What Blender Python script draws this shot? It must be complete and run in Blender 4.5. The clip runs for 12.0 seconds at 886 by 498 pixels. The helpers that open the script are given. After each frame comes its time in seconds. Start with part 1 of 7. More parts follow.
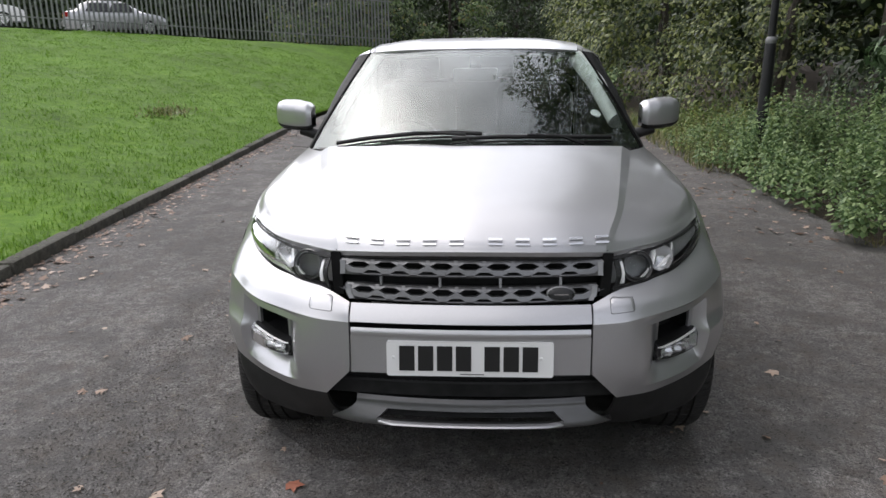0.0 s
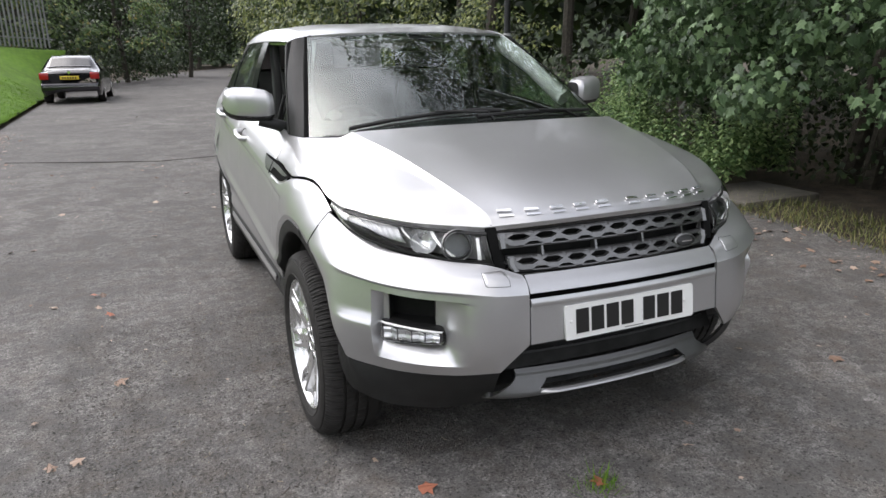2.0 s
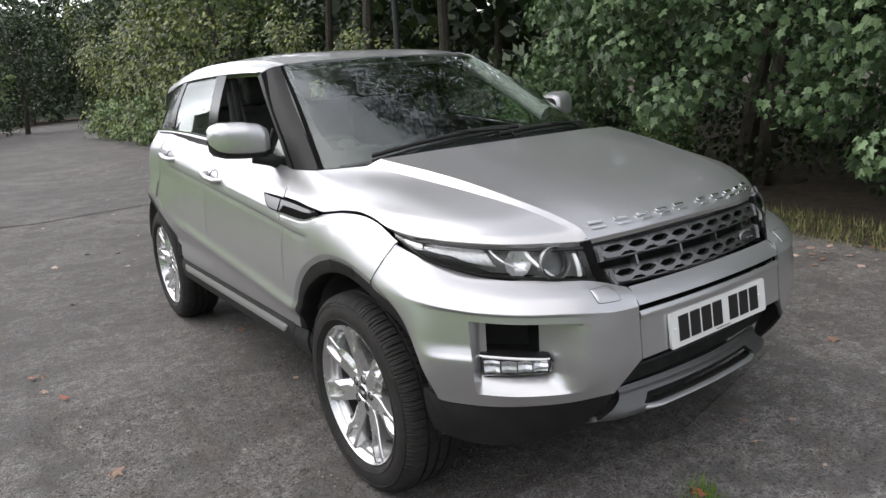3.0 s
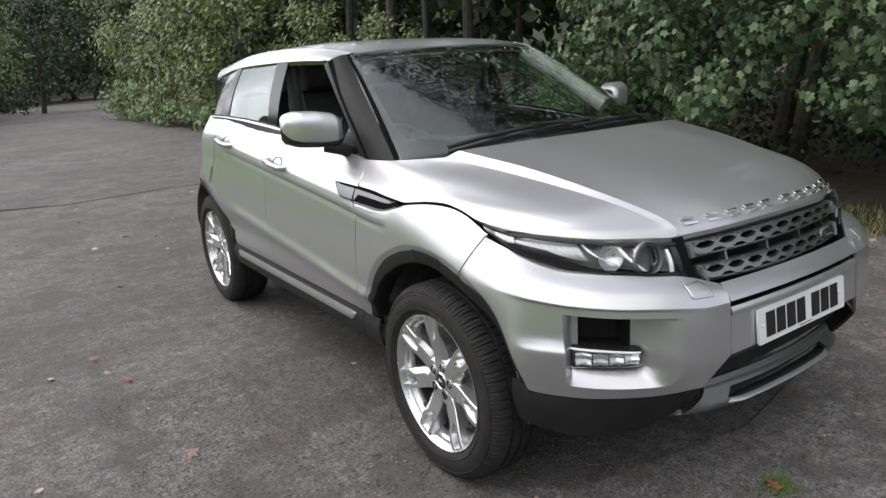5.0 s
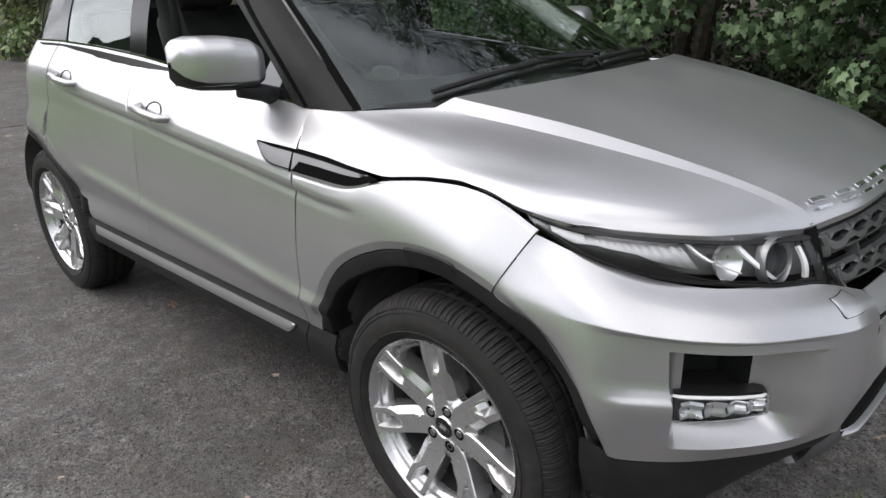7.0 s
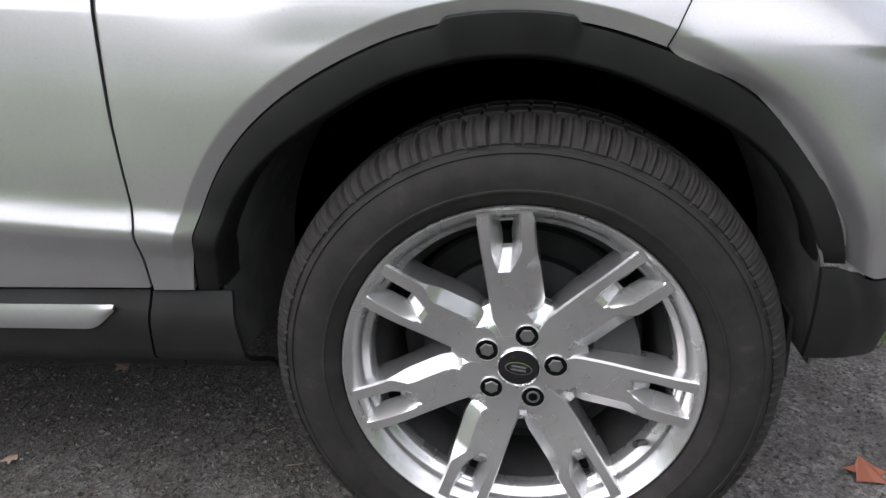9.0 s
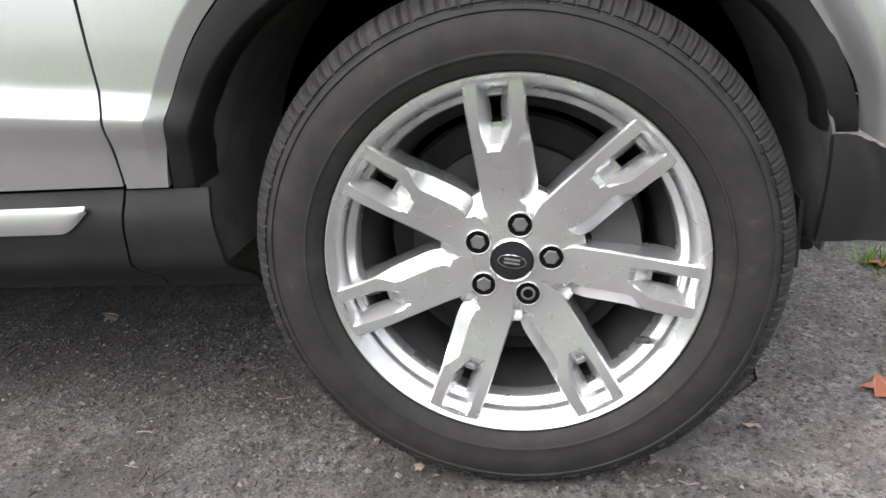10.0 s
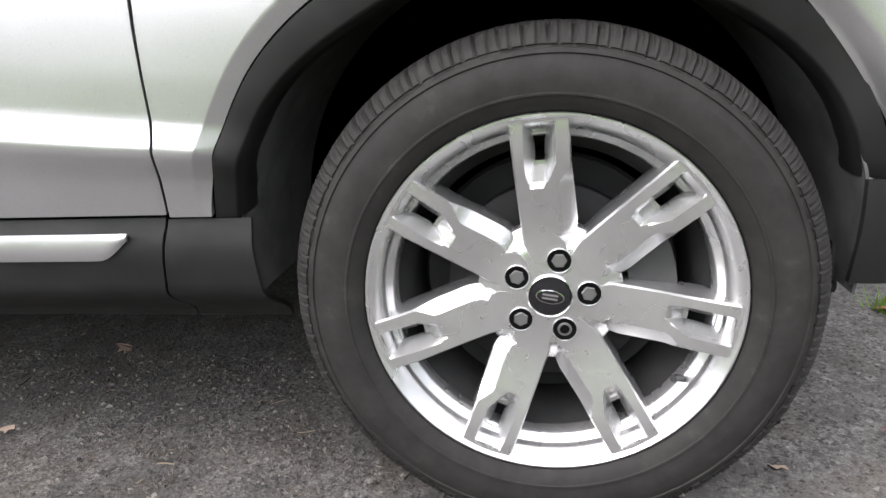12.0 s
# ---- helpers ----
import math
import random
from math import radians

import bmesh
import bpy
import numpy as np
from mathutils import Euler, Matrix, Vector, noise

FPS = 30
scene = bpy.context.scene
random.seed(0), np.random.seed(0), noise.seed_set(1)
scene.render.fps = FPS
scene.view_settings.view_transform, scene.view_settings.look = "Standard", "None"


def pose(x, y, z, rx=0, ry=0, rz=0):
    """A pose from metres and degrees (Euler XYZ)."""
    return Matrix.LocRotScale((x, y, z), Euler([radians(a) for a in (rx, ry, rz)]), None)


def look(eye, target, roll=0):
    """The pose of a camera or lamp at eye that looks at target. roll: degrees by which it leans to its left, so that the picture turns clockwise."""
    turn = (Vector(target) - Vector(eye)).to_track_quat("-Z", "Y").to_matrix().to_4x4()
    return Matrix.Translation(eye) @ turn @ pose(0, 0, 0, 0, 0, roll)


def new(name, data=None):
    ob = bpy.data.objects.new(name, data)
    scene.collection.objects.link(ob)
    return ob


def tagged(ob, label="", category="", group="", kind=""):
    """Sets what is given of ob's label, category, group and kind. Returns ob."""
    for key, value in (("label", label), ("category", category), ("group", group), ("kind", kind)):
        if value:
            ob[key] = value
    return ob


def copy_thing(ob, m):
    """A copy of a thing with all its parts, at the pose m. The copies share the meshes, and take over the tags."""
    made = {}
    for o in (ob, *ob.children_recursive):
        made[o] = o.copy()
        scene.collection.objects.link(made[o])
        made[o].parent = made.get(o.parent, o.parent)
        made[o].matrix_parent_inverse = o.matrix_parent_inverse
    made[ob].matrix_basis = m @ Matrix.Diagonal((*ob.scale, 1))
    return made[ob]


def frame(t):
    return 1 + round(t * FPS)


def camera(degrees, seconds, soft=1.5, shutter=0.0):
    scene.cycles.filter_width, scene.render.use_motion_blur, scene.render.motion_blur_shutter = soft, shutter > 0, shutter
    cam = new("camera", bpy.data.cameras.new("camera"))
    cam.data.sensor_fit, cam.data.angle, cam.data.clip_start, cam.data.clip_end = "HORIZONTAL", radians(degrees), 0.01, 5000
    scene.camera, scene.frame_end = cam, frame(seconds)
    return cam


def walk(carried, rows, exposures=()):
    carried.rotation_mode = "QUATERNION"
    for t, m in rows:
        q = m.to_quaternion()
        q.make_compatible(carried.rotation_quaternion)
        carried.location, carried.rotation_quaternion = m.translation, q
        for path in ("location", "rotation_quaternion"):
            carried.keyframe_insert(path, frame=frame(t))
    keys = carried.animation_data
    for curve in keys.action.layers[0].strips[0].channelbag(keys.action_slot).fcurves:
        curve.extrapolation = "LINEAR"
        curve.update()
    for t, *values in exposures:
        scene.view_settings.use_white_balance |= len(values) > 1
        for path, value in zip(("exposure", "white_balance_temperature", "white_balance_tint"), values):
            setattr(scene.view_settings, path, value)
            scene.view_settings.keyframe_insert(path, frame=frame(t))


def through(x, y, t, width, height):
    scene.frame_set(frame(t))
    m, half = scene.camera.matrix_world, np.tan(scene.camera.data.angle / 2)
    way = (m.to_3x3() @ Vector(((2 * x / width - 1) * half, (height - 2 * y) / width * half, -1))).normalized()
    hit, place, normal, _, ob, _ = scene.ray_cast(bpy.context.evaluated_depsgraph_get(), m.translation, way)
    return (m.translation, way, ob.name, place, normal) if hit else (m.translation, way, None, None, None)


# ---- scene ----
cam = camera(65.2, 12.0)
PATH = [
    (0, (0.032, -2.821, 1.569), (-0.076, -0.902, 1.015), -0.6),
    (0.5, (-0.179, -2.852, 1.571), (-0.125, -0.926, 1.034), -0.3),
    (1, (-0.547, -2.814, 1.547), (-0.304, -0.901, 1.017), -0.0),
    (1.5, (-0.957, -2.684, 1.531), (-0.439, -0.829, 0.994), -0.1),
    (2, (-1.43, -2.561, 1.487), (-0.662, -0.801, 0.93), -0.8),
    (2.5, (-1.674, -2.34, 1.441), (-0.701, -0.674, 0.913), -3.7),
    (3, (-1.947, -2.083, 1.444), (-0.838, -0.49, 0.965), -4.1),
    (3.5, (-2.098, -1.968, 1.491), (-1.017, -0.366, 0.977), -4.5),
    (5.5, (-2.17, -1.941, 1.492), (-1.086, -0.347, 0.961), -3.0),
    (6, (-2.156, -1.834, 1.472), (-1.035, -0.281, 0.896), -2.7),
    (6.5, (-2.066, -1.494, 1.455), (-0.862, 0.018, 0.943), -2.3),
    (6.7, (-2.024, -1.335, 1.463), (-0.794, 0.112, 0.836), -2.1),
    (8.3, (-1.862, -0.095, 1.203), (0.009, 0.278, 0.602), -4.0),
    (8.5, (-1.795, -0.118, 1.155), (0.033, 0.303, 0.461), -6.8),
    (9, (-1.783, -0.042, 0.897), (0.06, 0.255, 0.178), -3.6),
    (9.5, (-1.798, -0.056, 0.735), (0.063, 0.258, 0.074), -4.0),
    (10, (-1.786, -0.058, 0.721), (0.06, 0.259, 0.02), -4.8),
    (10.5, (-1.796, -0.051, 0.713), (0.063, 0.267, 0.044), -5.1),
    (11, (-1.796, -0.038, 0.717), (0.069, 0.258, 0.056), -4.8),
    (11.5, (-1.798, -0.027, 0.707), (0.072, 0.272, 0.064), -4.5),
    (12, (-1.812, 0.008, 0.721), (0.077, 0.296, 0.13), -3.2),
]
walk(cam, [(t, look(eye, target, roll)) for t, eye, target, roll in PATH], [(0, 0.32, 6560, 12.5), (1.5, 0.66, 6560, 12.5), (2.3, 0.76, 6600, 12.0), (3.2, 0.52, 6600, 12.0), (6.5, 0.52, 6600, 12.0), (8.4, -0.10, 6450, 14.5), (8.7, 0.05, 6450, 14.5), (9.3, 1.10, 6500, 13.5), (10, 1.40, 6600, 13.5), (12, 1.38, 6600, 13.5)])

# ---- world and light: a bright overcast sky ----
world = bpy.data.worlds.new("overcast_sky")
scene.world = world
world.use_nodes = True
wt = world.node_tree
sky = wt.nodes.new("ShaderNodeTexSky")
sky.sky_type, sky.sun_disc = "NISHITA", False
sky.sun_elevation, sky.sun_rotation = radians(52), radians(-42)
sky.dust_density, sky.air_density = 2.0, 1.0
grey = wt.nodes.new("ShaderNodeHueSaturation")
grey.inputs["Saturation"].default_value = 0.28
wt.links.new(sky.outputs[0], grey.inputs["Color"])
cloud, shade, cover = wt.nodes.new("ShaderNodeTexNoise"), wt.nodes.new("ShaderNodeMapRange"), wt.nodes.new("ShaderNodeVectorMath")
cloud.inputs["Scale"].default_value, cloud.inputs["Detail"].default_value, cloud.inputs["Roughness"].default_value = 3.2, 7.0, 0.6
wt.links.new(wt.nodes.new("ShaderNodeTexCoord").outputs["Generated"], cloud.inputs["Vector"])
shade.inputs["From Min"].default_value, shade.inputs["From Max"].default_value = 0.34, 0.66
shade.inputs["To Min"].default_value, shade.inputs["To Max"].default_value = 0.62, 1.38
wt.links.new(cloud.outputs["Fac"], shade.inputs["Value"])
cover.operation = "SCALE"
wt.links.new(grey.outputs[0], cover.inputs[0])
wt.links.new(shade.outputs[0], cover.inputs["Scale"])
wt.links.new(cover.outputs[0], wt.nodes["Background"].inputs[0])
wt.nodes["Background"].inputs[1].default_value = 0.262

sun = new("sun", bpy.data.lights.new("sun", "SUN"))
sun.data.energy, sun.data.angle, sun.data.color = 0.62, radians(60), (1.0, 0.98, 0.95)
sun.matrix_world = look((-8, -9, 16), (0, 0, 0))


# ---- materials ----
class Mat:
    """A node material with a principled shader and short ways to add texture."""

    def __init__(self, name, color, rough=0.5, metal=0.0, **more):
        self.m = bpy.data.materials.new(name)
        self.m.use_nodes = True
        self.t = self.m.node_tree
        self.b = self.t.nodes["Principled BSDF"]
        self.set("Base Color", (*color, 1))
        self.set("Roughness", rough)
        self.set("Metallic", metal)
        for k, v in more.items():
            self.set(k.replace("_", " "), v)
        self.co = None

    def set(self, key, v):
        self.b.inputs[key].default_value = v

    def node(self, kind, **inputs):
        n = self.t.nodes.new(kind)
        for k, v in inputs.items():
            n.inputs[k.replace("_", " ")].default_value = v
        return n

    def link(self, a, b):
        self.t.links.new(a, b)

    def coords(self):
        if not self.co:
            self.co = self.node("ShaderNodeTexCoord").outputs["Object"]
        return self.co

    def noise(self, scale, detail=4.0, rough=0.55):
        n = self.node("ShaderNodeTexNoise", Scale=scale, Detail=detail, Roughness=rough)
        self.link(self.coords(), n.inputs["Vector"])
        return n.outputs["Fac"]

    def cells(self, scale, feature="F1", out="Distance"):
        n = self.node("ShaderNodeTexVoronoi", Scale=scale)
        n.feature = feature
        self.link(self.coords(), n.inputs["Vector"])
        return n.outputs[out]

    def ramp(self, fac, *stops):
        n = self.node("ShaderNodeValToRGB")
        e = n.color_ramp.elements
        while len(e) < len(stops):
            e.new(0.5)
        for el, (p, c) in zip(e, stops):
            el.position = p
            el.color = (*c, 1) if isinstance(c, tuple) else (c, c, c, 1)
        self.link(fac, n.inputs["Fac"])
        return n.outputs["Color"]

    def mix(self, fac, a, b, how="MIX"):
        n = self.node("ShaderNodeMix")
        n.data_type, n.blend_type = "RGBA", how
        for v, i in ((fac, 0), (a, 6), (b, 7)):
            if hasattr(v, "is_linked"):
                self.link(v, n.inputs[i])
            elif i == 0:
                n.inputs[i].default_value = v
            else:
                n.inputs[i].default_value = (*v, 1)
        return n.outputs[2]

    def color(self, out):
        self.link(out, self.b.inputs["Base Color"])
        return self

    def rough(self, out):
        self.link(out, self.b.inputs["Roughness"])
        return self

    def bump(self, height, strength=0.3, distance=0.002):
        n = self.node("ShaderNodeBump", Strength=strength, Distance=distance)
        self.link(height, n.inputs["Height"])
        if self.b.inputs["Normal"].is_linked:
            self.link(self.b.inputs["Normal"].links[0].from_socket, n.inputs["Normal"])
        self.link(n.outputs[0], self.b.inputs["Normal"])
        return self

    def island(self):
        return self.node("ShaderNodeNewGeometry").outputs["Random Per Island"]


def mat_paint():
    m = Mat("silver_paint", (0.53, 0.52, 0.535), 0.34, 0.76, Coat_Weight=0.7, Coat_Roughness=0.03)
    flake = m.ramp(m.noise(900, 2), (0.3, (0.453, 0.450, 0.460)), (0.7, (0.533, 0.530, 0.540)))
    film = m.ramp(m.noise(3.2, 7, 0.7), (0.42, 0.0), (0.72, 0.10))
    specks = m.ramp(m.noise(170, 3, 0.6), (0.66, 0.0), (0.74, 0.35))
    m.color(m.mix(specks, m.mix(film, flake, (0.33, 0.32, 0.30)), (0.30, 0.28, 0.25)))
    m.rough(m.ramp(m.noise(5, 6, 0.65), (0.3, 0.29), (0.75, 0.37)))
    m.link(m.ramp(m.noise(26, 8, 0.75), (0.38, 0.04), (0.7, 0.13)), m.b.inputs["Coat Roughness"])
    return m.m


def mat_plastic(name, c, r, grain=0.25, spec=0.5):
    m = Mat(name, (c, c, c), r, Specular_IOR_Level=spec)
    m.color(m.ramp(m.noise(14, 6), (0.3, c * 0.8), (0.75, c * 1.35)))
    m.bump(m.noise(1400, 2), grain, 0.0006)
    return m.m


def mat_rubber():
    m = Mat("tyre_rubber", (0.02, 0.02, 0.02), 0.7, Specular_IOR_Level=0.2)
    m.color(m.ramp(m.noise(22, 7, 0.65), (0.3, (0.0165, 0.0157, 0.0152)), (0.62, (0.0275, 0.0260, 0.0250)), (0.82, (0.060, 0.054, 0.050))))
    m.bump(m.noise(260, 3), 0.2, 0.001)
    return m.m


def mat_alloy(name="alloy", c=0.66, r=0.3):
    m = Mat(name, (c, c, c), r, 0.85, Coat_Weight=0.3, Coat_Roughness=0.15)
    m.color(m.ramp(m.noise(30, 4), (0.25, (c * 0.94, c * 0.935, c * 0.92)), (0.6, (c, c, c * 1.01))))
    m.rough(m.ramp(m.noise(9, 3), (0.3, r * 0.92), (0.75, r * 1.12)))
    return m.m


def mat_glass(name, tint=(0.9, 0.95, 0.93), rough=0.0, ior=1.5, spec=0.5):
    return Mat(name, tint, rough, 0.0, Transmission_Weight=1.0, IOR=ior, Specular_IOR_Level=spec).m


def mat_asphalt(name="asphalt", tone=1.0, grain=1.0):
    m = Mat(name, (0.06, 0.06, 0.06), 0.85)
    big = m.ramp(m.noise(0.5, 6, 0.6), (0.32, (0.095, 0.090, 0.086)), (0.55, (0.146, 0.138, 0.132)), (0.75, (0.190, 0.180, 0.170)))
    n = m.node("ShaderNodeTexVoronoi", Scale=125.0)
    m.link(m.coords(), n.inputs["Vector"])
    stone = m.ramp(n.outputs["Color"], (0.08, 0.5), (0.5, 0.98), (0.8, 1.2), (0.95, 1.6))
    base = m.mix(1.0, big, stone, "MULTIPLY")
    n2 = m.node("ShaderNodeTexVoronoi", Scale=290.0)
    m.link(m.coords(), n2.inputs["Vector"])
    small = m.ramp(n2.outputs["Color"], (0.1, 0.6), (0.6, 1.0), (0.9, 1.35), (0.98, 1.9))
    base = m.mix(1.0, base, small, "MULTIPLY")
    fine = m.ramp(m.noise(15, 9, 0.78), (0.3, 0.45), (0.5, 0.95), (0.7, 1.6))
    base = m.mix(1.0, base, fine, "MULTIPLY")
    patch = m.ramp(m.noise(2.3, 7, 0.7), (0.47, 0.0), (0.58, 0.75))
    base = m.mix(patch, base, (0.066, 0.063, 0.059))
    dust = m.ramp(m.noise(6.5, 8, 0.72), (0.46, 0.0), (0.66, 0.55))
    base = m.mix(dust, base, m.mix(1.0, small, (0.088, 0.072, 0.056), "MULTIPLY"))
    pits = m.ramp(m.noise(85, 3, 0.6), (0.35, 0.30), (0.44, 1.0))
    base = m.mix(1.0, base, pits, "MULTIPLY")
    m.color(m.mix(1.0, base, (tone, tone, tone), "MULTIPLY"))
    m.bump(n.outputs["Distance"], 0.5 * grain, 0.004)
    m.bump(m.noise(260, 6, 0.8), 0.9 * grain, 0.004)
    m.bump(m.noise(9, 4), 0.35, 0.012)
    return m.m


def mat_ground(name, a, b, c):
    m = Mat(name, a, 0.95)
    wide = m.ramp(m.noise(0.55, 5, 0.6), (0.34, 0.72), (0.5, 1.0), (0.68, 1.22))
    m.color(m.mix(1.0, m.ramp(m.noise(7, 8, 0.7), (0.3, a), (0.5, b), (0.72, c)), wide, "MULTIPLY"))
    m.bump(m.noise(30, 6, 0.7), 0.8, 0.03)
    return m.m


def mat_leaf(name, dark, mid, light, through=0.25, withered=True):
    m = Mat(name, mid, 0.5)
    stops = [(0.0, dark), (0.5, mid), (0.86, light)]
    if withered:
        stops += [(0.975, (0.22, 0.20, 0.05)), (1.0, (0.16, 0.10, 0.04))]
    m.color(m.ramp(m.island(), *stops))
    tr = m.node("ShaderNodeBsdfTranslucent")
    m.link(m.b.inputs["Base Color"].links[0].from_socket, tr.inputs["Color"])
    mx = m.node("ShaderNodeMixShader", Fac=through)
    m.link(m.b.outputs[0], mx.inputs[1])
    m.link(tr.outputs[0], mx.inputs[2])
    m.link(mx.outputs[0], m.t.nodes["Material Output"].inputs["Surface"])
    return m.m


def mat_bark():
    m = Mat("bark", (0.08, 0.065, 0.05), 0.9)
    m.color(m.ramp(m.noise(16, 7, 0.7), (0.3, (0.018, 0.016, 0.012)), (0.7, (0.07, 0.06, 0.046))))
    m.bump(m.noise(40, 5), 0.7, 0.02)
    return m.m


def mat_stone(name, lo, hi, scale=25):
    m = Mat(name, hi, 0.9)
    m.color(m.ramp(m.noise(scale, 7, 0.7), (0.3, lo), (0.7, hi)))
    m.bump(m.noise(scale * 4, 5), 0.6, 0.006)
    return m.m


def mat_metal(name, c, r, metal=0.7):
    m = Mat(name, c, r, metal)
    m.color(m.ramp(m.noise(9, 7, 0.7), (0.3, tuple(v * 0.7 for v in c)), (0.7, tuple(min(1, v * 1.15) for v in c))))
    return m.m


PAINT = mat_paint()
BLACK = mat_plastic("black_plastic", 0.014, 0.5, 0.25, 0.3)
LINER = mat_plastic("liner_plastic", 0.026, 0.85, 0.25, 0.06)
CLAD = mat_plastic("cladding_plastic", 0.016, 0.52, 0.4, 0.25)
GLOSS = Mat("gloss_black", (0.008, 0.008, 0.009), 0.08, 0.0, Coat_Weight=0.6).m
PILLAR = mat_plastic("pillar_film", 0.009, 0.55, 0.5, 0.16)
PRIVACY = Mat("privacy_glass", (0.006, 0.007, 0.007), 0.12, 0.0, Specular_IOR_Level=0.22).m
TITAN = mat_alloy("titanium_grey", 0.17, 0.36)
SKID = mat_alloy("skid_silver", 0.115, 0.45)
# near-black matte; on the disc hat it stands for shade behind the spokes
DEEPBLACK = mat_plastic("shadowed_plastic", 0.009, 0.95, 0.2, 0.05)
FELT = mat_plastic("arch_felt", 0.10, 0.95, 0.4, 0.05)
RUBBER = mat_rubber()
# disc colour taken down to near-black for the shade inside the wheel
DISC = mat_plastic("brake_disc_shaded", 0.016, 0.5, 0.3, 0.15)
HOUSING = mat_plastic("lamp_housing", 0.24, 0.35, 0.1)
VENT = mat_alloy("vent_satin", 0.14, 0.34)
ALLOY = mat_alloy("alloy", 0.64, 0.27)
CAST = mat_plastic("cast_iron", 0.05, 0.6, 0.5, 0.3)
CHROME = Mat("chrome", (0.85, 0.85, 0.86), 0.12, 1.0).m
STEEL = mat_alloy("brake_steel", 0.25, 0.45)
GLASS = mat_glass("screen_glass", (0.74, 0.84, 0.80), 0.0, 1.42)
TINT = mat_glass("side_glass", (0.50, 0.60, 0.56), 0.0, 1.52)
LAMP = mat_glass("lamp_glass", (0.95, 0.96, 0.97), 0.0, 1.12, 0.2)
INDICATOR = mat_alloy("indicator_lining", 0.34, 0.42)
WHITE = Mat("plate_white", (0.75, 0.75, 0.74), 0.35).m
INK = Mat("plate_black", (0.01, 0.01, 0.01), 0.4).m
LINING = mat_plastic("trim_light", 0.55, 0.85, 0.2)
SEATM = mat_plastic("seat_leather", 0.035, 0.55, 0.3)
DASH = mat_plastic("dash_black", 0.016, 0.65, 0.3)
SEAM = Mat("seam_dark", (0.004, 0.004, 0.004), 0.9, Specular_IOR_Level=0.05).m
ASPHALT = mat_asphalt()
SOIL = mat_ground("leaf_litter", (0.018, 0.014, 0.009), (0.05, 0.037, 0.024), (0.085, 0.065, 0.04))
TURF = mat_ground("turf", (0.050, 0.112, 0.008), (0.088, 0.178, 0.012), (0.140, 0.240, 0.022))
BLADE = mat_leaf("grass_blade", (0.080, 0.18, 0.010), (0.118, 0.245, 0.015), (0.165, 0.30, 0.028), 0.4, False)
DRYBLADE = mat_leaf("dry_grass", (0.065, 0.09, 0.02), (0.15, 0.165, 0.05), (0.29, 0.27, 0.12), 0.2)
MAPLE = mat_leaf("maple_leaf", (0.0302, 0.0600, 0.0230), (0.0616, 0.1120, 0.0440), (0.1862, 0.2800, 0.1300), 0.25, False)
BUSH = mat_leaf("bush_leaf", (0.0364, 0.0715, 0.0182), (0.0754, 0.1274, 0.0338), (0.1560, 0.2015, 0.0650))
NETTLE = mat_leaf("nettle_leaf", (0.04, 0.088, 0.026), (0.125, 0.205, 0.075), (0.30, 0.40, 0.17), 0.3, False)
OLIVE = mat_leaf("olive_leaf", (0.016, 0.030, 0.008), (0.062, 0.094, 0.023), (0.25, 0.28, 0.085), 0.25, False)
WEED = mat_leaf("weed_leaf", (0.06, 0.11, 0.022), (0.14, 0.215, 0.045), (0.26, 0.32, 0.09))
# leaf greens darkened to carry the shade inside woods and thickets
SHADELEAF = mat_leaf("shade_leaf", (0.009, 0.019, 0.006), (0.020, 0.038, 0.011), (0.045, 0.072, 0.020), 0.2, False)
FALLEN = mat_leaf("fallen_leaf", (0.10, 0.058, 0.038), (0.23, 0.145, 0.10), (0.42, 0.32, 0.25), 0.05, False)
BARK = mat_bark()
YARD = mat_stone("yard_concrete", (0.20, 0.20, 0.185), (0.34, 0.335, 0.31), 3)
KERB = mat_stone("kerb_stone", (0.03, 0.03, 0.022), (0.11, 0.105, 0.085))
GALV = mat_metal("galvanised_steel", (0.23, 0.235, 0.235), 0.55, 0.3)
POLE = mat_metal("pole_black", (0.018, 0.018, 0.02), 0.45, 0.2)
DARKCAR = Mat("dark_car_paint", (0.01, 0.009, 0.014), 0.18, 0.3, Coat_Weight=1.0).m
REDLENS = Mat("red_lens", (0.30, 0.012, 0.012), 0.15).m
YELLOW = Mat("plate_yellow", (0.62, 0.45, 0.03), 0.4).m


# ---- mesh helpers ----
def to_mesh(name, bm, material, smooth=40):
    me = bpy.data.meshes.new(name)
    bm.to_mesh(me)
    bm.free()
    for m in material if isinstance(material, (list, tuple)) else (material,):
        me.materials.append(m)
    if smooth:
        me.shade_smooth()
        me.set_sharp_from_angle(angle=radians(smooth))
    return me


def part(name, bm, material, parent=None, label="", smooth=40):
    """Links a bmesh as one mesh object under a thing or a part."""
    ob = new(name, to_mesh(name, bm, material, smooth))
    ob.parent = parent
    return tagged(ob, label)


def empty(name, parent=None, at=(0, 0, 0)):
    ob = new(name)
    ob.empty_display_size = 0.1
    ob.parent = parent
    ob.location = at
    return ob


def quick(name, verts, faces, material, smooth=False):
    me = bpy.data.meshes.new(name)
    me.from_pydata(verts, [], faces)
    me.materials.append(material)
    if smooth:
        me.shade_smooth()
    return new(name, me)


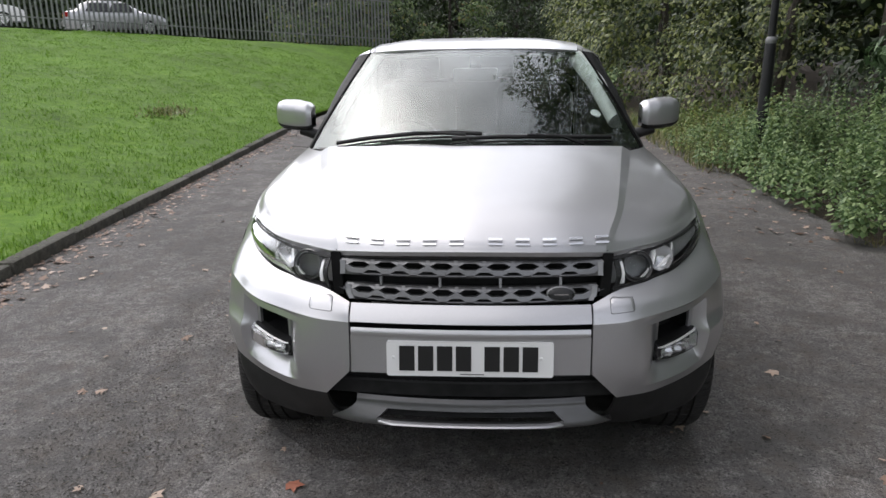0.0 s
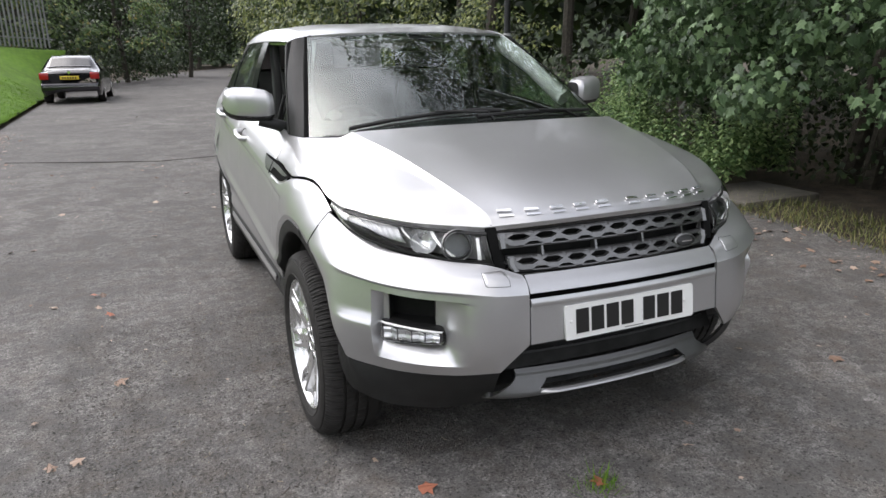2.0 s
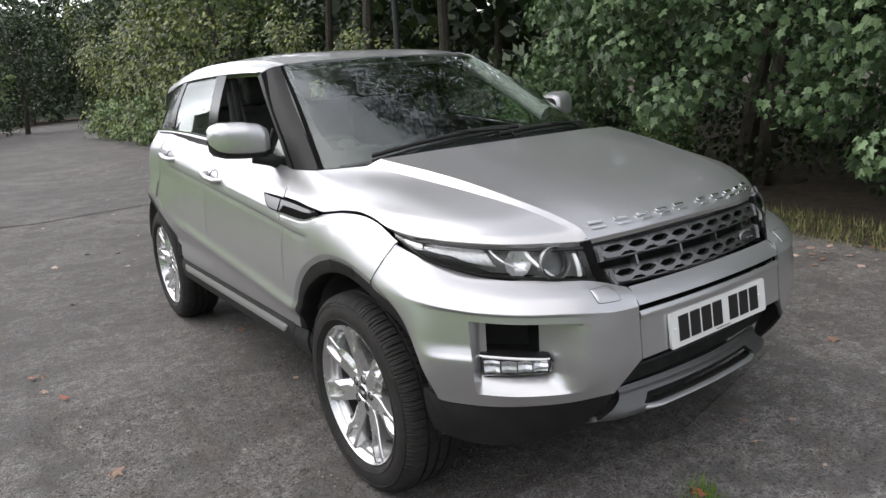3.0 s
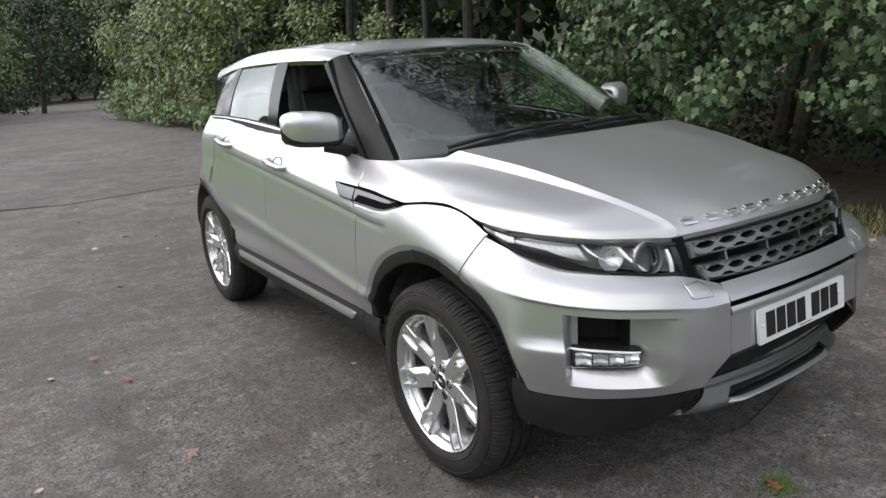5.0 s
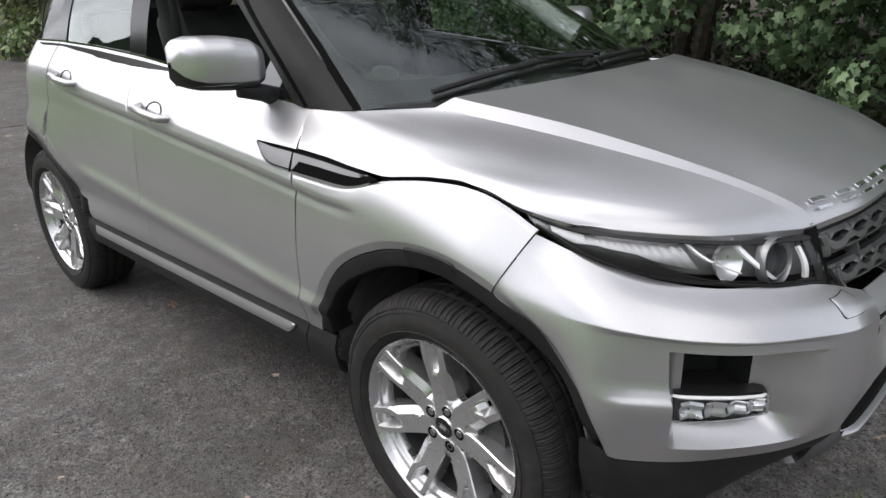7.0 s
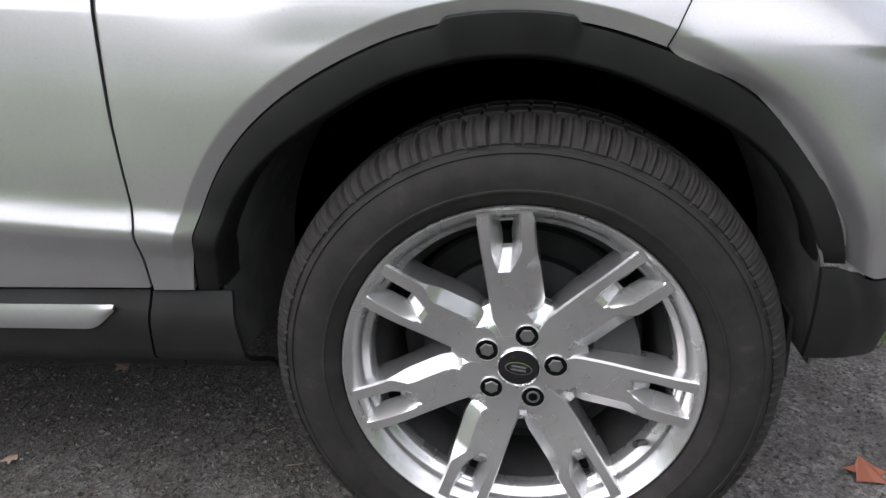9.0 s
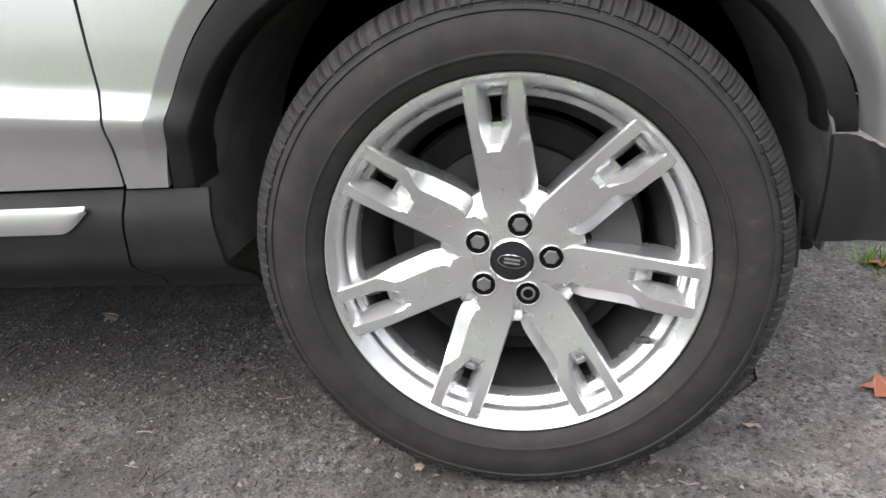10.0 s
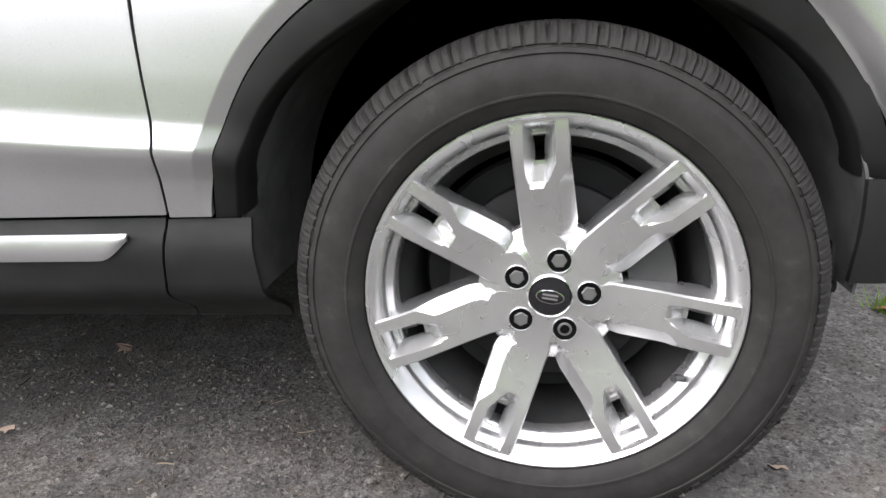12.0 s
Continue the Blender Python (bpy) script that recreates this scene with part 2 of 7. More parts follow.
def catmull(p, t):
    """Point on a Catmull-Rom curve through the points p, t from 0 to 1."""
    n = len(p) - 1
    f = min(max(t, 0.0), 1.0) * n
    i = min(int(f), n - 1)
    f -= i
    b, c = np.array(p[i], float), np.array(p[i + 1], float)
    a = np.array(p[i - 1], float) if i > 0 else 2 * b - c
    d = np.array(p[i + 2], float) if i + 2 <= n else 2 * c - b
    return 0.5 * (2 * b + (c - a) * f + (2 * a - 5 * b + 4 * c - d) * f * f + (3 * b - a - 3 * c + d) * f ** 3)


def knots(*runs):
    """Values from runs of (start, end, count), joined with no doubles."""
    out = []
    for a, b, n in runs:
        for k in range(n + 1):
            v = a + (b - a) * k / n
            if not out or abs(v - out[-1]) > 1e-6:
                out.append(v)
    return out


def sheet(fn, us, vs, thick=0.006, skip=None, side=1):
    """A panel of the surface fn(u, v), thickened inwards; side -1 mirrors it in x. skip(u, v) leaves faces out."""
    bm = bmesh.new()
    grid = [[bm.verts.new(Vector(fn(u, v))) for v in vs] for u in us]
    for i in range(len(us) - 1):
        for j in range(len(vs) - 1):
            if skip and skip((us[i] + us[i + 1]) / 2, (vs[j] + vs[j + 1]) / 2):
                continue
            q = [grid[i][j], grid[i + 1][j], grid[i + 1][j + 1], grid[i][j + 1]]
            if len({tuple(round(c, 5) for c in v.co) for v in q}) == 4:
                bm.faces.new(q)
    bmesh.ops.remove_doubles(bm, verts=bm.verts, dist=1e-5)
    if thick:
        bm.normal_update()
        mid = Vector((0, 1.4, 0.7))
        if sum(f.normal.dot(f.calc_center_median() - mid) * f.calc_area() for f in bm.faces) < 0:
            bmesh.ops.reverse_faces(bm, faces=bm.faces)
        bm.normal_update()
        outer = bm.verts[:]
        faces, rim = bm.faces[:], [(e.verts[0], e.verts[1]) for e in bm.edges if e.is_boundary]
        low = {v: bm.verts.new(v.co - v.normal * thick) for v in outer}
        for f in faces:
            bm.faces.new([low[v] for v in reversed(f.verts)])
        for a, b in rim:
            bm.faces.new((a, b, low[b], low[a]))
    if side < 0:
        for v in bm.verts:
            v.co.x = -v.co.x
    bmesh.ops.recalc_face_normals(bm, faces=bm.faces)
    return bm


def net(*curves):
    """A surface through curves: u runs along them, v across."""
    return lambda u, v: catmull([catmull(c, u) for c in curves], v)


def lathe(profile, seg, axis_x=True, fn=None):
    """A turned shape round the x axis from (radius, x) pairs; fn(i, k, r, x) may alter a point."""
    bm = bmesh.new()
    rings = []
    for k, (r, x) in enumerate(profile):
        ring = []
        for i in range(seg):
            a = 2 * math.pi * i / seg
            rr, xx = fn(i, k, r, x) if fn else (r, x)
            ring.append(bm.verts.new((xx, rr * math.cos(a), rr * math.sin(a)) if axis_x else (rr * math.cos(a), rr * math.sin(a), xx)))
        rings.append(ring)
    for a, b in zip(rings, rings[1:]):
        for i in range(seg):
            j = (i + 1) % seg
            bm.faces.new((a[i], a[j], b[j], b[i]))
    return bm


def cap_ends(bm):
    bmesh.ops.holes_fill(bm, edges=[e for e in bm.edges if e.is_boundary], sides=0)
    bmesh.ops.recalc_face_normals(bm, faces=bm.faces)
    return bm


def block(x0, x1, y0, y1, z0, z1, bevel=0.0, seg=2):
    bm = bmesh.new()
    bmesh.ops.create_cube(bm, size=1)
    for v in bm.verts:
        v.co = Vector(((x0 + x1) / 2 + v.co.x * (x1 - x0), (y0 + y1) / 2 + v.co.y * (y1 - y0), (z0 + z1) / 2 + v.co.z * (z1 - z0)))
    if bevel:
        bmesh.ops.bevel(bm, geom=bm.edges[:], offset=bevel, segments=seg, affect="EDGES", profile=0.5)
    return bm


def tube(points, radius, seg=8, taper=1.0):
    """A round bar along points, ending at radius * taper."""
    bm = bmesh.new()
    p = [Vector(q) for q in points]
    rings = []
    for i, q in enumerate(p):
        d = (p[min(i + 1, len(p) - 1)] - p[max(i - 1, 0)]).normalized()
        s = d.cross(Vector((0, 0, 1)) if abs(d.z) < 0.9 else Vector((1, 0, 0))).normalized()
        t = d.cross(s)
        r = radius * (1 + (taper - 1) * i / (len(p) - 1))
        rings.append([bm.verts.new(q + r * (math.cos(2 * math.pi * k / seg) * s + math.sin(2 * math.pi * k / seg) * t)) for k in range(seg)])
    for a, b in zip(rings, rings[1:]):
        for k in range(seg):
            bm.faces.new((a[k], a[(k + 1) % seg], b[(k + 1) % seg], b[k]))
    bm.faces.new(rings[0])
    bm.faces.new(rings[-1])
    bmesh.ops.recalc_face_normals(bm, faces=bm.faces)
    return bm


def prism(outline, depth, to3, bevel=0.0):
    """A flat shape from a 2D outline, thickened; to3(a, b, d) lays it into space."""
    bm = bmesh.new()
    f = [bm.verts.new(to3(a, b, 0)) for a, b in outline]
    g = [bm.verts.new(to3(a, b, depth)) for a, b in outline]
    bm.faces.new(f)
    bm.faces.new(g[::-1])
    n = len(f)
    for i in range(n):
        bm.faces.new((f[i], f[(i + 1) % n], g[(i + 1) % n], g[i]))
    bmesh.ops.recalc_face_normals(bm, faces=bm.faces)
    if bevel:
        bmesh.ops.bevel(bm, geom=bm.edges[:], offset=bevel, segments=2, affect="EDGES", profile=0.5)
    return bm


def joined(*bms):
    """One bmesh of several."""
    out = bmesh.new()
    for b in bms:
        me = bpy.data.meshes.new("tmp")
        b.to_mesh(me)
        b.free()
        out.from_mesh(me)
        bpy.data.meshes.remove(me)
    return out


def smooth(a, b, x):
    t = min(max((x - a) / (b - a), 0.0), 1.0)
    return t * t * (3 - 2 * t)


def lerp_list(pts, x):
    if x <= pts[0][0]:
        return pts[0][1]
    for (a, p), (b, q) in zip(pts, pts[1:]):
        if x <= b:
            return p + (q - p) * (x - a) / (b - a)
    return pts[-1][1]


# ---- the place: ground, road, kerb, lawn ----
def edge_left(y):
    """x of the road's grassy edge: straight along the kerb, bending right beyond the parked car."""
    return -3.42 - 0.048 * min(max(y - 2, -6), 11) + 0.0059 * max(0.0, y - 22) ** 2


def edge_right(y):
    """x of the road's wooded edge."""
    return 3.0 + 0.4 * smooth(2.9, 2.3, y) - 0.1 * smooth(1.2, 0.4, y) + 0.35 * smooth(8, 20, y) + (0.03 * (y - 30) ** 2 if y > 30 else 0)


FENCE_A, FENCE_B = (-24.0, 16.6), (1.0, 33.2)


def fence_foot(x):
    """Height of the ground along the fence."""
    return 1.36 - 0.066 * max(x, -24.0)


def fence_gap(x, y):
    """Distance to the fence's line, below nought behind it."""
    dx, dy = FENCE_B[0] - FENCE_A[0], FENCE_B[1] - FENCE_A[1]
    return -((y - FENCE_A[1]) * dx - (x - FENCE_A[0]) * dy) / math.hypot(dx, dy)


def lawn_height(x, y):
    """A bank, steepest beside the lane, that eases off up to the fence."""
    d = max(0.0, edge_left(y) - x)
    e = max(0.0, fence_gap(x, y))
    t = min(1.0, d / (d + e + 1e-6))
    bumps = 0.07 * noise.noise((x * 0.35, y * 0.35, 3.0)) + 0.045 * noise.noise((x * 1.1, y * 1.1, 7.0)) + 0.03 * noise.noise((x * 2.6, y * 2.6, 1.0))
    return 0.06 + (fence_foot(x) - 0.06) * (1 - (1 - t) ** 2.5) + bumps * smooth(0, 1.5, d)


def ground_sheet():
    xs = [-900, -200, -60] + knots((-40, 40, 20)) + [60, 200, 900]
    vs, fs = [], []
    for x in xs:
        for y in xs:
            vs.append((x, y + 10, -0.03))
    n = len(xs)
    for i in range(n - 1):
        for j in range(n - 1):
            fs.append((i * n + j, (i + 1) * n + j, (i + 1) * n + j + 1, i * n + j + 1))
    ob = quick("ground", vs, fs, SOIL)
    return tagged(ob, "dark leaf-strewn woodland soil", "ground", kind="structure")


def road_sheet():
    ys = knots((-40, -4, 12), (-4, 6, 60), (6, 42, 50), (42, 86, 30))
    bm = bmesh.new()
    rows = []
    for y in ys:
        a, b = edge_left(y) - 0.02, edge_right(y) + 0.25
        if y < -4:
            b += 0.2 * (-4 - y)
        rows.append([bm.verts.new((a + (b - a) * k / 40, y, 0.008 * noise.noise((a * 0.0 + (a + (b - a) * k / 40) * 0.8, y * 0.8, 1)) - 0.004)) for k in range(41)])
    for p, q in zip(rows, rows[1:]):
        for k in range(40):
            bm.faces.new((p[k], p[k + 1], q[k + 1], q[k]))
    ob = part("road", bm, ASPHALT)
    return tagged(ob, "worn grey asphalt lane with loose grit", "road", kind="structure")


def repair_patch(outline, label, tone, grain):
    bm = bmesh.new()
    n = len(outline)
    top = [bm.verts.new((x, y, 0.007)) for x, y in outline]
    low = [bm.verts.new((x * 1.0, y, -0.02)) for x, y in outline]
    bm.faces.new(top)
    for i in range(n):
        bm.faces.new((top[i], top[(i + 1) % n], low[(i + 1) % n], low[i]))
    bmesh.ops.recalc_face_normals(bm, faces=bm.faces)
    ob = part("road_patch", bm, mat_asphalt("patch_asphalt", tone, grain))
    return tagged(ob, label, "road", kind="structure")


def lawn():
    vs, fs = [], []
    ys = knots((-30, 0, 15), (0, 20, 130), (20, 40, 60))
    n = 80
    for y in ys:
        x0 = edge_left(y) - 0.1
        far = FENCE_A[0] + (y - FENCE_A[1]) / (FENCE_B[1] - FENCE_A[1]) * (FENCE_B[0] - FENCE_A[0]) - 0.4
        x1 = max(-26.0, min(x0 - 0.3, far) if y > FENCE_A[1] else -26.0)
        for j in range(n):
            x = x0 + (x1 - x0) * (j / (n - 1)) ** 1.6
            vs.append((x, y, lawn_height(x, y)))
    for i in range(len(ys) - 1):
        for j in range(n - 1):
            fs.append((i * n + j, (i + 1) * n + j, (i + 1) * n + j + 1, i * n + j + 1))
    return tagged(quick("lawn", vs, fs, TURF, True), "mown green grass bank rising beside the lane", "lawn", kind="structure")


def yard():
    """Level yard behind the fence."""
    dx, dy = FENCE_B[0] - FENCE_A[0], FENCE_B[1] - FENCE_A[1]
    L = math.hypot(dx, dy)
    vs, fs = [], []
    for i in range(13):
        x, y = FENCE_A[0] + dx * (i / 12 * 0.72 - 0.3), FENCE_A[1] + dy * (i / 12 * 0.72 - 0.3)
        for d in (0.35, 4.0, 9.0, 16.0):
            vs.append((x - dy / L * d, y + dx / L * d, fence_foot(x) - 0.02))
    for i in range(12):
        for j in range(3):
            fs.append((i * 4 + j, (i + 1) * 4 + j, (i + 1) * 4 + j + 1, i * 4 + j + 1))
    return tagged(quick("yard", vs, fs, YARD), "pale concrete yard behind the fence", "yard", kind="structure")


def scatter_blades(name, spots, lo, hi, material, label, lean=0.5, width=0.006):
    rng = np.random.default_rng(len(spots))
    vs, fs = [], []
    for x, y, z in spots:
        h, a, l = rng.uniform(lo, hi), rng.uniform(0, 6.28), rng.uniform(0.1, lean)
        dx, dy, w = math.cos(a), math.sin(a), width * rng.uniform(0.7, 1.4)
        tip = (x + dx * l * h, y + dy * l * h, z + h * (1 - 0.4 * l))
        i = len(vs)
        vs += [(x - dy * w, y + dx * w, z - 0.01), (x + dy * w, y - dx * w, z - 0.01), tip]
        fs.append((i, i + 1, i + 2))
    return tagged(quick(name, vs, fs, material), label, "grass", kind="stuff")


def kerb():
    """A run of worn kerb stones, each a piece of its own."""
    base = tagged(part("kerb", block(-0.02, 0.02, -4, 10.6, -0.14, -0.04), KERB), "low mossy concrete kerb along the lawn", "kerb", kind="structure")
    base.location.x = edge_left(2) - 0.05
    one = to_mesh("kerb_stone", block(-0.065, 0.065, -0.452, 0.452, -0.1, 0.095, 0.018), KERB)
    rng = random.Random(4)
    for k in range(25):
        y = -11.4 + k * 0.914
        s = new("kerb_stone", one)
        s.parent = base
        s.location = (edge_left(y) - 0.05 - base.location.x + rng.uniform(-0.008, 0.008), y, rng.uniform(-0.015, 0.008))
        s.rotation_euler = (rng.uniform(-0.006, 0.006), rng.uniform(-0.03, 0.03), rng.uniform(-0.006, 0.006) + math.atan((edge_left(y - 0.45) - edge_left(y + 0.45)) / 0.9))
    return base


ground_sheet()
road_sheet()
lawn()
yard()
kerb()
repair_patch([(-3.2, 8.9), (-1.2, 8.0), (0.2, 8.2), (1.4, 8.0), (2.3, 8.3), (2.4, 13.5), (-1.0, 14.0), (-3.3, 13.2)], "darker resurfaced patch of asphalt across the lane", 0.92, 0.6)
repair_patch([(-0.95, -2.4), (0.6, -2.6), (1.9, -2.3), (2.2, -0.9), (1.2, -0.35), (0.2, -0.55), (-0.62, -0.42), (-0.85, -0.2), (-1.05, -0.75)], "smoother asphalt patch under the car's nose", 1.14, 0.35)


# ---- foliage ----
DIAMOND = ([(0, -0.5), (0.27, -0.05), (0, 0.5), (-0.27, -0.05)], [(0, 1, 2), (0, 2, 3)])
OVAL = ([(0, -0.5), (0.25, -0.22), (0.28, 0.08), (0, 0.5), (-0.28, 0.08), (-0.25, -0.22)], [(0, 1, 2, 3), (0, 3, 4, 5)])
LOBED = ([(0, -0.45), (0.34, -0.36), (0.28, -0.12), (0.52, 0.1), (0.22, 0.16), (0, 0.55), (-0.22, 0.16), (-0.52, 0.1), (-0.28, -0.12), (-0.34, -0.36)],
         [(0, 1, 2, 4, 5), (2, 3, 4), (0, 5, 6, 8, 9), (6, 7, 8)])


def leaf_mesh(name, centres, sizes, shape, material, rng, up=0.7, outward=None):
    """Many single folded leaves at the centres."""
    flat, faces = shape
    n, k = len(centres), len(flat)
    nor = rng.normal(size=(n, 3)) + (0, 0, up)
    if outward is not None:
        nor += outward * 0.9
    nor /= np.linalg.norm(nor, axis=1)[:, None]
    ref = rng.normal(size=(n, 3)) + (0, 0, -0.9)
    s = np.cross(nor, ref)
    s /= np.linalg.norm(s, axis=1)[:, None] + 1e-9
    t = np.cross(nor, s)
    f = np.array(flat)
    fold = -np.abs(f[:, 0]) * 0.35 + f[:, 1] ** 2 * -0.35
    v = centres[:, None] + sizes[:, None, None] * (f[None, :, :1] * s[:, None] + f[None, :, 1:] * t[:, None] + fold[None, :, None] * nor[:, None])
    idx = np.arange(n)[:, None] * k
    fs = []
    for face in faces:
        fs += (idx + np.array(face)).tolist()
    me = bpy.data.meshes.new(name)
    me.from_pydata(v.reshape(-1, 3).tolist(), [], fs)
    me.materials.append(material)
    return me


def clumps(rng, n_clump, per, centre, radii, spread, shell=0.55, floor=0.05):
    """Leaf places in clumps that sit towards the outside of an uneven ellipsoid."""
    d = rng.normal(size=(n_clump, 3))
    d /= np.linalg.norm(d, axis=1)[:, None]
    r = shell + (1 - shell) * rng.random(n_clump) ** 0.6
    r *= 1 + 0.28 * np.sin(d[:, 0] * 5 + 1.3 * d[:, 2] * 4 + rng.uniform(0, 6)) * np.cos(d[:, 1] * 4)
    c = np.array(centre) + d * r[:, None] * np.array(radii)
    p = np.repeat(c, per, 0) + rng.normal(size=(n_clump * per, 3)) * spread * np.array((1, 1, 0.7))
    out = np.repeat(d, per, 0)
    keep = p[:, 2] > floor
    return p[keep], out[keep], c


def leaf_set(name, centres, axis, nor, sizes, shape, material):
    """Single folded leaves, each with its own facing and the way its tip points."""
    flat, faces = shape
    n, k = len(centres), len(flat)
    nor = nor / (np.linalg.norm(nor, axis=1)[:, None] + 1e-9)
    s = np.cross(nor, axis)
    s /= np.linalg.norm(s, axis=1)[:, None] + 1e-9
    t = np.cross(s, nor)
    f = np.array(flat)
    fold = -np.abs(f[:, 0]) * 0.3 - (f[:, 1] + 0.5) ** 2 * 0.22
    v = centres[:, None] + sizes[:, None, None] * (f[None, :, :1] * s[:, None] + f[None, :, 1:] * t[:, None] + fold[None, :, None] * nor[:, None])
    idx = np.arange(n)[:, None] * k
    fs = []
    for face in faces:
        fs += (idx + np.array(face)).tolist()
    me = bpy.data.meshes.new(name)
    me.from_pydata(v.reshape(-1, 3).tolist(), [], fs)
    me.materials.append(material)
    return me


def sprays(rng, centres, outs, reach, per):
    """Leaves in sprays: each spray a loose dome that faces outwards and up, its tips hanging."""
    n = len(centres) * per
    o = np.repeat(outs, per, 0)
    d = rng.normal(size=(n, 3)) + o * 0.9 + (0, 0, 0.35)
    d /= np.linalg.norm(d, axis=1)[:, None]
    r = np.repeat(reach, per) * (0.35 + 0.75 * rng.random(n) ** 0.6)
    p = np.repeat(centres, per, 0) + d * r[:, None] * np.array((1.0, 1.0, 0.75))
    nor = d * 0.6 + o * 0.25 + (0, 0, 0.55) + rng.normal(size=(n, 3)) * 0.38
    axis = d * 0.7 + (0, 0, -0.8) + rng.normal(size=(n, 3)) * 0.45
    return p, axis, nor


def hedge(name, y0, y1, height, depth, count, size, material, seed, label, edge, reach=0.4, per=40, base=0.15, lean=0.0, shape=None, category="hedge"):
    """An overgrown wall of sprays along a line, with hollows, an uneven top and an overhang."""
    rng = np.random.default_rng(seed)
    n = count // per
    y = rng.uniform(y0, y1, n)
    z = base + (height - base) * rng.random(n) ** 0.85
    top = np.array([height * (0.72 + 0.55 * noise.noise((b * 0.45, seed, 0.3))) for b in y])
    keep = z < top
    y, z = y[keep], z[keep]
    bulge = np.array([0.55 * noise.noise((b * 0.8, c * 0.9, seed)) + 0.3 * noise.noise((b * 2.1, c * 2.3, seed + 5)) for b, c in zip(y, z)])
    x = np.array([edge(b) for b in y]) + lean * z / height - bulge * min(1.0, depth) + depth * rng.random(len(y)) ** 2.2
    c = np.stack([x, y, z], 1)
    o = np.stack([-np.ones(len(y)), rng.normal(size=len(y)) * 0.35 - 0.25, 0.25 + 0.5 * z / height], 1)
    p, axis, nor = sprays(rng, c, o, reach * rng.uniform(0.6, 1.3, len(y)), per)
    ok = p[:, 2] > 0.03
    p, axis, nor = p[ok], axis[ok], nor[ok]
    me = leaf_set(name, p, axis, nor, size * rng.uniform(0.55, 1.3, len(p)), shape or OVAL, material)
    return tagged(new(name, me), label, category, kind="stuff")


def stalks(name, spots, size, material, seed, label, step=0.075, whorl=3, category="undergrowth"):
    """Leafy stems: whorls of hanging leaves that grow smaller towards the tip. spots: x, y, foot, height."""
    rng = np.random.default_rng(seed)
    P, A, N, S = [], [], [], []
    for x, y, z, h in spots:
        lx, ly = rng.normal() * 0.12, rng.normal() * 0.12
        k0 = rng.uniform(0, 6.28)
        m = max(3, int(h * 0.85 / step))
        for j in range(m):
            f = 1 - j * 0.85 / m
            for q in range(whorl):
                a = k0 + j * 1.57 + q * 6.283 / whorl + rng.normal() * 0.25
                d = np.array((math.cos(a), math.sin(a), 0.0))
                big = size * (1.12 - 0.55 * f ** 3) * rng.uniform(0.7, 1.25)
                P.append((x + lx * f * h + d[0] * big * 0.62, y + ly * f * h + d[1] * big * 0.62, z + f * h + rng.normal() * 0.012))
                A.append(d + (0, 0, -0.55 + rng.normal() * 0.3))
                N.append(d * 0.35 + (rng.normal() * 0.2, rng.normal() * 0.2, 1.0))
                S.append(big)
    me = leaf_set(name, np.array(P), np.array(A), np.array(N), np.array(S), OVAL, material)
    return tagged(new(name, me), label, category, kind="stuff")


def tree(name, at, height, trunk_r, radii, leaves, size, material, seed, label, shape=OVAL, low=0.45, clump=None, stems=1, spread=None, hang=False):
    """A tapered trunk with limbs and a crown of single leaves."""
    rng = np.random.default_rng(seed)
    x, y = at
    root = empty(name, None, (x, y, 0))
    tagged(root, label, name.replace("_", " "))
    n_clump = clump or max(24, leaves // 60)
    centre = (0, 0, height - radii[2])
    p, out, cs = clumps(rng, n_clump, max(1, leaves // n_clump), centre, radii, spread or 0.13 * sum(radii) / 3 * 1.6, floor=max(0.05, low))
    for s in range(stems):
        a = rng.uniform(0, 6.28)
        foot = Vector((0.25 * (stems > 1) * math.cos(a) * s, 0.25 * (stems > 1) * math.sin(a) * s, -0.05))
        top = Vector((rng.normal() * 0.1 * height * 0.4, rng.normal() * 0.1 * height * 0.4, height - radii[2] * 0.7))
        mid = foot.lerp(top, 0.5) + Vector((rng.normal() * 0.15, rng.normal() * 0.15, 0))
        stem = part("trunk", tube([foot, foot.lerp(mid, 0.5) + Vector((0.04, 0.03, 0)), mid, mid.lerp(top, 0.5), top], trunk_r / (1 + 0.35 * (stems - 1)), 8, 0.35), BARK, root)
        for c in cs[rng.permutation(len(cs))[: max(6, 14 // stems)]]:
            start = foot.lerp(top, rng.uniform(0.45, 0.95))
            end = Vector(c)
            bend = start.lerp(end, 0.5) + Vector((0, 0, 0.08 * height * rng.uniform(0, 1)))
            part("limb", tube([start, bend, end], trunk_r * 0.22, 5, 0.25), BARK, stem)
    sizes = size * rng.uniform(0.6, 1.25, len(p))
    if hang:      # sprays over the crown's outside, on the side of the light
        m = len(cs) // 2
        a = rng.uniform(1.9, 5.2, m)
        q = 0.72 + 0.33 * rng.random(m)
        skirt = np.stack([np.cos(a) * radii[0] * q, np.sin(a) * radii[1] * q, rng.uniform(low, centre[2], m)], 1)
        c = np.concatenate([cs[cs[:, 2] > low], skirt])
        o = (c - np.array(centre)) / np.array(radii)
        p, axis, nor = sprays(rng, c, o, hang * rng.uniform(0.65, 1.3, len(c)), max(1, leaves // len(c)))
        ok = p[:, 2] > 0.1
        p, axis, nor = p[ok], axis[ok], nor[ok]
        me = leaf_set("crown", p, axis, nor, size * rng.uniform(0.6, 1.25, len(p)), shape, material)
    else:
        me = leaf_mesh("crown", p, sizes, shape, material, rng, 0.6, out)
    crown = new("crown", me)
    crown.parent = root
    tagged(crown, "many separate green leaves")
    return root


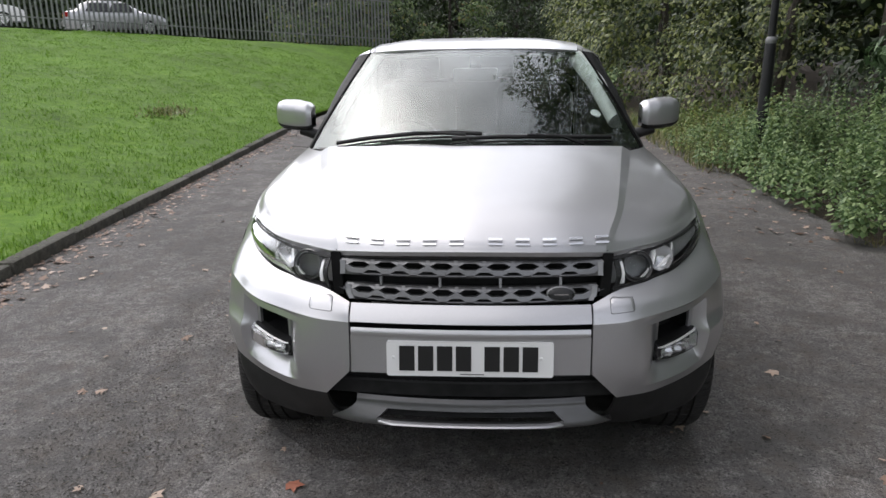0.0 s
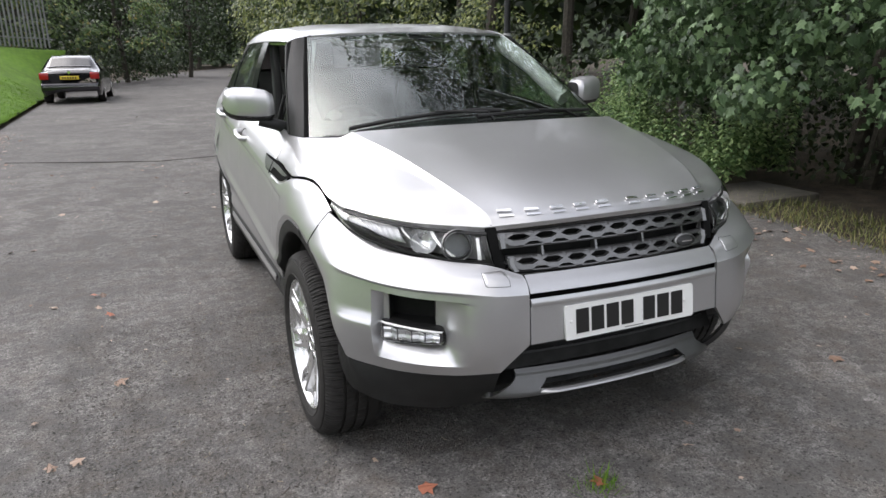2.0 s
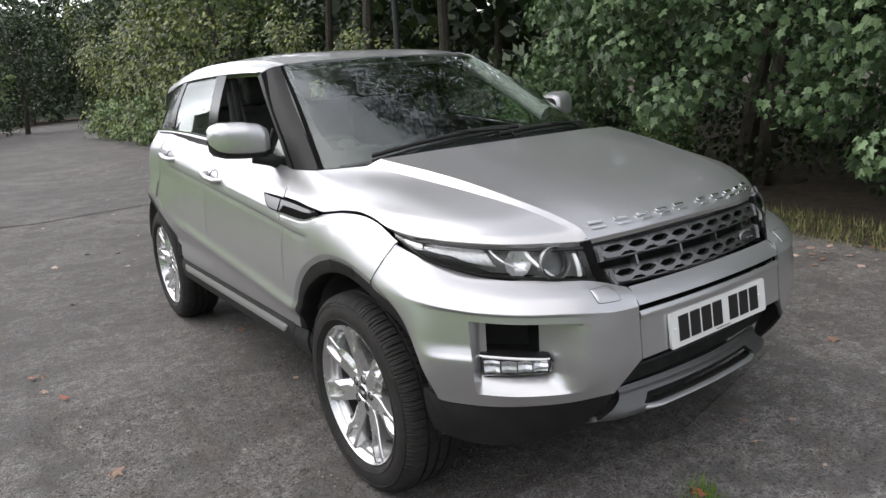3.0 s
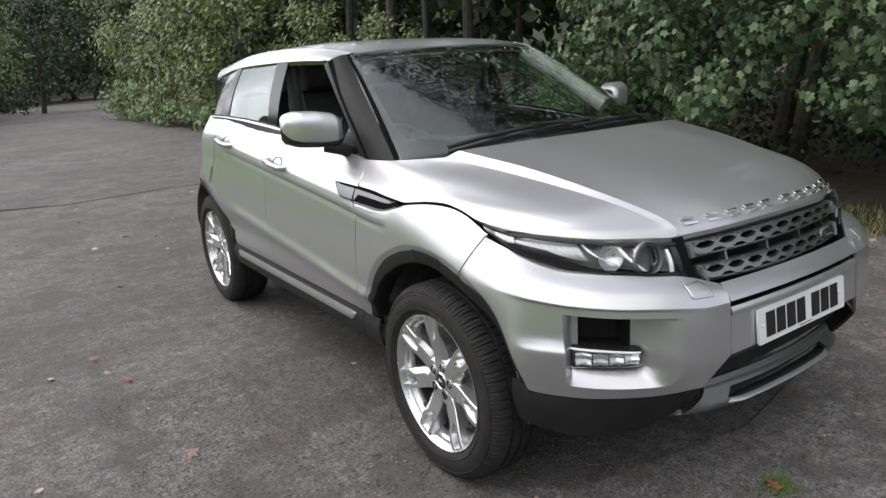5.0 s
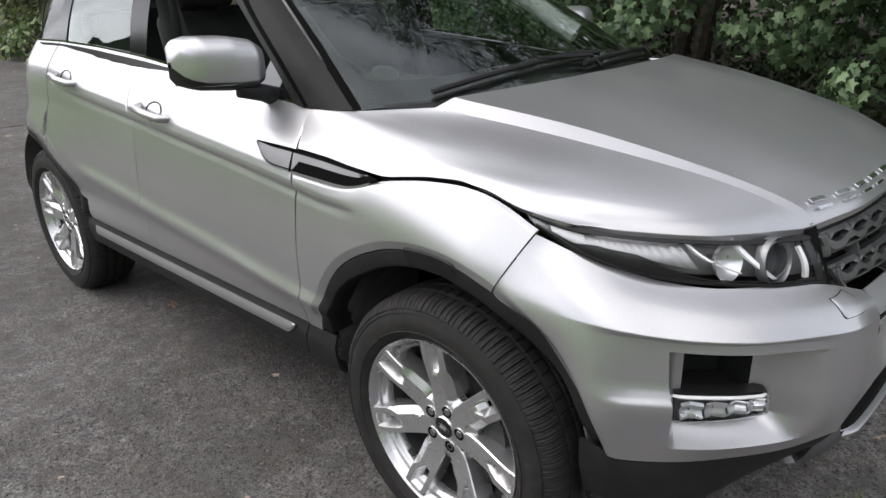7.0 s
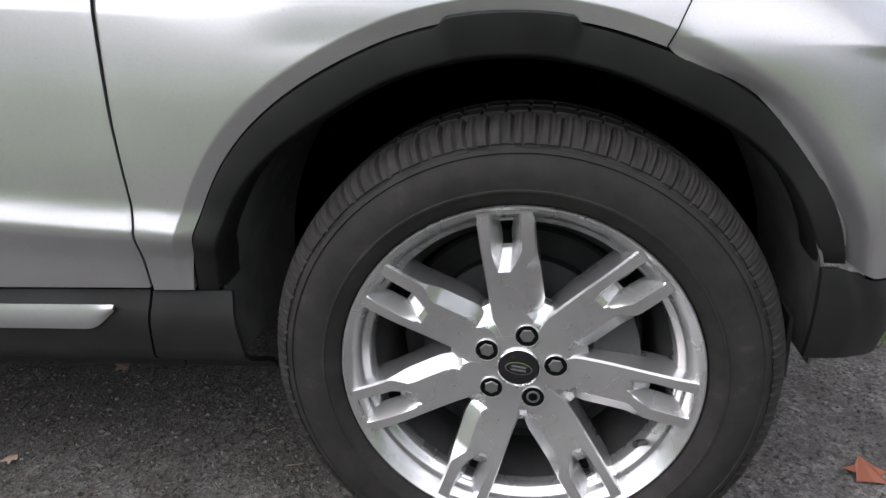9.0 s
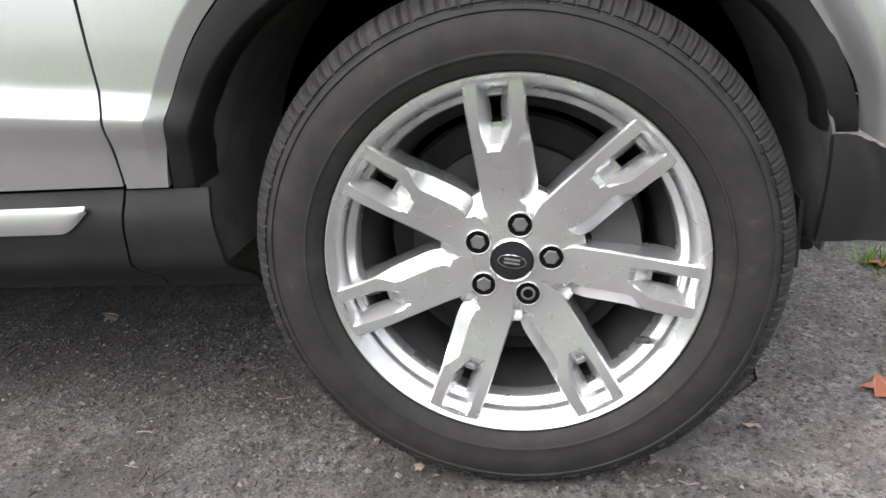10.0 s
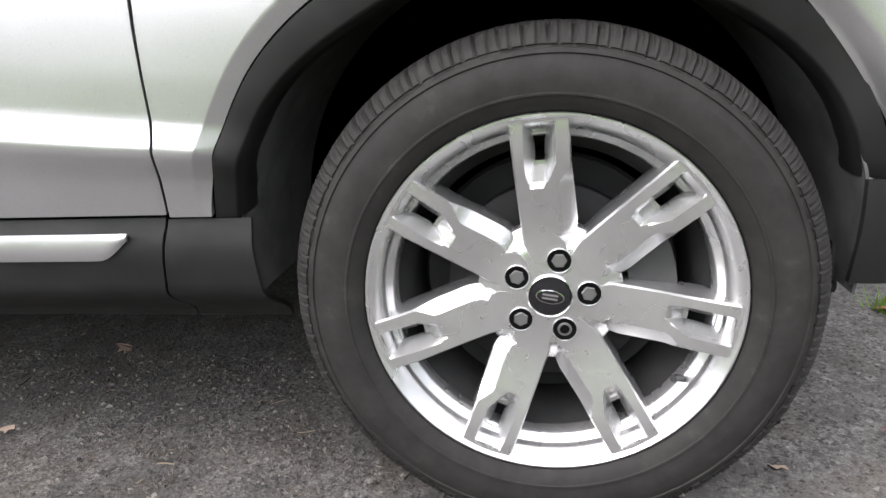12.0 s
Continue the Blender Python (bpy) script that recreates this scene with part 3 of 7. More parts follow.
def thicket(name, x0, x1, y0, y1, h0, h1, count, size, material, seed, label, shape=DIAMOND, up=0.6, category="undergrowth"):
    """Low plants: leaves heaped over a strip of ground, uneven in height."""
    rng = np.random.default_rng(seed)
    n_c = max(10, count // 26)
    cx, cy = rng.uniform(x0, x1, n_c), rng.uniform(y0, y1, n_c)
    f = (cx - cx.min()) / max(0.01, np.ptp(cx))
    top = (h0 + (h1 - h0) * f) * np.array([0.75 + 0.5 * noise.noise((a * 0.9, b * 0.9, seed)) for a, b in zip(cx, cy)])
    cz = top * rng.random(n_c) ** 0.45
    p = np.repeat(np.stack([cx, cy, cz], 1), 26, 0) + rng.normal(size=(n_c * 26, 3)) * np.array((0.14, 0.14, 0.1)) * (0.6 + size * 4)
    p = p[p[:, 2] > 0.02]
    me = leaf_mesh(name, p, size * rng.uniform(0.55, 1.3, len(p)), shape, material, rng, up)
    return tagged(new(name, me), label, category, kind="stuff")


# ---- the car: wheels ----
HUB_Z, RIM_X = 0.362, 0.922          # wheel centre height, rim face from the car's middle
SPOKE0, NUT0 = 93.0, 76.0            # degrees from the front, seen from outside


def wheel_frame(angle, r, off, depth):
    """A place on a wheel whose face looks to -x: front of the car is the start of the angle; depth goes inwards."""
    a = radians(angle)
    e, t = (math.cos(a), math.sin(a)), (-math.sin(a), math.cos(a))
    return Vector((depth, -(r * e[0] + off * t[0]), r * e[1] + off * t[1]))


def spoke_mesh():
    """A spoke that forks at the rim: one straight side, one broad bevel, and a deep slot between its two fingers."""
    rows = [0.052, 0.066, 0.078, 0.086, 0.092, 0.099, 0.108, 0.120, 0.135, 0.150, 0.1565, 0.1575, 0.166, 0.176, 0.186, 0.192, 0.195, 0.205, 0.218, 0.228, 0.236, 0.2405, 0.2450, 0.2470, 0.2500, 0.2530, 0.2550]
    def plain(r):                # the straight side
        return lerp_list([(0.05, 0.0225), (0.080, 0.0330), (0.10, 0.0335), (0.15, 0.0358), (0.19, 0.0375), (0.25, 0.0392)], r)
    def wide(r):                 # the bevelled side, at its foot
        return lerp_list([(0.05, 0.0225), (0.080, 0.0330), (0.092, 0.0420), (0.105, 0.0445), (0.15, 0.0420), (0.19, 0.0392), (0.25, 0.0392)], r)
    def face(r):
        return 0.0035 + 0.0275 * smooth(0.25, 0.07, r) - 0.0015 * smooth(0.2470, 0.2550, r)
    bm = bmesh.new()
    grid = []
    for r in rows:
        h, g = plain(r), wide(r)
        edge = g - 0.0022 - 0.0185 * smooth(0.190, 0.160, r) * smooth(0.074, 0.086, r)
        pk = smooth(0.1570, 0.1900, r) * lerp_list([(0.15, 1.0), (0.236, 1.0), (0.2450, 0.45), (0.2470, 0.0), (0.26, 0.0)], r)
        sn = lerp_list([(0.15, -0.0035), (0.1575, -0.0035), (0.192, -0.0195), (0.2450, -0.0212), (0.26, -0.0212)], r)
        sp = lerp_list([(0.15, 0.0200), (0.1575, 0.0200), (0.192, 0.0225), (0.2450, 0.0212), (0.26, 0.0212)], r)
        c = (sn + sp) / 2
        w = lerp_list([(0.05, 0.0085), (0.1575, 0.0085), (0.192, 0.0062), (0.216, 0.0062), (0.230, 0.0095), (0.2450, 0.0180), (0.26, 0.0180)], r)
        cols = [(-g + 0.001, 0.064), (-g, 0.003 + 0.5 * (g - edge)), (-edge, 0), (sn, 0), (sn + 0.0022, pk * 0.004), (c - w, pk * 0.030), (c + w, pk * 0.030),
                (sp - 0.0022, pk * 0.004), (sp, 0), (h - 0.0024, 0), (h, 0.0034), (h - 0.001, 0.064)]
        grid.append([bm.verts.new(wheel_frame(0, r, o, face(r) + d)) for o, d in cols])
    for i in range(len(rows) - 1):
        for k in range(11):
            if k == 5 and 0.192 < (rows[i] + rows[i + 1]) / 2 < 0.228:
                continue
            bm.faces.new((grid[i][k], grid[i][k + 1], grid[i + 1][k + 1], grid[i + 1][k]))
    bmesh.ops.recalc_face_normals(bm, faces=bm.faces)
    if sum(f.normal.x * f.calc_area() for f in bm.faces) > 0:
        bmesh.ops.reverse_faces(bm, faces=bm.faces)
    return bm


def tyre_mesh():
    prof = [(0.252, 0.030), (0.2565, 0.014), (0.262, 0.0), (0.268, -0.006), (0.2755, -0.0105), (0.2805, -0.0125), (0.2815, -0.0150), (0.2840, -0.0152), (0.2850, -0.0130), (0.30, -0.0150), (0.318, -0.0135), (0.330, -0.0085),
            (0.3315, -0.0105), (0.3365, -0.0085), (0.3375, -0.0050), (0.3415, -0.0035), (0.3425, -0.0055), (0.3465, -0.0035), (0.3520, 0.0010), (0.3580, 0.0075), (0.3635, 0.0165), (0.3675, 0.0300), (0.3695, 0.0460),
            (0.3700, 0.056), (0.3615, 0.058), (0.3615, 0.066), (0.3705, 0.068), (0.3710, 0.098), (0.3625, 0.100), (0.3625, 0.110), (0.3710, 0.112),
            (0.3705, 0.142), (0.362, 0.144), (0.362, 0.152), (0.3695, 0.154), (0.365, 0.195), (0.35, 0.216), (0.32, 0.232), (0.27, 0.22), (0.252, 0.19)]
    pitch = 9
    rng = random.Random(4)
    proud = [rng.uniform(-0.0012, 0.0016) for _ in range(160)]
    def cut(i, k, r, x):
        q, n = i % pitch, i // pitch
        if 15 <= k <= 23:
            x -= proud[2 * n + (q > 4)] * (k <= 20)
        if 15 <= k <= 23 and q == 0:                     # grooves between the shoulder blocks
            r -= (0.0004, 0.0010, 0.0022, 0.0038, 0.0050, 0.0060, 0.0070, 0.0074, 0.0074)[k - 15]
            x += 0.0022 if k < 21 else 0
        elif 16 + n % 2 <= k <= 22 and q == 4 + n % 2:   # the second cut across each block
            r -= 0.0030
            x += 0.0014 if k < 21 else 0
        elif 18 <= k <= 22 and q in (2, 7):              # fine slits
            r -= 0.0016
        if 26 <= k <= 31 and (i + 3) % pitch == 0:
            r -= 0.0045
        return r, x
    bm = lathe(prof, 648, True, cut)
    bmesh.ops.recalc_face_normals(bm, faces=bm.faces)
    for v in bm.verts:                       # the weight on the contact patch
        if v.co.z < -HUB_Z + 0.001:
            v.co.z = -HUB_Z + 0.001
            v.co.x -= 0.004 if v.co.x < 0.05 else 0
    return bm


def tyre_bars():
    """Worn raised marks on the sidewall."""
    bms = []
    for a0, widths in ((52, (5, 2.2, 4, 3.4, 2, 2, 2)), (232, (5, 2.2, 4, 3.4, 2, 2, 2)), (150, (1.2,) * 9), (330, (1.2,) * 9)):
        a = a0
        for w in widths:
            r0, r1 = (0.297, 0.318) if w > 1.3 else (0.305, 0.311)
            bm = bmesh.new()
            lo, hi = [], []
            for k in range(4):
                b = a - w * k / 3
                lo.append(bm.verts.new(wheel_frame(b, r0, 0, -0.0149)))
                hi.append(bm.verts.new(wheel_frame(b, r1, 0, -0.0141)))
            for k in range(3):
                bm.faces.new((lo[k], hi[k], hi[k + 1], lo[k + 1]))
            bms.append(bm)
            a -= w + (0.9 if w > 1.3 else 0.8)
    return bms


def hex_nut():
    return joined(cap_ends(lathe([(0.0112, 0.004), (0.0112, -0.004), (0.0098, -0.0058), (0.0015, -0.0058)], 6)))


def build_wheel():
    """One wheel with its face towards -x, its centre at the origin of the rim's face."""
    root = empty("wheel")
    part("tyre", tyre_mesh(), RUBBER, root, "worn black radial tyre", 22)
    for b in tyre_bars():
        part("sidewall_mark", b, RUBBER, root)
    rim = [(0.2500, 0.030), (0.2572, 0.012), (0.2592, 0.004), (0.2590, 0.0), (0.2580, -0.002), (0.2562, -0.002), (0.2545, 0.0), (0.2470, 0.0075), (0.2385, 0.0180), (0.2372, 0.0215), (0.2365, 0.0290), (0.2352, 0.0312),
           (0.2270, 0.0365), (0.2245, 0.040), (0.2222, 0.062)]
    # barrel in dark liner colour, which carries the shade between the spokes
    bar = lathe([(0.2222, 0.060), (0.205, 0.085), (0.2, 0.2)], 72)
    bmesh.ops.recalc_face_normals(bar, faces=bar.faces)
    part("barrel", bar, LINER, root, "dusty inner barrel, coloured dark for the shade")
    bm = lathe(rim, 140)
    bmesh.ops.recalc_face_normals(bm, faces=bm.faces)
    part("rim", bm, ALLOY, root, "silver alloy rim with kerbed lip", 35)
    sm = to_mesh("spoke", spoke_mesh(), ALLOY, 24)
    for k in range(7):
        s = new("spoke", sm)
        s.parent = root
        s.rotation_euler = (radians(-(SPOKE0 + k * 360 / 7)), 0, 0)
    hub = [(0.0285, 0.036), (0.0285, 0.0315), (0.03, 0.0305), (0.035, 0.0308), (0.066, 0.0314), (0.0750, 0.0322), (0.0775, 0.0336), (0.1000, 0.0450), (0.1030, 0.0480), (0.1036, 0.070)]
    hb = lathe(hub, 84)
    bmesh.ops.recalc_face_normals(hb, faces=hb.faces)
    part("hub", hb, ALLOY, root)
    part("centre_cap", cap_ends(lathe([(0.0292, 0.04), (0.0292, 0.030), (0.0278, 0.0285), (0.012, 0.0272), (0.001, 0.0268)], 40)), GLOSS, root, "gloss black centre cap")
    ring = lathe([(0.0318, 0.036), (0.0318, 0.0280), (0.0304, 0.0265), (0.0288, 0.0290)], 48)
    part("cap_ring", ring, CHROME, root)
    for k, (ra, rb, d) in enumerate(((0.0200, 0.0188, 0.0262),)):
        bm = bmesh.new()
        o, i_ = [], []
        for q in range(36):
            a = 2 * math.pi * q / 36
            o.append(bm.verts.new((d, ra * math.cos(a), 0.0102 * math.sin(a))))
            i_.append(bm.verts.new((d - 0.0003, rb * math.cos(a), 0.0092 * math.sin(a))))
        for q in range(36):
            bm.faces.new((o[q], o[(q + 1) % 36], i_[(q + 1) % 36], i_[q]))
        part("cap_oval", bm, CHROME, root, "plain oval emblem").rotation_euler = (radians(190), 0, 0)
    for z in (0.0028, -0.0028):
        part("cap_bar", block(0.0258, 0.0268, -0.011, 0.011, z - 0.0014, z + 0.0014), CHROME, root).rotation_euler = (radians(10), 0, 0)
    well = to_mesh("nut_well", joined(cap_ends(lathe([(0.0168, 0.04), (0.0168, 0.0292), (0.0160, 0.0286), (0.0150, 0.0292), (0.0005, 0.0295)], 28))), SEAM, 40)
    lip = to_mesh("nut_lip", lathe([(0.0180, 0.034), (0.0180, 0.0290), (0.0174, 0.0281), (0.0165, 0.0284)], 28), ALLOY, 40)
    nut = to_mesh("wheel_nut", hex_nut(), STEEL, 25)
    lock = to_mesh("locking_nut", joined(cap_ends(lathe([(0.0112, 0.004), (0.0112, -0.003), (0.0100, -0.0045), (0.0070, -0.0048), (0.0066, -0.001), (0.0005, -0.001)], 28)), cap_ends(lathe([(0.0042, 0.0), (0.0042, -0.0038), (0.0005, -0.0038)], 6))), STEEL, 25)
    for k in range(5):
        p = wheel_frame(NUT0 + 72 * k, 0.054, 0, 0)
        for nm, me, d in (("nut_well", well, 0), ("nut_lip", lip, 0), ("locking_nut" if k == 3 else "wheel_nut", lock if k == 3 else nut, 0.0335)):
            ob = new(nm, me)
            ob.parent = root
            ob.location = (d, p.y, p.z)
            ob.rotation_euler = (0.3 * k, 0, 0)
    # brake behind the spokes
    # disc and hat have the wheel's inner shade in their colour
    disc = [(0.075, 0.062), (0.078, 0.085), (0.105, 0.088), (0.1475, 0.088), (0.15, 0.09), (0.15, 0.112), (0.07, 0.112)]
    part("brake_disc", cap_ends(lathe(disc, 64)), DISC, root, "worn brake disc, coloured near-black for the shade")
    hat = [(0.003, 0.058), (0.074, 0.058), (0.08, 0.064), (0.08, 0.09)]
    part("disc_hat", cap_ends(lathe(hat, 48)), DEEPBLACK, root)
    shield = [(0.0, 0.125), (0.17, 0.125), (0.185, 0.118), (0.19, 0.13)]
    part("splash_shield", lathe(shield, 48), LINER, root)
    bm = bmesh.new()
    for k in range(7):
        a, b = -28 + 8 * k, -28 + 8 * (k + 1)
        vs = [bm.verts.new(wheel_frame(an, r, 0, d)) for an in (a, b) for r in (0.112, 0.178) for d in (0.062, 0.13)]
        for f in ((0, 1, 3, 2), (4, 6, 7, 5), (0, 2, 6, 4), (1, 5, 7, 3), (2, 3, 7, 6), (0, 4, 5, 1)):
            bm.faces.new([vs[q] for q in f])
    bmesh.ops.remove_doubles(bm, verts=bm.verts, dist=1e-4)
    bmesh.ops.recalc_face_normals(bm, faces=bm.faces)
    part("brake_caliper", bm, CAST, root, "grey cast brake caliper")
    part("valve", tube([wheel_frame(-34.5, 0.226, 0, 0.034), wheel_frame(-34.5, 0.214, 0, 0.024), wheel_frame(-34.5, 0.205, 0, 0.012)], 0.0052, 10), BLACK, root, "black rubber valve")
    for k in range(3):
        q = wheel_frame(-118 - 7 * k, 0.2225, 0, 0.05)
        w = part("balance_weight", block(-0.009, 0.009, -0.012, 0.012, -0.002, 0.002, 0.001), STEEL, root)
        w.location = q
        w.rotation_euler = (radians(-(-118 - 7 * k) + 90), 0, 0)
    return root


CAR = empty("suv")
tagged(CAR, "silver compact SUV parked on the asphalt, driver's window open", "car")
front_wheel = build_wheel()
front_wheel.parent = CAR
front_wheel.location = (-RIM_X, 0, HUB_Z)
for m in (pose(-0.882, 2.66, HUB_Z, 24), pose(RIM_X, 0, HUB_Z, 0, 0, 180), pose(0.882, 2.66, HUB_Z, 17, 0, 180)):
    w = copy_thing(front_wheel, m)
    w.parent = CAR
# ---- the car: body ----
PROFILE = [(0.40, 0.865), (0.47, 0.893), (0.55, 0.914), (0.590, 0.931), (0.602, 0.933), (0.640, 0.920), (0.70, 0.918), (0.80, 0.911), (0.90, 0.902), (0.921, 0.8970), (0.925, 0.8975), (0.936, 0.9085), (0.940, 0.910), (0.952, 0.910),
           (0.975, 0.904), (1.0, 0.893), (1.03, 0.877), (1.06, 0.857), (1.09, 0.832), (1.125, 0.797), (1.2, 0.76)]


def rise(y):
    return 0.088 * min(max(y - 0.67, -0.25), 1.6)


def width(y, z):
    """Half width of the body's side at length y and height z."""
    zz = z - rise(y) * smooth(0.5, 0.62, z)
    w = sum(lerp_list(PROFILE, zz + d) for d in (-0.0025, 0, 0.0025)) / 3
    if y < 0.45:      # the creases fade out over the front wing
        soft = sum(lerp_list(PROFILE, zz + d) for d in np.linspace(-0.07, 0.07, 41)) / 41
        w += (soft - w) * smooth(0.36, 0.24, y)
    if y > 1.9:
        soft = sum(lerp_list(PROFILE, zz + d) for d in np.linspace(-0.07, 0.07, 41)) / 41
        w += (soft - w) * smooth(1.95, 2.25, y)
    w += 0.036 * math.exp(-((y - 0.04) / 0.42) ** 2 - ((z - 0.80) / 0.21) ** 2)
    w += 0.022 * math.exp(-((y - 2.58) / 0.36) ** 2 - ((z - 0.80) / 0.17) ** 2)
    w -= 0.30 * max(0.0, -0.1 - y) ** 1.5 * (0.6 + 0.4 * smooth(0.5, 0.78, z))
    w -= 0.055 * smooth(0.15, -0.35, y) * smooth(0.80, 1.0, z)
    if y > 2.6:
        k = smooth(0.82, 1.0, z)
        w -= 0.46 * (k * (y - 2.60) ** 1.15 + (1 - k) * max(0.0, y - 2.68) ** 1.15)
    return w


def foot(y_c, deg, r, zf):
    """The opening round a wheel: y and z for an angle from 0 (front foot) to 180 (rear foot), ending at the height zf."""
    low = math.degrees(math.asin(max(-1.0, min(1.0, (zf - 0.40) / r))))
    if deg < 22:
        deg = low + (22 - low) * deg / 22
    elif deg > 158:
        deg = 180 - (low + (22 - low) * (180 - deg) / 22)
    a = radians(deg)
    return y_c + 0.018 - r * math.cos(a), 0.40 + r * math.sin(a)


def arch_r(deg):
    """Radius of the front opening: round at the top, wider towards the feet."""
    return 0.4555 + 0.0160 * (1 - smooth(35, 70, min(deg, 180 - deg)))


HOODLINE = [(-0.26, 0.949), (-0.193, 0.984), (-0.12, 1.011), (-0.038, 1.021), (0.06, 1.018), (0.135, 1.008), (0.19, 0.998), (0.25, 0.984), (0.30, 0.968), (0.36, 0.962), (0.56, 0.968)]


def hoodline(y):
    """Height of the joint between bonnet and wing."""
    return sum(lerp_list(HOODLINE, y + d) for d in (-0.03, -0.015, 0, 0.015, 0.03)) / 5


def door_front(z):
    """y of the front door's leading edge."""
    return lerp_list([(0.47, 0.553), (0.60, 0.536), (0.75, 0.541), (0.915, 0.539), (0.97, 0.546), (1.03, 0.556), (1.12, 0.566)], z)


HOODTOP = [(-0.45, 0.948), (-0.345, 0.966), (-0.26, 0.978), (-0.193, 0.990), (-0.12, 1.0145), (-0.038, 1.025), (0.06, 1.022), (0.135, 1.012), (0.19, 1.0035), (0.30, 1.0085), (0.42, 1.0175), (0.56, 1.0245)]


def hoodtop(y):
    """Height of the bonnet's lower edge; behind the wheel it follows the vent."""
    return sum(lerp_list(HOODTOP, y + d) for d in (-0.02, -0.01, 0, 0.01, 0.02)) / 5


def front_wing(s):
    """Panel between bonnet line, wheel opening, bumper seam and door."""
    ztop = hoodline(0.55) - 0.005
    def fn(u, v):
        if u < 0.66:
            f = u / 0.66
            b = np.array(foot(0, 64 + 68 * f, arch_r(64 + 68 * f), 0.488))
            yt = -0.25 + (door_front(ztop) - 0.0010 + 0.25) * f ** 0.95
            t = np.array((yt, hoodline(yt) - 0.005))
        else:
            f = (u - 0.66) / 0.34
            b = np.array(foot(0, 132 + 48 * f, arch_r(132 + 48 * f), 0.488))
            z = ztop + (0.488 - ztop) * f
            t = np.array((door_front(z) - 0.0010, z))
        y, z = b + (t - b) * v
        gap = math.hypot(y - 0.018, z - 0.40) - math.hypot(b[0] - 0.018, b[1] - 0.40)
        lip = 0.011 * max(0.0, 1 - gap / 0.022) * smooth(1.0, 0.88, u)
        roll = 0.006 * smooth(0.94, 1.0, v) ** 2
        return (width(y, z) - roll - lip, y, z)
    us = knots((0, 0.5, 44), (0.5, 0.66, 30), (0.66, 0.76, 36), (0.76, 1, 40))
    vs = knots((0, 0.26, 26), (0.26, 0.6, 12), (0.6, 0.93, 26), (0.93, 1, 5))
    return part("front_wing", sheet(fn, us, vs, 0.010, side=s), PAINT, CAR, smooth=50)


def door(s, name, y0f, y1f, z_bot, z_top_f):
    def fn(u, v):
        z = z_bot + (1.0 - z_bot) * v
        for _ in range(12):
            ya, yb = y0f(z) + 0.0010, y1f(z) - 0.0010
            y = ya + (yb - ya) * u
            z += 0.6 * (z_bot + (z_top_f(y) - z_bot) * v - z)
        edge = 0.0015 * (smooth(0.006, 0, u) + smooth(0.994, 1, u)) ** 2
        return (width(y, z) - edge, y, z)
    return part(name, sheet(fn, knots((0, 0.02, 3), (0.02, 0.98, 28), (0.98, 1, 3)), knots((0, 0.06, 4), (0.06, 0.14, 4), (0.14, 0.20, 10), (0.20, 0.4, 10), (0.4, 0.62, 12), (0.62, 0.80, 44), (0.8, 1, 16)), 0.012, side=s), PAINT, CAR, smooth=50)


def belt(y):
    return lerp_list([(0.55, 1.119), (0.8, 1.138), (1.2, 1.178), (1.62, 1.214), (2.0, 1.236), (2.31, 1.247), (2.82, 1.243), (3.1, 1.235)], y)


def door_mid(z):
    return lerp_list([(0.47, 1.552), (1.0, 1.545), (1.22, 1.60)], z)


def door_rear(z):
    """Rear edge of the rear door, cut away round the wheel."""
    if z < 0.86:
        return 2.66 + 0.018 - math.sqrt(max(0.0, 0.51 ** 2 - (z - 0.40) ** 2)) - 0.012
    return lerp_list([(0.86, 2.44), (1.0, 2.36), (1.25, 2.33)], z)


def quarter(s):
    def lead(v):
        z = 0.575 + (belt(2.335) - 0.575) * v
        return np.array((door_rear(z) + 0.0014, z))
    def fn(u, v):
        if u < 0.5:
            f = u / 0.5
            b, t = np.array(foot(2.66, 24 + 66 * f, 0.4575, 0.5)), lead(f)
        else:
            f = (u - 0.5) / 0.5
            if f < 0.6:
                b = np.array(foot(2.66, 90 + 68 * f / 0.6, 0.4575, 0.5))
            else:
                q = foot(2.66, 158, 0.4575, 0.5)
                b = np.array((q[0] + (3.36 - q[0]) * (f - 0.6) / 0.4, q[1] - 0.06 * (f - 0.6) / 0.4))
            yt = lead(1)[0] + (3.36 - lead(1)[0]) * f
            t = np.array((yt, belt(yt)))
        y, z = b + (t - b) * v
        lip = 0.007 * (1 - smooth(0.0, 0.12, v)) * smooth(0.0, 0.06, u)
        return (width(y, z) - lip, y, z)
    return part("rear_quarter", sheet(fn, knots((0, 0.5, 50), (0.5, 1, 40)), knots((0, 0.15, 5), (0.15, 1, 24)), 0.010, side=s), PAINT, CAR, smooth=50)


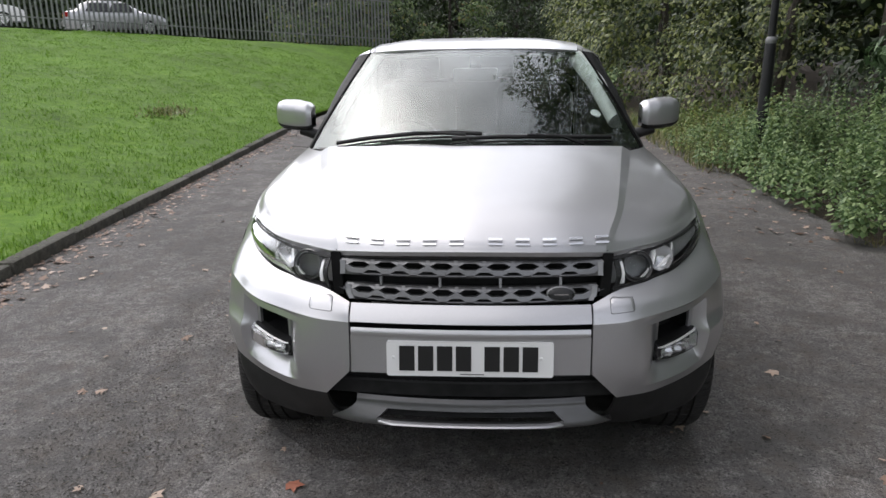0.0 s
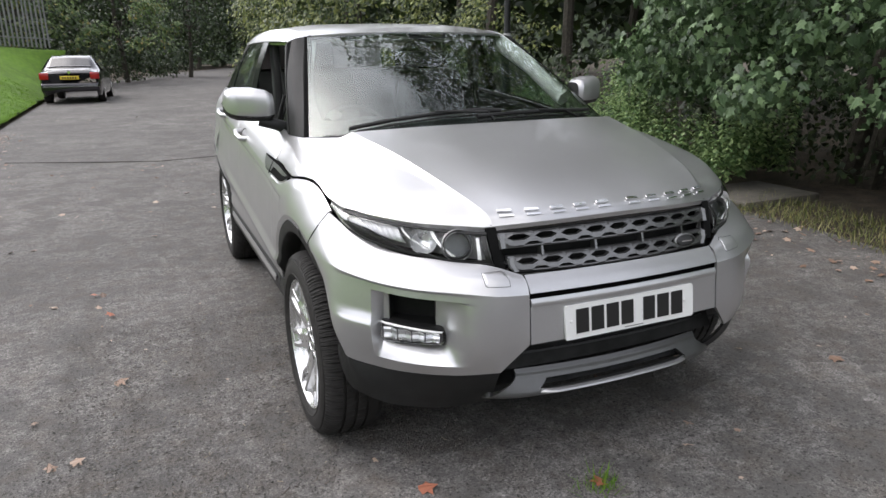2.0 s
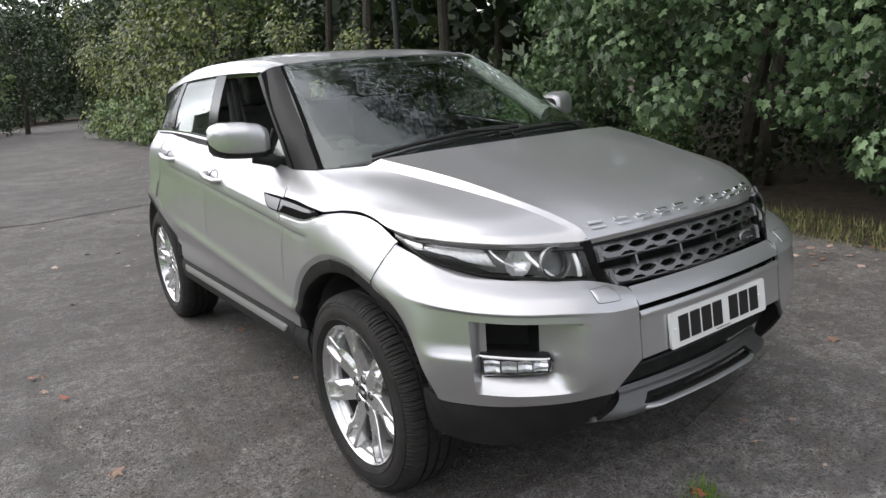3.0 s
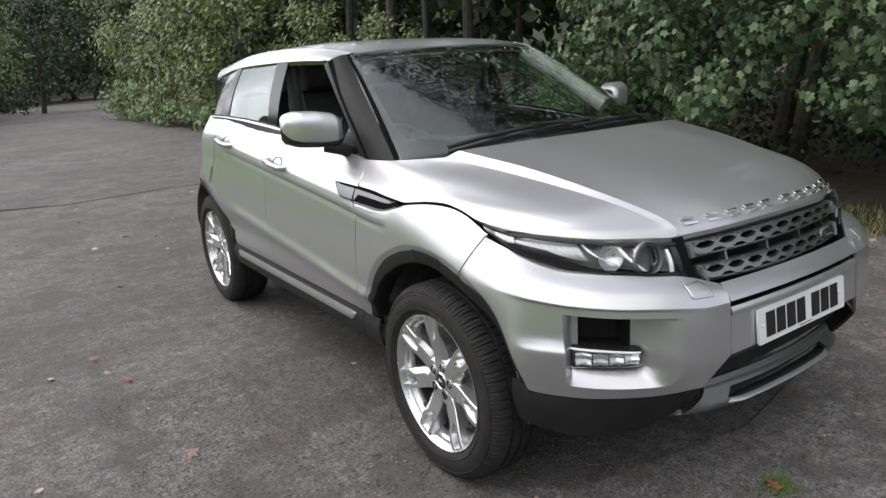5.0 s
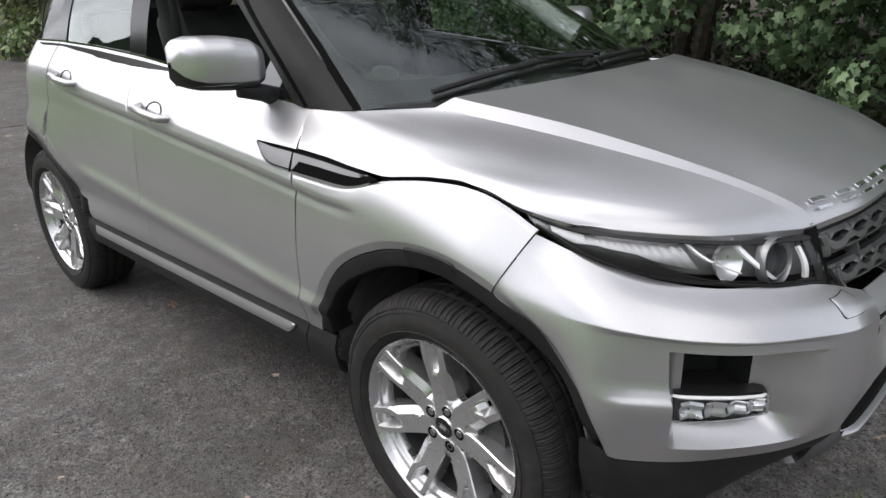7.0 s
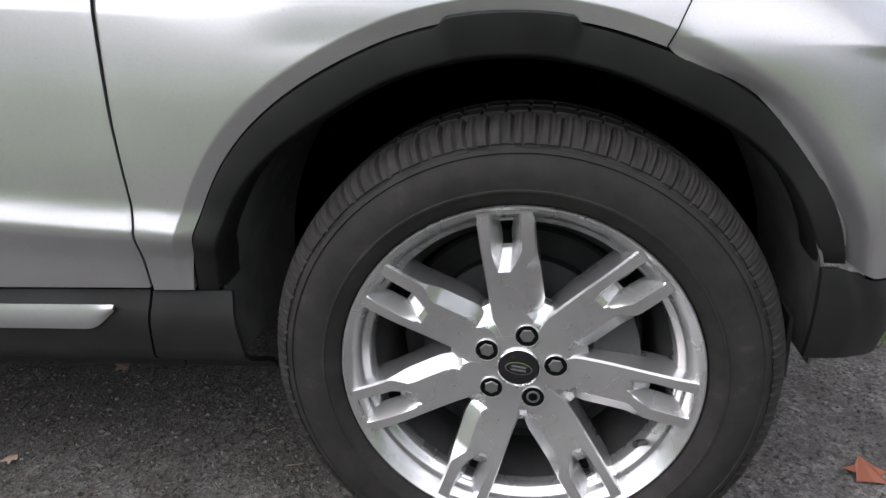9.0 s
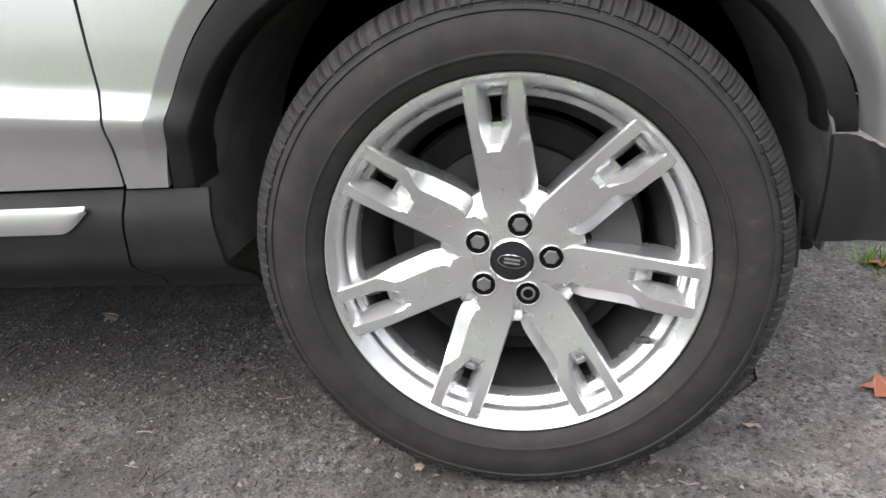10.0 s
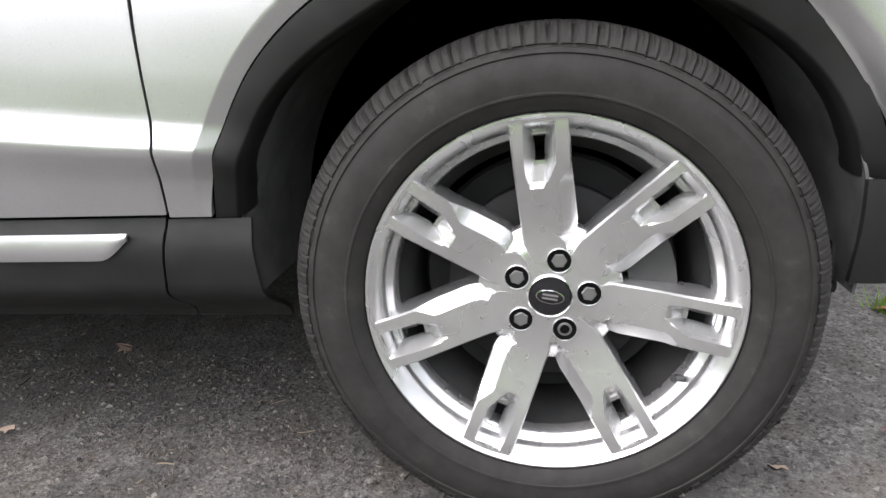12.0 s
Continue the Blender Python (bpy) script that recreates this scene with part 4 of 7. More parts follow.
def flare(s, y_c, front):
    """Black wheel-arch trim, with its raised pad at the top, and the dark liner behind it."""
    def fn(u, v):
        deg = 180 * u
        pad = 0.0095 * smooth(76.5, 78.5, deg) * smooth(99, 97, deg) if front else 0
        low = min(deg, 180 - deg)
        ro, ri = (arch_r(deg) + 0.0005 + pad, 0.404 + 0.030 * (1 - smooth(28, 62, low))) if front else (0.4580 + 0.008 * smooth(30, 8, low), 0.402 + 0.030 * smooth(45, 8, low))
        zf = lerp_list([(0, 0.514), (1, 0.484)], u)
        yo, zo = foot(y_c, deg, ro, zf)
        yi, zi = foot(y_c, deg, ri, zf)
        if v < 0.72:
            t = v / 0.72
            y, z = yo + (yi - yo) * t, zo + (zi - zo) * t
            yw, zw = foot(y_c, deg, 0.476, zf)
            w0 = width(yw, zw)
            x = w0 - 0.018 + 0.011 * smooth(0, 0.10, t) + 0.9 * pad * (1 - t) + (0 if front else 0.010 * smooth(0, 0.15, t)) - 0.008 * t ** 2 - 0.02 * smooth(0.85, 1, t) ** 2
        else:
            t = (v - 0.72) / 0.28
            yi2, zi2 = foot(y_c, deg, ri + 0.004 * t, zf)
            yw, zw = foot(y_c, deg, 0.476, zf)
            y, z, x = yi2, zi2, width(yw, zw) - 0.035 - 0.06 * t
        return (x, y, z)
    ob = part("arch_trim", sheet(fn, knots((0, 0.42, 34), (0.42, 0.44, 6), (0.44, 0.535, 12), (0.535, 0.555, 6), (0.555, 1, 34)), knots((0, 0.1, 3), (0.1, 0.6, 5), (0.6, 0.72, 4), (0.72, 1, 3)), 0.003, side=s), CLAD, CAR,
              "grained black plastic arch trim", 50)
    ln = lambda u, v: (0.868 - 0.028 * (smooth(16, 2, 180 * u) + smooth(164, 178, 180 * u)) * (1 - v) - 0.33 * v, *foot(y_c, 180 * u, 0.442, 0.345))
    part("arch_liner", sheet(ln, knots((0, 1, 40)), [0, 0.3, 1], 0.004, side=s), FELT, CAR)
    bm = cap_ends(lathe([(0.441, 0.545), (0.02, 0.545), (0.02, 0.52), (0.441, 0.52)], 40))
    for v in bm.verts:
        v.co = Vector((s * v.co.x, v.co.y + y_c + 0.018, max(v.co.z + 0.40, 0.29)))
    part("inner_arch", bm, FELT, CAR)
    return ob


def sill(s):
    """Black sill below the doors with its silver strip."""
    def fn(u, v):
        y = 0.556 + 0.04 * v + (2.22 - 0.556 - 0.04 * v) * u
        z = 0.486 - 0.20 * v
        x = 0.893 + 0.010 * smooth(0, 0.2, v) - 0.012 * smooth(0.25, 0.6, v) - 0.11 * smooth(0.55, 1, v)
        return (x, y, z)
    part("sill", sheet(fn, knots((0, 1, 24)), knots((0, 1, 16)), 0.01, side=s), CLAD, CAR, "black plastic sill cladding")
    part("sill_gap", block(s * 0.875 - 0.012, s * 0.875 + 0.012, 0.56, 2.2, 0.478, 0.496), SEAM, CAR)
    def st(u, v):
        y = 0.615 + (2.12 - 0.615) * u
        end = smooth(0.0, 0.035, u)
        z = 0.466 - (0.010 + 0.032 * end ** 0.6) * v
        return (0.9065 + 0.004 * math.sin(v * math.pi), y, z)
    part("sill_strip", sheet(st, knots((0, 0.05, 8), (0.05, 1, 16)), knots((0, 1, 6)), 0.005, side=s), PAINT, CAR, "silver strip along the sill")
    # short black piece between sill and wheel
    def ft(u, v):
        y = 0.425 + (0.552 + 0.04 * v - 0.425) * u
        z = 0.484 - 0.198 * v
        return (0.893 + 0.010 * smooth(0, 0.2, v) - 0.012 * smooth(0.25, 0.6, v) - 0.11 * smooth(0.55, 1, v), y, z)
    part("sill_end", sheet(ft, knots((0, 1, 8)), knots((0, 1, 12)), 0.008, side=s), CLAD, CAR)


# bonnet: curves from the nose to the screen, middle to edge
H0 = [(0, -0.742, 0.955), (0, -0.70, 0.992), (0, -0.52, 1.062), (0, -0.22, 1.130), (0, 0.06, 1.183)]
H1 = [(0.26, -0.726, 0.95), (0.26, -0.685, 0.988), (0.28, -0.51, 1.059), (0.32, -0.2, 1.128), (0.36, 0.09, 1.179)]
H2 = [(0.43, -0.678, 0.938), (0.445, -0.63, 0.985), (0.50, -0.47, 1.045), (0.565, -0.16, 1.115), (0.632, 0.175, 1.165)]
H3 = [(0.46, -0.664, 0.935), (0.470, -0.616, 0.980), (0.524, -0.458, 1.0355), (0.602, -0.135, 1.0955), (0.674, 0.204, 1.1415)]
H4 = [(0.64, -0.553, 0.946), (0.66, -0.50, 0.977), (0.705, -0.36, 1.020), (0.75, -0.02, 1.080), (0.768, 0.405, 1.127)]
H5 = [(0.745, -0.432, 0.957), (0.770, -0.35, 0.984), (0.812, -0.17, 1.029), (0.832, 0.14, 1.066), (0.802, 0.562, 1.12)]
H6 = [(0.792, -0.345, 0.966), (0.818, -0.225, 0.982), (0.868, -0.04, 1.026), (0.882, 0.16, 1.012), (0.886, 0.552, 1.012)]


def bonnet_surface(u, v):
    """u from nose to screen, v from the middle (0) to the edge (1)."""
    rows = [catmull(h, u) for h in (H0, H1, H2, H3, H4, H5, H6)]
    y = rows[6][1]
    k = smooth(-0.36, -0.30, y)
    rows[6] = rows[6] * (1 - k) + np.array((width(y, hoodtop(y)) - 0.002, y, hoodtop(y))) * k
    f = v * 6
    if f <= 2:
        return catmull(rows[:3], f / 2)
    if f <= 3:
        return rows[2] + (rows[3] - rows[2]) * (f - 2)
    return catmull(rows[3:], (f - 3) / 3)


def bonnet():
    def fn(u, v):
        s = -1 if v < 0 else 1
        p = bonnet_surface(u, abs(v))
        p = p + np.array((-0.003, 0, 0)) * smooth(0.97, 1, abs(v)) * smooth(0.36, 0.5, u)
        drop = 0.012 * smooth(0.02, 0, u)
        return (s * p[0], p[1] + drop * 0.6, p[2] - drop)
    half = knots((0, 1 / 3, 14), (1 / 3, 0.5, 4), (0.5, 1, 26))
    vs = [-v for v in half[:0:-1]] + half
    part("bonnet", sheet(fn, knots((0, 0.03, 4), (0.03, 0.3, 26), (0.3, 1, 40)), vs, 0.014), PAINT, CAR, "silver clamshell bonnet with two creases", 9)


# front bumper's corner: rows from the arch to the seam, below the lamp, along the shoulder, at the crease and down to the chin
BT = [(width(-0.2507, 0.944) - 0.001, -0.2507, 0.944), (0.812, -0.36, 0.902), (0.752, -0.462, 0.868), (0.682, -0.562, 0.849), (0.59, -0.64, 0.842), (0.47, -0.718, 0.829), (0.382, -0.775, 0.802)]
B1 = [(width(-0.2197, 0.882) - 0.001, -0.2197, 0.882), (0.862, -0.385, 0.85), (0.793, -0.512, 0.826), (0.71, -0.622, 0.815), (0.60, -0.712, 0.811), (0.485, -0.770, 0.805), (0.381, -0.803, 0.785)]
BC = [(width(-0.1837, 0.8115) - 0.001, -0.1837, 0.8115), (0.890, -0.41, 0.80), (0.812, -0.548, 0.781), (0.716, -0.668, 0.774), (0.600, -0.752, 0.768), (0.488, -0.804, 0.757), (0.380, -0.819, 0.750)]
B2 = [(width(-0.2970, 0.744) - 0.001, -0.2970, 0.744), (0.904, -0.425, 0.70), (0.818, -0.558, 0.69), (0.722, -0.680, 0.684), (0.606, -0.762, 0.68), (0.491, -0.811, 0.675), (0.3805, -0.825, 0.67)]
B3 = [(width(-0.4090, 0.599) - 0.001, -0.4090, 0.599), (0.905, -0.45, 0.60), (0.818, -0.565, 0.588), (0.718, -0.680, 0.578), (0.604, -0.762, 0.575), (0.488, -0.811, 0.580), (0.381, -0.830, 0.622)]
B4 = [(width(-0.4386, 0.5155) - 0.001, -0.4386, 0.5155), (0.874, -0.472, 0.497), (0.797, -0.545, 0.477), (0.706, -0.622, 0.468), (0.588, -0.725, 0.478), (0.468, -0.798, 0.494)]
B_END = (0.383, -0.832, 0.588)
VC = 0.36                      # where the crease lies across the panel


def bumper_foot(u):
    """The painted bumper's lower edge: level as far as the intake, then straight up to the plate panel."""
    if u < 5 / 6:
        return catmull(B4, u * 6 / 5)
    f = (u - 5 / 6) * 6
    return np.array(B4[-1]) * (1 - f) + np.array(B_END) * f


def bumper_surface(u, v):
    c = catmull(BC, u)
    top, low = [catmull(BT, u), catmull(B1, u)], [catmull(B2, u), catmull(B3, u), bumper_foot(u)]
    sharp = catmull(top + [c], v / VC) if v < VC else catmull([c] + low, (v - VC) / (1 - VC))
    k = smooth(0.06, 0.26, u)
    if k >= 1:
        return sharp
    even = catmull(top + [c] + low, 0.4 * v / VC if v < VC else 0.4 + 0.6 * (v - VC) / (1 - VC))
    return even * (1 - k) + sharp * k


def ramp(a, b, x):
    return min(max((x - a) / (b - a), 0.0), 1.0)


def bumper(s):
    """A corner of the front bumper with its crease, scoop and lamp pocket."""
    u0, u1, v0, v1 = 0.388, 0.62, 0.472, 0.70
    IN = np.array((-0.55, 0.8, 0))
    def fn(u, v):
        p = bumper_surface(u, v)
        # hollow under the crease, ended below by a short pressed ridge
        top = ramp(VC + 0.004, VC + 0.03, v)
        hollow = 0.013 * smooth(0.13, 0.30, u) * smooth(0.80, 0.55, u) * top * (1 - smooth(0.60, 0.70, v))
        p = p + IN * hollow
        ridge = 0.004 * smooth(0.17, 0.24, u) * smooth(0.40, 0.33, u) * ramp(0.665, 0.695, v) * smooth(0.80, 0.70, v)
        p = p - IN * ridge
        a = math.degrees(math.atan2(p[2] - 0.40, 0.018 - p[1]))
        gap = math.hypot(p[1] - 0.018, p[2] - 0.40) - arch_r(a)
        p = p - np.array((0.011 * min(1.0, max(0.0, 1 - gap / 0.022)) * smooth(0.3, 0.1, u), 0, 0))
        # pocket of the lamp: a flat cut across the corner
        w = ramp(0.338, 0.362, u) * smooth(0.735, 0.625, u) * ramp(0.437, 0.458, v) * ramp(0.915, 0.80, v)
        f = (u - 0.345) / 0.305
        t = np.array((0.772 - 0.165 * f, -0.535 - 0.125 * f, p[2]))
        w = w ** 0.9
        return p + (t - p) * w
    us = knots((0, 0.13, 20), (0.13, 0.325, 16), (0.325, 0.338, 2), (0.338, 0.362, 3), (0.362, u0, 4), (u0, u1, 12), (u1, 0.72, 10), (0.72, 5 / 6, 6), (5 / 6, 1, 8))
    vs = knots((0, VC - 0.03, 13), (VC - 0.03, VC + 0.004, 6), (VC + 0.004, VC + 0.03, 4), (VC + 0.03, 0.437, 3), (0.437, 0.458, 3), (0.458, v0, 2), (v0, 0.66, 8), (0.66, v1, 5), (v1, 0.80, 5), (0.80, 0.915, 9), (0.915, 1, 7))
    ob = part("front_bumper", sheet(fn, us, vs, 0.010, lambda u, v: u0 < u < u1 and v0 < v < v1, side=s), PAINT, CAR, "silver bumper corner with black lamp recess", 22)
    def rec(a, b):
        return Vector(fn(u0 + (u1 - u0) * a, v0 + (v1 - v0) * b))
    ring = []
    for k in range(40):
        t = k / 10
        ring.append(((t, 0), (1, t - 1), (3 - t, 1), (0, 4 - t))[int(t)])
    bm = bmesh.new()
    outer = [bm.verts.new(rec(a, b)) for a, b in ring]
    inner = [bm.verts.new(rec(0.05 + 0.90 * a, 0.06 + 0.90 * b) + Vector((-0.035, 0.075, 0))) for a, b in ring]
    for k in range(40):
        bm.faces.new((outer[k], outer[(k + 1) % 40], inner[(k + 1) % 40], inner[k]))
    bm.faces.new(inner)
    if s < 0:
        for v in bm.verts:
            v.co.x *= -1
    bmesh.ops.recalc_face_normals(bm, faces=bm.faces)
    part("lamp_recess", bm, BLACK, ob, "black plastic recess")
    # running lamp: a clear wedge-ended box lying across the pocket's foot
    def lampf(out, ua=0.0, ub=1.0, va=0.0, vb=1.0, back=0.0):
        def g(u, v):
            a, b = ua + (ub - ua) * u, va + (vb - va) * v
            zt, zb = 0.637 - 0.017 * a, 0.570 + 0.006 * a
            tip = 0.012 * math.sin(b * math.pi) * smooth(0.85, 1, a)
            e = out * (1 - smooth(0.70, 1.0, abs(2 * b - 1)) * 0.75) * (1 - smooth(0.88, 1.0, abs(2 * a - 1)) * 0.6)
            x = 0.775 - 0.158 * a - tip
            y = -0.545 - 0.138 * a - 0.012 * math.sin(a * math.pi)
            return np.array((x, y, zt + (zb - zt) * b)) - IN * (e - back)
        return g
    part("fog_lamp_base", sheet(lampf(-0.002, -0.02, 1.02, -0.06, 1.10), knots((0, 1, 12)), knots((0, 1, 4)), 0.03, side=s), BLACK, ob)
    part("fog_lamp_bowl", sheet(lampf(0.0, 0.03, 0.97, 0.10, 0.92, -0.004), knots((0, 1, 12)), knots((0, 1, 5)), 0.004, side=s), VENT, ob, "bright lamp reflector")
    for k in range(4):
        def cell(u, v, k=k):
            p = lampf(0.006, 0.06 + 0.225 * k, 0.26 + 0.225 * k, 0.20, 0.84)(u, v)
            return p - IN * 0.010 * (abs(2 * u - 1) + 0.35 * math.sin(v * 9 + k))
        part("led_cell", sheet(cell, knots((0, 1, 6)), knots((0, 1, 6)), 0.003, side=s), ALLOY, ob)
    part("fog_lamp_rim", sheet(lampf(0.021, 0.0, 1.0, 0.0, 0.06), knots((0, 1, 16)), knots((0, 1, 3)), 0.004, side=s), WHITE, ob, "pale frosted top edge")
    part("fog_lamp_lens", sheet(lampf(0.026), knots((0, 1, 20)), knots((0, 1, 12)), 0.002, side=s), LAMP, ob, "clear running-lamp lens").visible_shadow = False
    # headlamp washer: its cover with one cut corner, and the fine joint round it
    outline = [(0.515, 0.8165), (0.458, 0.8175), (0.444, 0.812), (0.436, 0.797), (0.4355, 0.7785), (0.5085, 0.7815), (0.5135, 0.787)]
    mid = Vector((sum(q[0] for q in outline) / 7, sum(q[1] for q in outline) / 7))
    def onto(x, z):
        u = 5 / 6 + (0.488 - x) / 0.108 / 6 if x < 0.488 else 5 / 6 - (x - 0.488) / 0.112 / 6
        lo, hi = 0.0, VC
        for k in range(24):
            m = (lo + hi) / 2
            lo, hi = (m, hi) if bumper_surface(u, m)[2] > z else (lo, m)
        return Vector(bumper_surface(u, lo))
    for nm, grow, lift, m in (("washer_joint", 1.0, 0.0008, SEAM), ("washer_cover", 0.965, 0.0022, PAINT)):
        bm = bmesh.new()
        n = 48
        rim = []
        for k in range(n):
            f = k / n * 7
            a, b = Vector(outline[int(f) % 7]), Vector(outline[(int(f) + 1) % 7])
            rim.append(a + (b - a) * (f - int(f)))
        rings = [[bm.verts.new(onto(*(mid + (q - mid) * grow * r)) + Vector((0.15, -0.75, 0.65)) * (lift if r < 0.999 or nm == "washer_joint" else lift * 0.5)) for q in rim] for r in (1.0, 0.97, 0.7, 0.35, 0.05)]
        for p, q in zip(rings, rings[1:]):
            for k in range(n):
                bm.faces.new((p[k], p[(k + 1) % n], q[(k + 1) % n], q[k]))
        bm.faces.new(rings[-1])
        if s < 0:
            for v in bm.verts:
                v.co.x *= -1
        bmesh.ops.recalc_face_normals(bm, faces=bm.faces)
        part(nm, bm, m, ob, "silver headlamp-washer cover" if m is PAINT else "")
    return ob


def bumper_middle():
    """Middle of the bumper between the corners: shoulder, slot and plate panel."""
    def band(z0, z1, y0, y1, crown=0.02, tuck=0.0, xw=0.376):
        def fn(u, v):
            x = -xw + 2 * xw * u
            c = crown * (1 - (x / xw) ** 2)
            z = z0 + (z1 - z0) * v
            y = y0 + (y1 - y0) * v - c - tuck * math.sin(v * math.pi)
            return (x, y, z)
        return fn
    us = knots((0, 1, 28))
    part("bumper_shoulder", sheet(band(0.802, 0.753, -0.778, -0.8185, 0.020, 0.004), us, knots((0, 1, 8)), 0.012), PAINT, CAR)
    part("bumper_slot", sheet(band(0.755, 0.728, -0.798, -0.798, 0.020), us, knots((0, 1, 3)), 0.01), SEAM, CAR)
    part("bumper_ledge", sheet(band(0.734, 0.708, -0.8165, -0.822, 0.018, 0.004, 0.374), us, knots((0, 1, 5)), 0.012), PAINT, CAR)
    part("plate_panel", sheet(band(0.708, 0.587, -0.8205, -0.831, 0.010, 0.0), us, knots((0, 1, 8)), 0.012), PAINT, CAR)
    for s in (-1, 1):
        part("panel_joint", sheet(lambda u, v: (0.3735 + 0.008 * u, lerp_list([(0, -0.770), (0.25, -0.809), (1, -0.822)], v), 0.798 - 0.208 * v), [0, 1], knots((0, 1, 6)), 0.006, side=s), SEAM, CAR)
    # number plate with plain bars
    zt, zb, y = 0.696, 0.585, -0.841
    plate = part("number_plate", prism([(-0.255, zb), (0.255, zb), (0.26, zb + 0.006), (0.26, zt - 0.006), (0.255, zt), (-0.255, zt), (-0.26, zt - 0.006), (-0.26, zb + 0.006)], 0.008,
                 lambda a, b, d: Vector((a, y - 0.012 * (0.66 - b) / 0.1 + d, b))), WHITE, CAR, "white front plate with plain black bars")
    x = -0.22
    for k in range(7):
        if k == 4:
            x += 0.03
        part("plate_bar", prism([(x, zb + 0.018), (x + 0.048, zb + 0.018), (x + 0.048, zt - 0.014), (x, zt - 0.014)], 0.003, lambda a, b, d: Vector((a, y - 0.0025 - 0.012 * (0.66 - b) / 0.1 + d, b))), INK, plate)
        x += 0.059
    for sx in (-0.238, 0.222):
        b = part("plate_screw", lathe([(0.001, -0.003), (0.005, -0.002), (0.006, 0.002)], 12), WHITE, plate)
        b.matrix_local = pose(sx, y - 0.004, 0.645, 0, 0, 90)
    part("plate_print", prism([(-0.03, zb + 0.006), (0.045, zb + 0.006), (0.045, zb + 0.009), (-0.03, zb + 0.009)], 0.002, lambda a, b, d: Vector((a, y - 0.0095 + d, b))), STEEL, plate)


def pierced(edge, holes, onto, thick):
    """A curved plate with holes, cut into columns: outline and hole corners in x and z, laid onto a face and thickened backwards."""
    def span(loop, x):
        zs = [za + (zb - za) * (x - xa) / (xb - xa) for (xa, za), (xb, zb) in zip(loop, loop[1:] + loop[:1]) if abs(xb - xa) > 1e-4 and min(xa, xb) - 2e-5 <= x <= max(xa, xb) + 2e-5]
        return (min(zs), max(zs)) if zs else None
    xs = sorted({round(a, 5) for loop in [edge] + holes for a, b in loop})
    bm = bmesh.new()
    for xa, xb in zip(xs, xs[1:]):
        mid = (xa + xb) / 2
        solid = sorted((span(h, mid), h) for h in holes if span(h, mid))
        bounds = [(span(edge, xa)[0], span(edge, xb)[0])]
        for _, h in solid:
            a, b = span(h, xa), span(h, xb)
            bounds += [(a[0], b[0]), (a[1], b[1])]
        bounds.append((span(edge, xa)[1], span(edge, xb)[1]))
        for (a0, b0), (a1, b1) in zip(bounds[::2], bounds[1::2]):
            for k in range(3):
                f, g = k / 3, (k + 1) / 3
                q = [(xa, a0 + (a1 - a0) * f), (xb, b0 + (b1 - b0) * f), (xb, b0 + (b1 - b0) * g), (xa, a0 + (a1 - a0) * g)]
                bm.faces.new([bm.verts.new(onto(*c)) for c in q])
    bmesh.ops.remove_doubles(bm, verts=bm.verts, dist=2e-5)
    rim = [(e.verts[0], e.verts[1]) for e in bm.edges if e.is_boundary]
    faces = bm.faces[:]
    low = {v: bm.verts.new(v.co + Vector((0, thick, 0))) for v in bm.verts[:]}
    for f in faces:
        bm.faces.new([low[v] for v in reversed(f.verts)])
    for a, b in rim:
        bm.faces.new((a, b, low[b], low[a]))
    bmesh.ops.recalc_face_normals(bm, faces=bm.faces)
    return bm


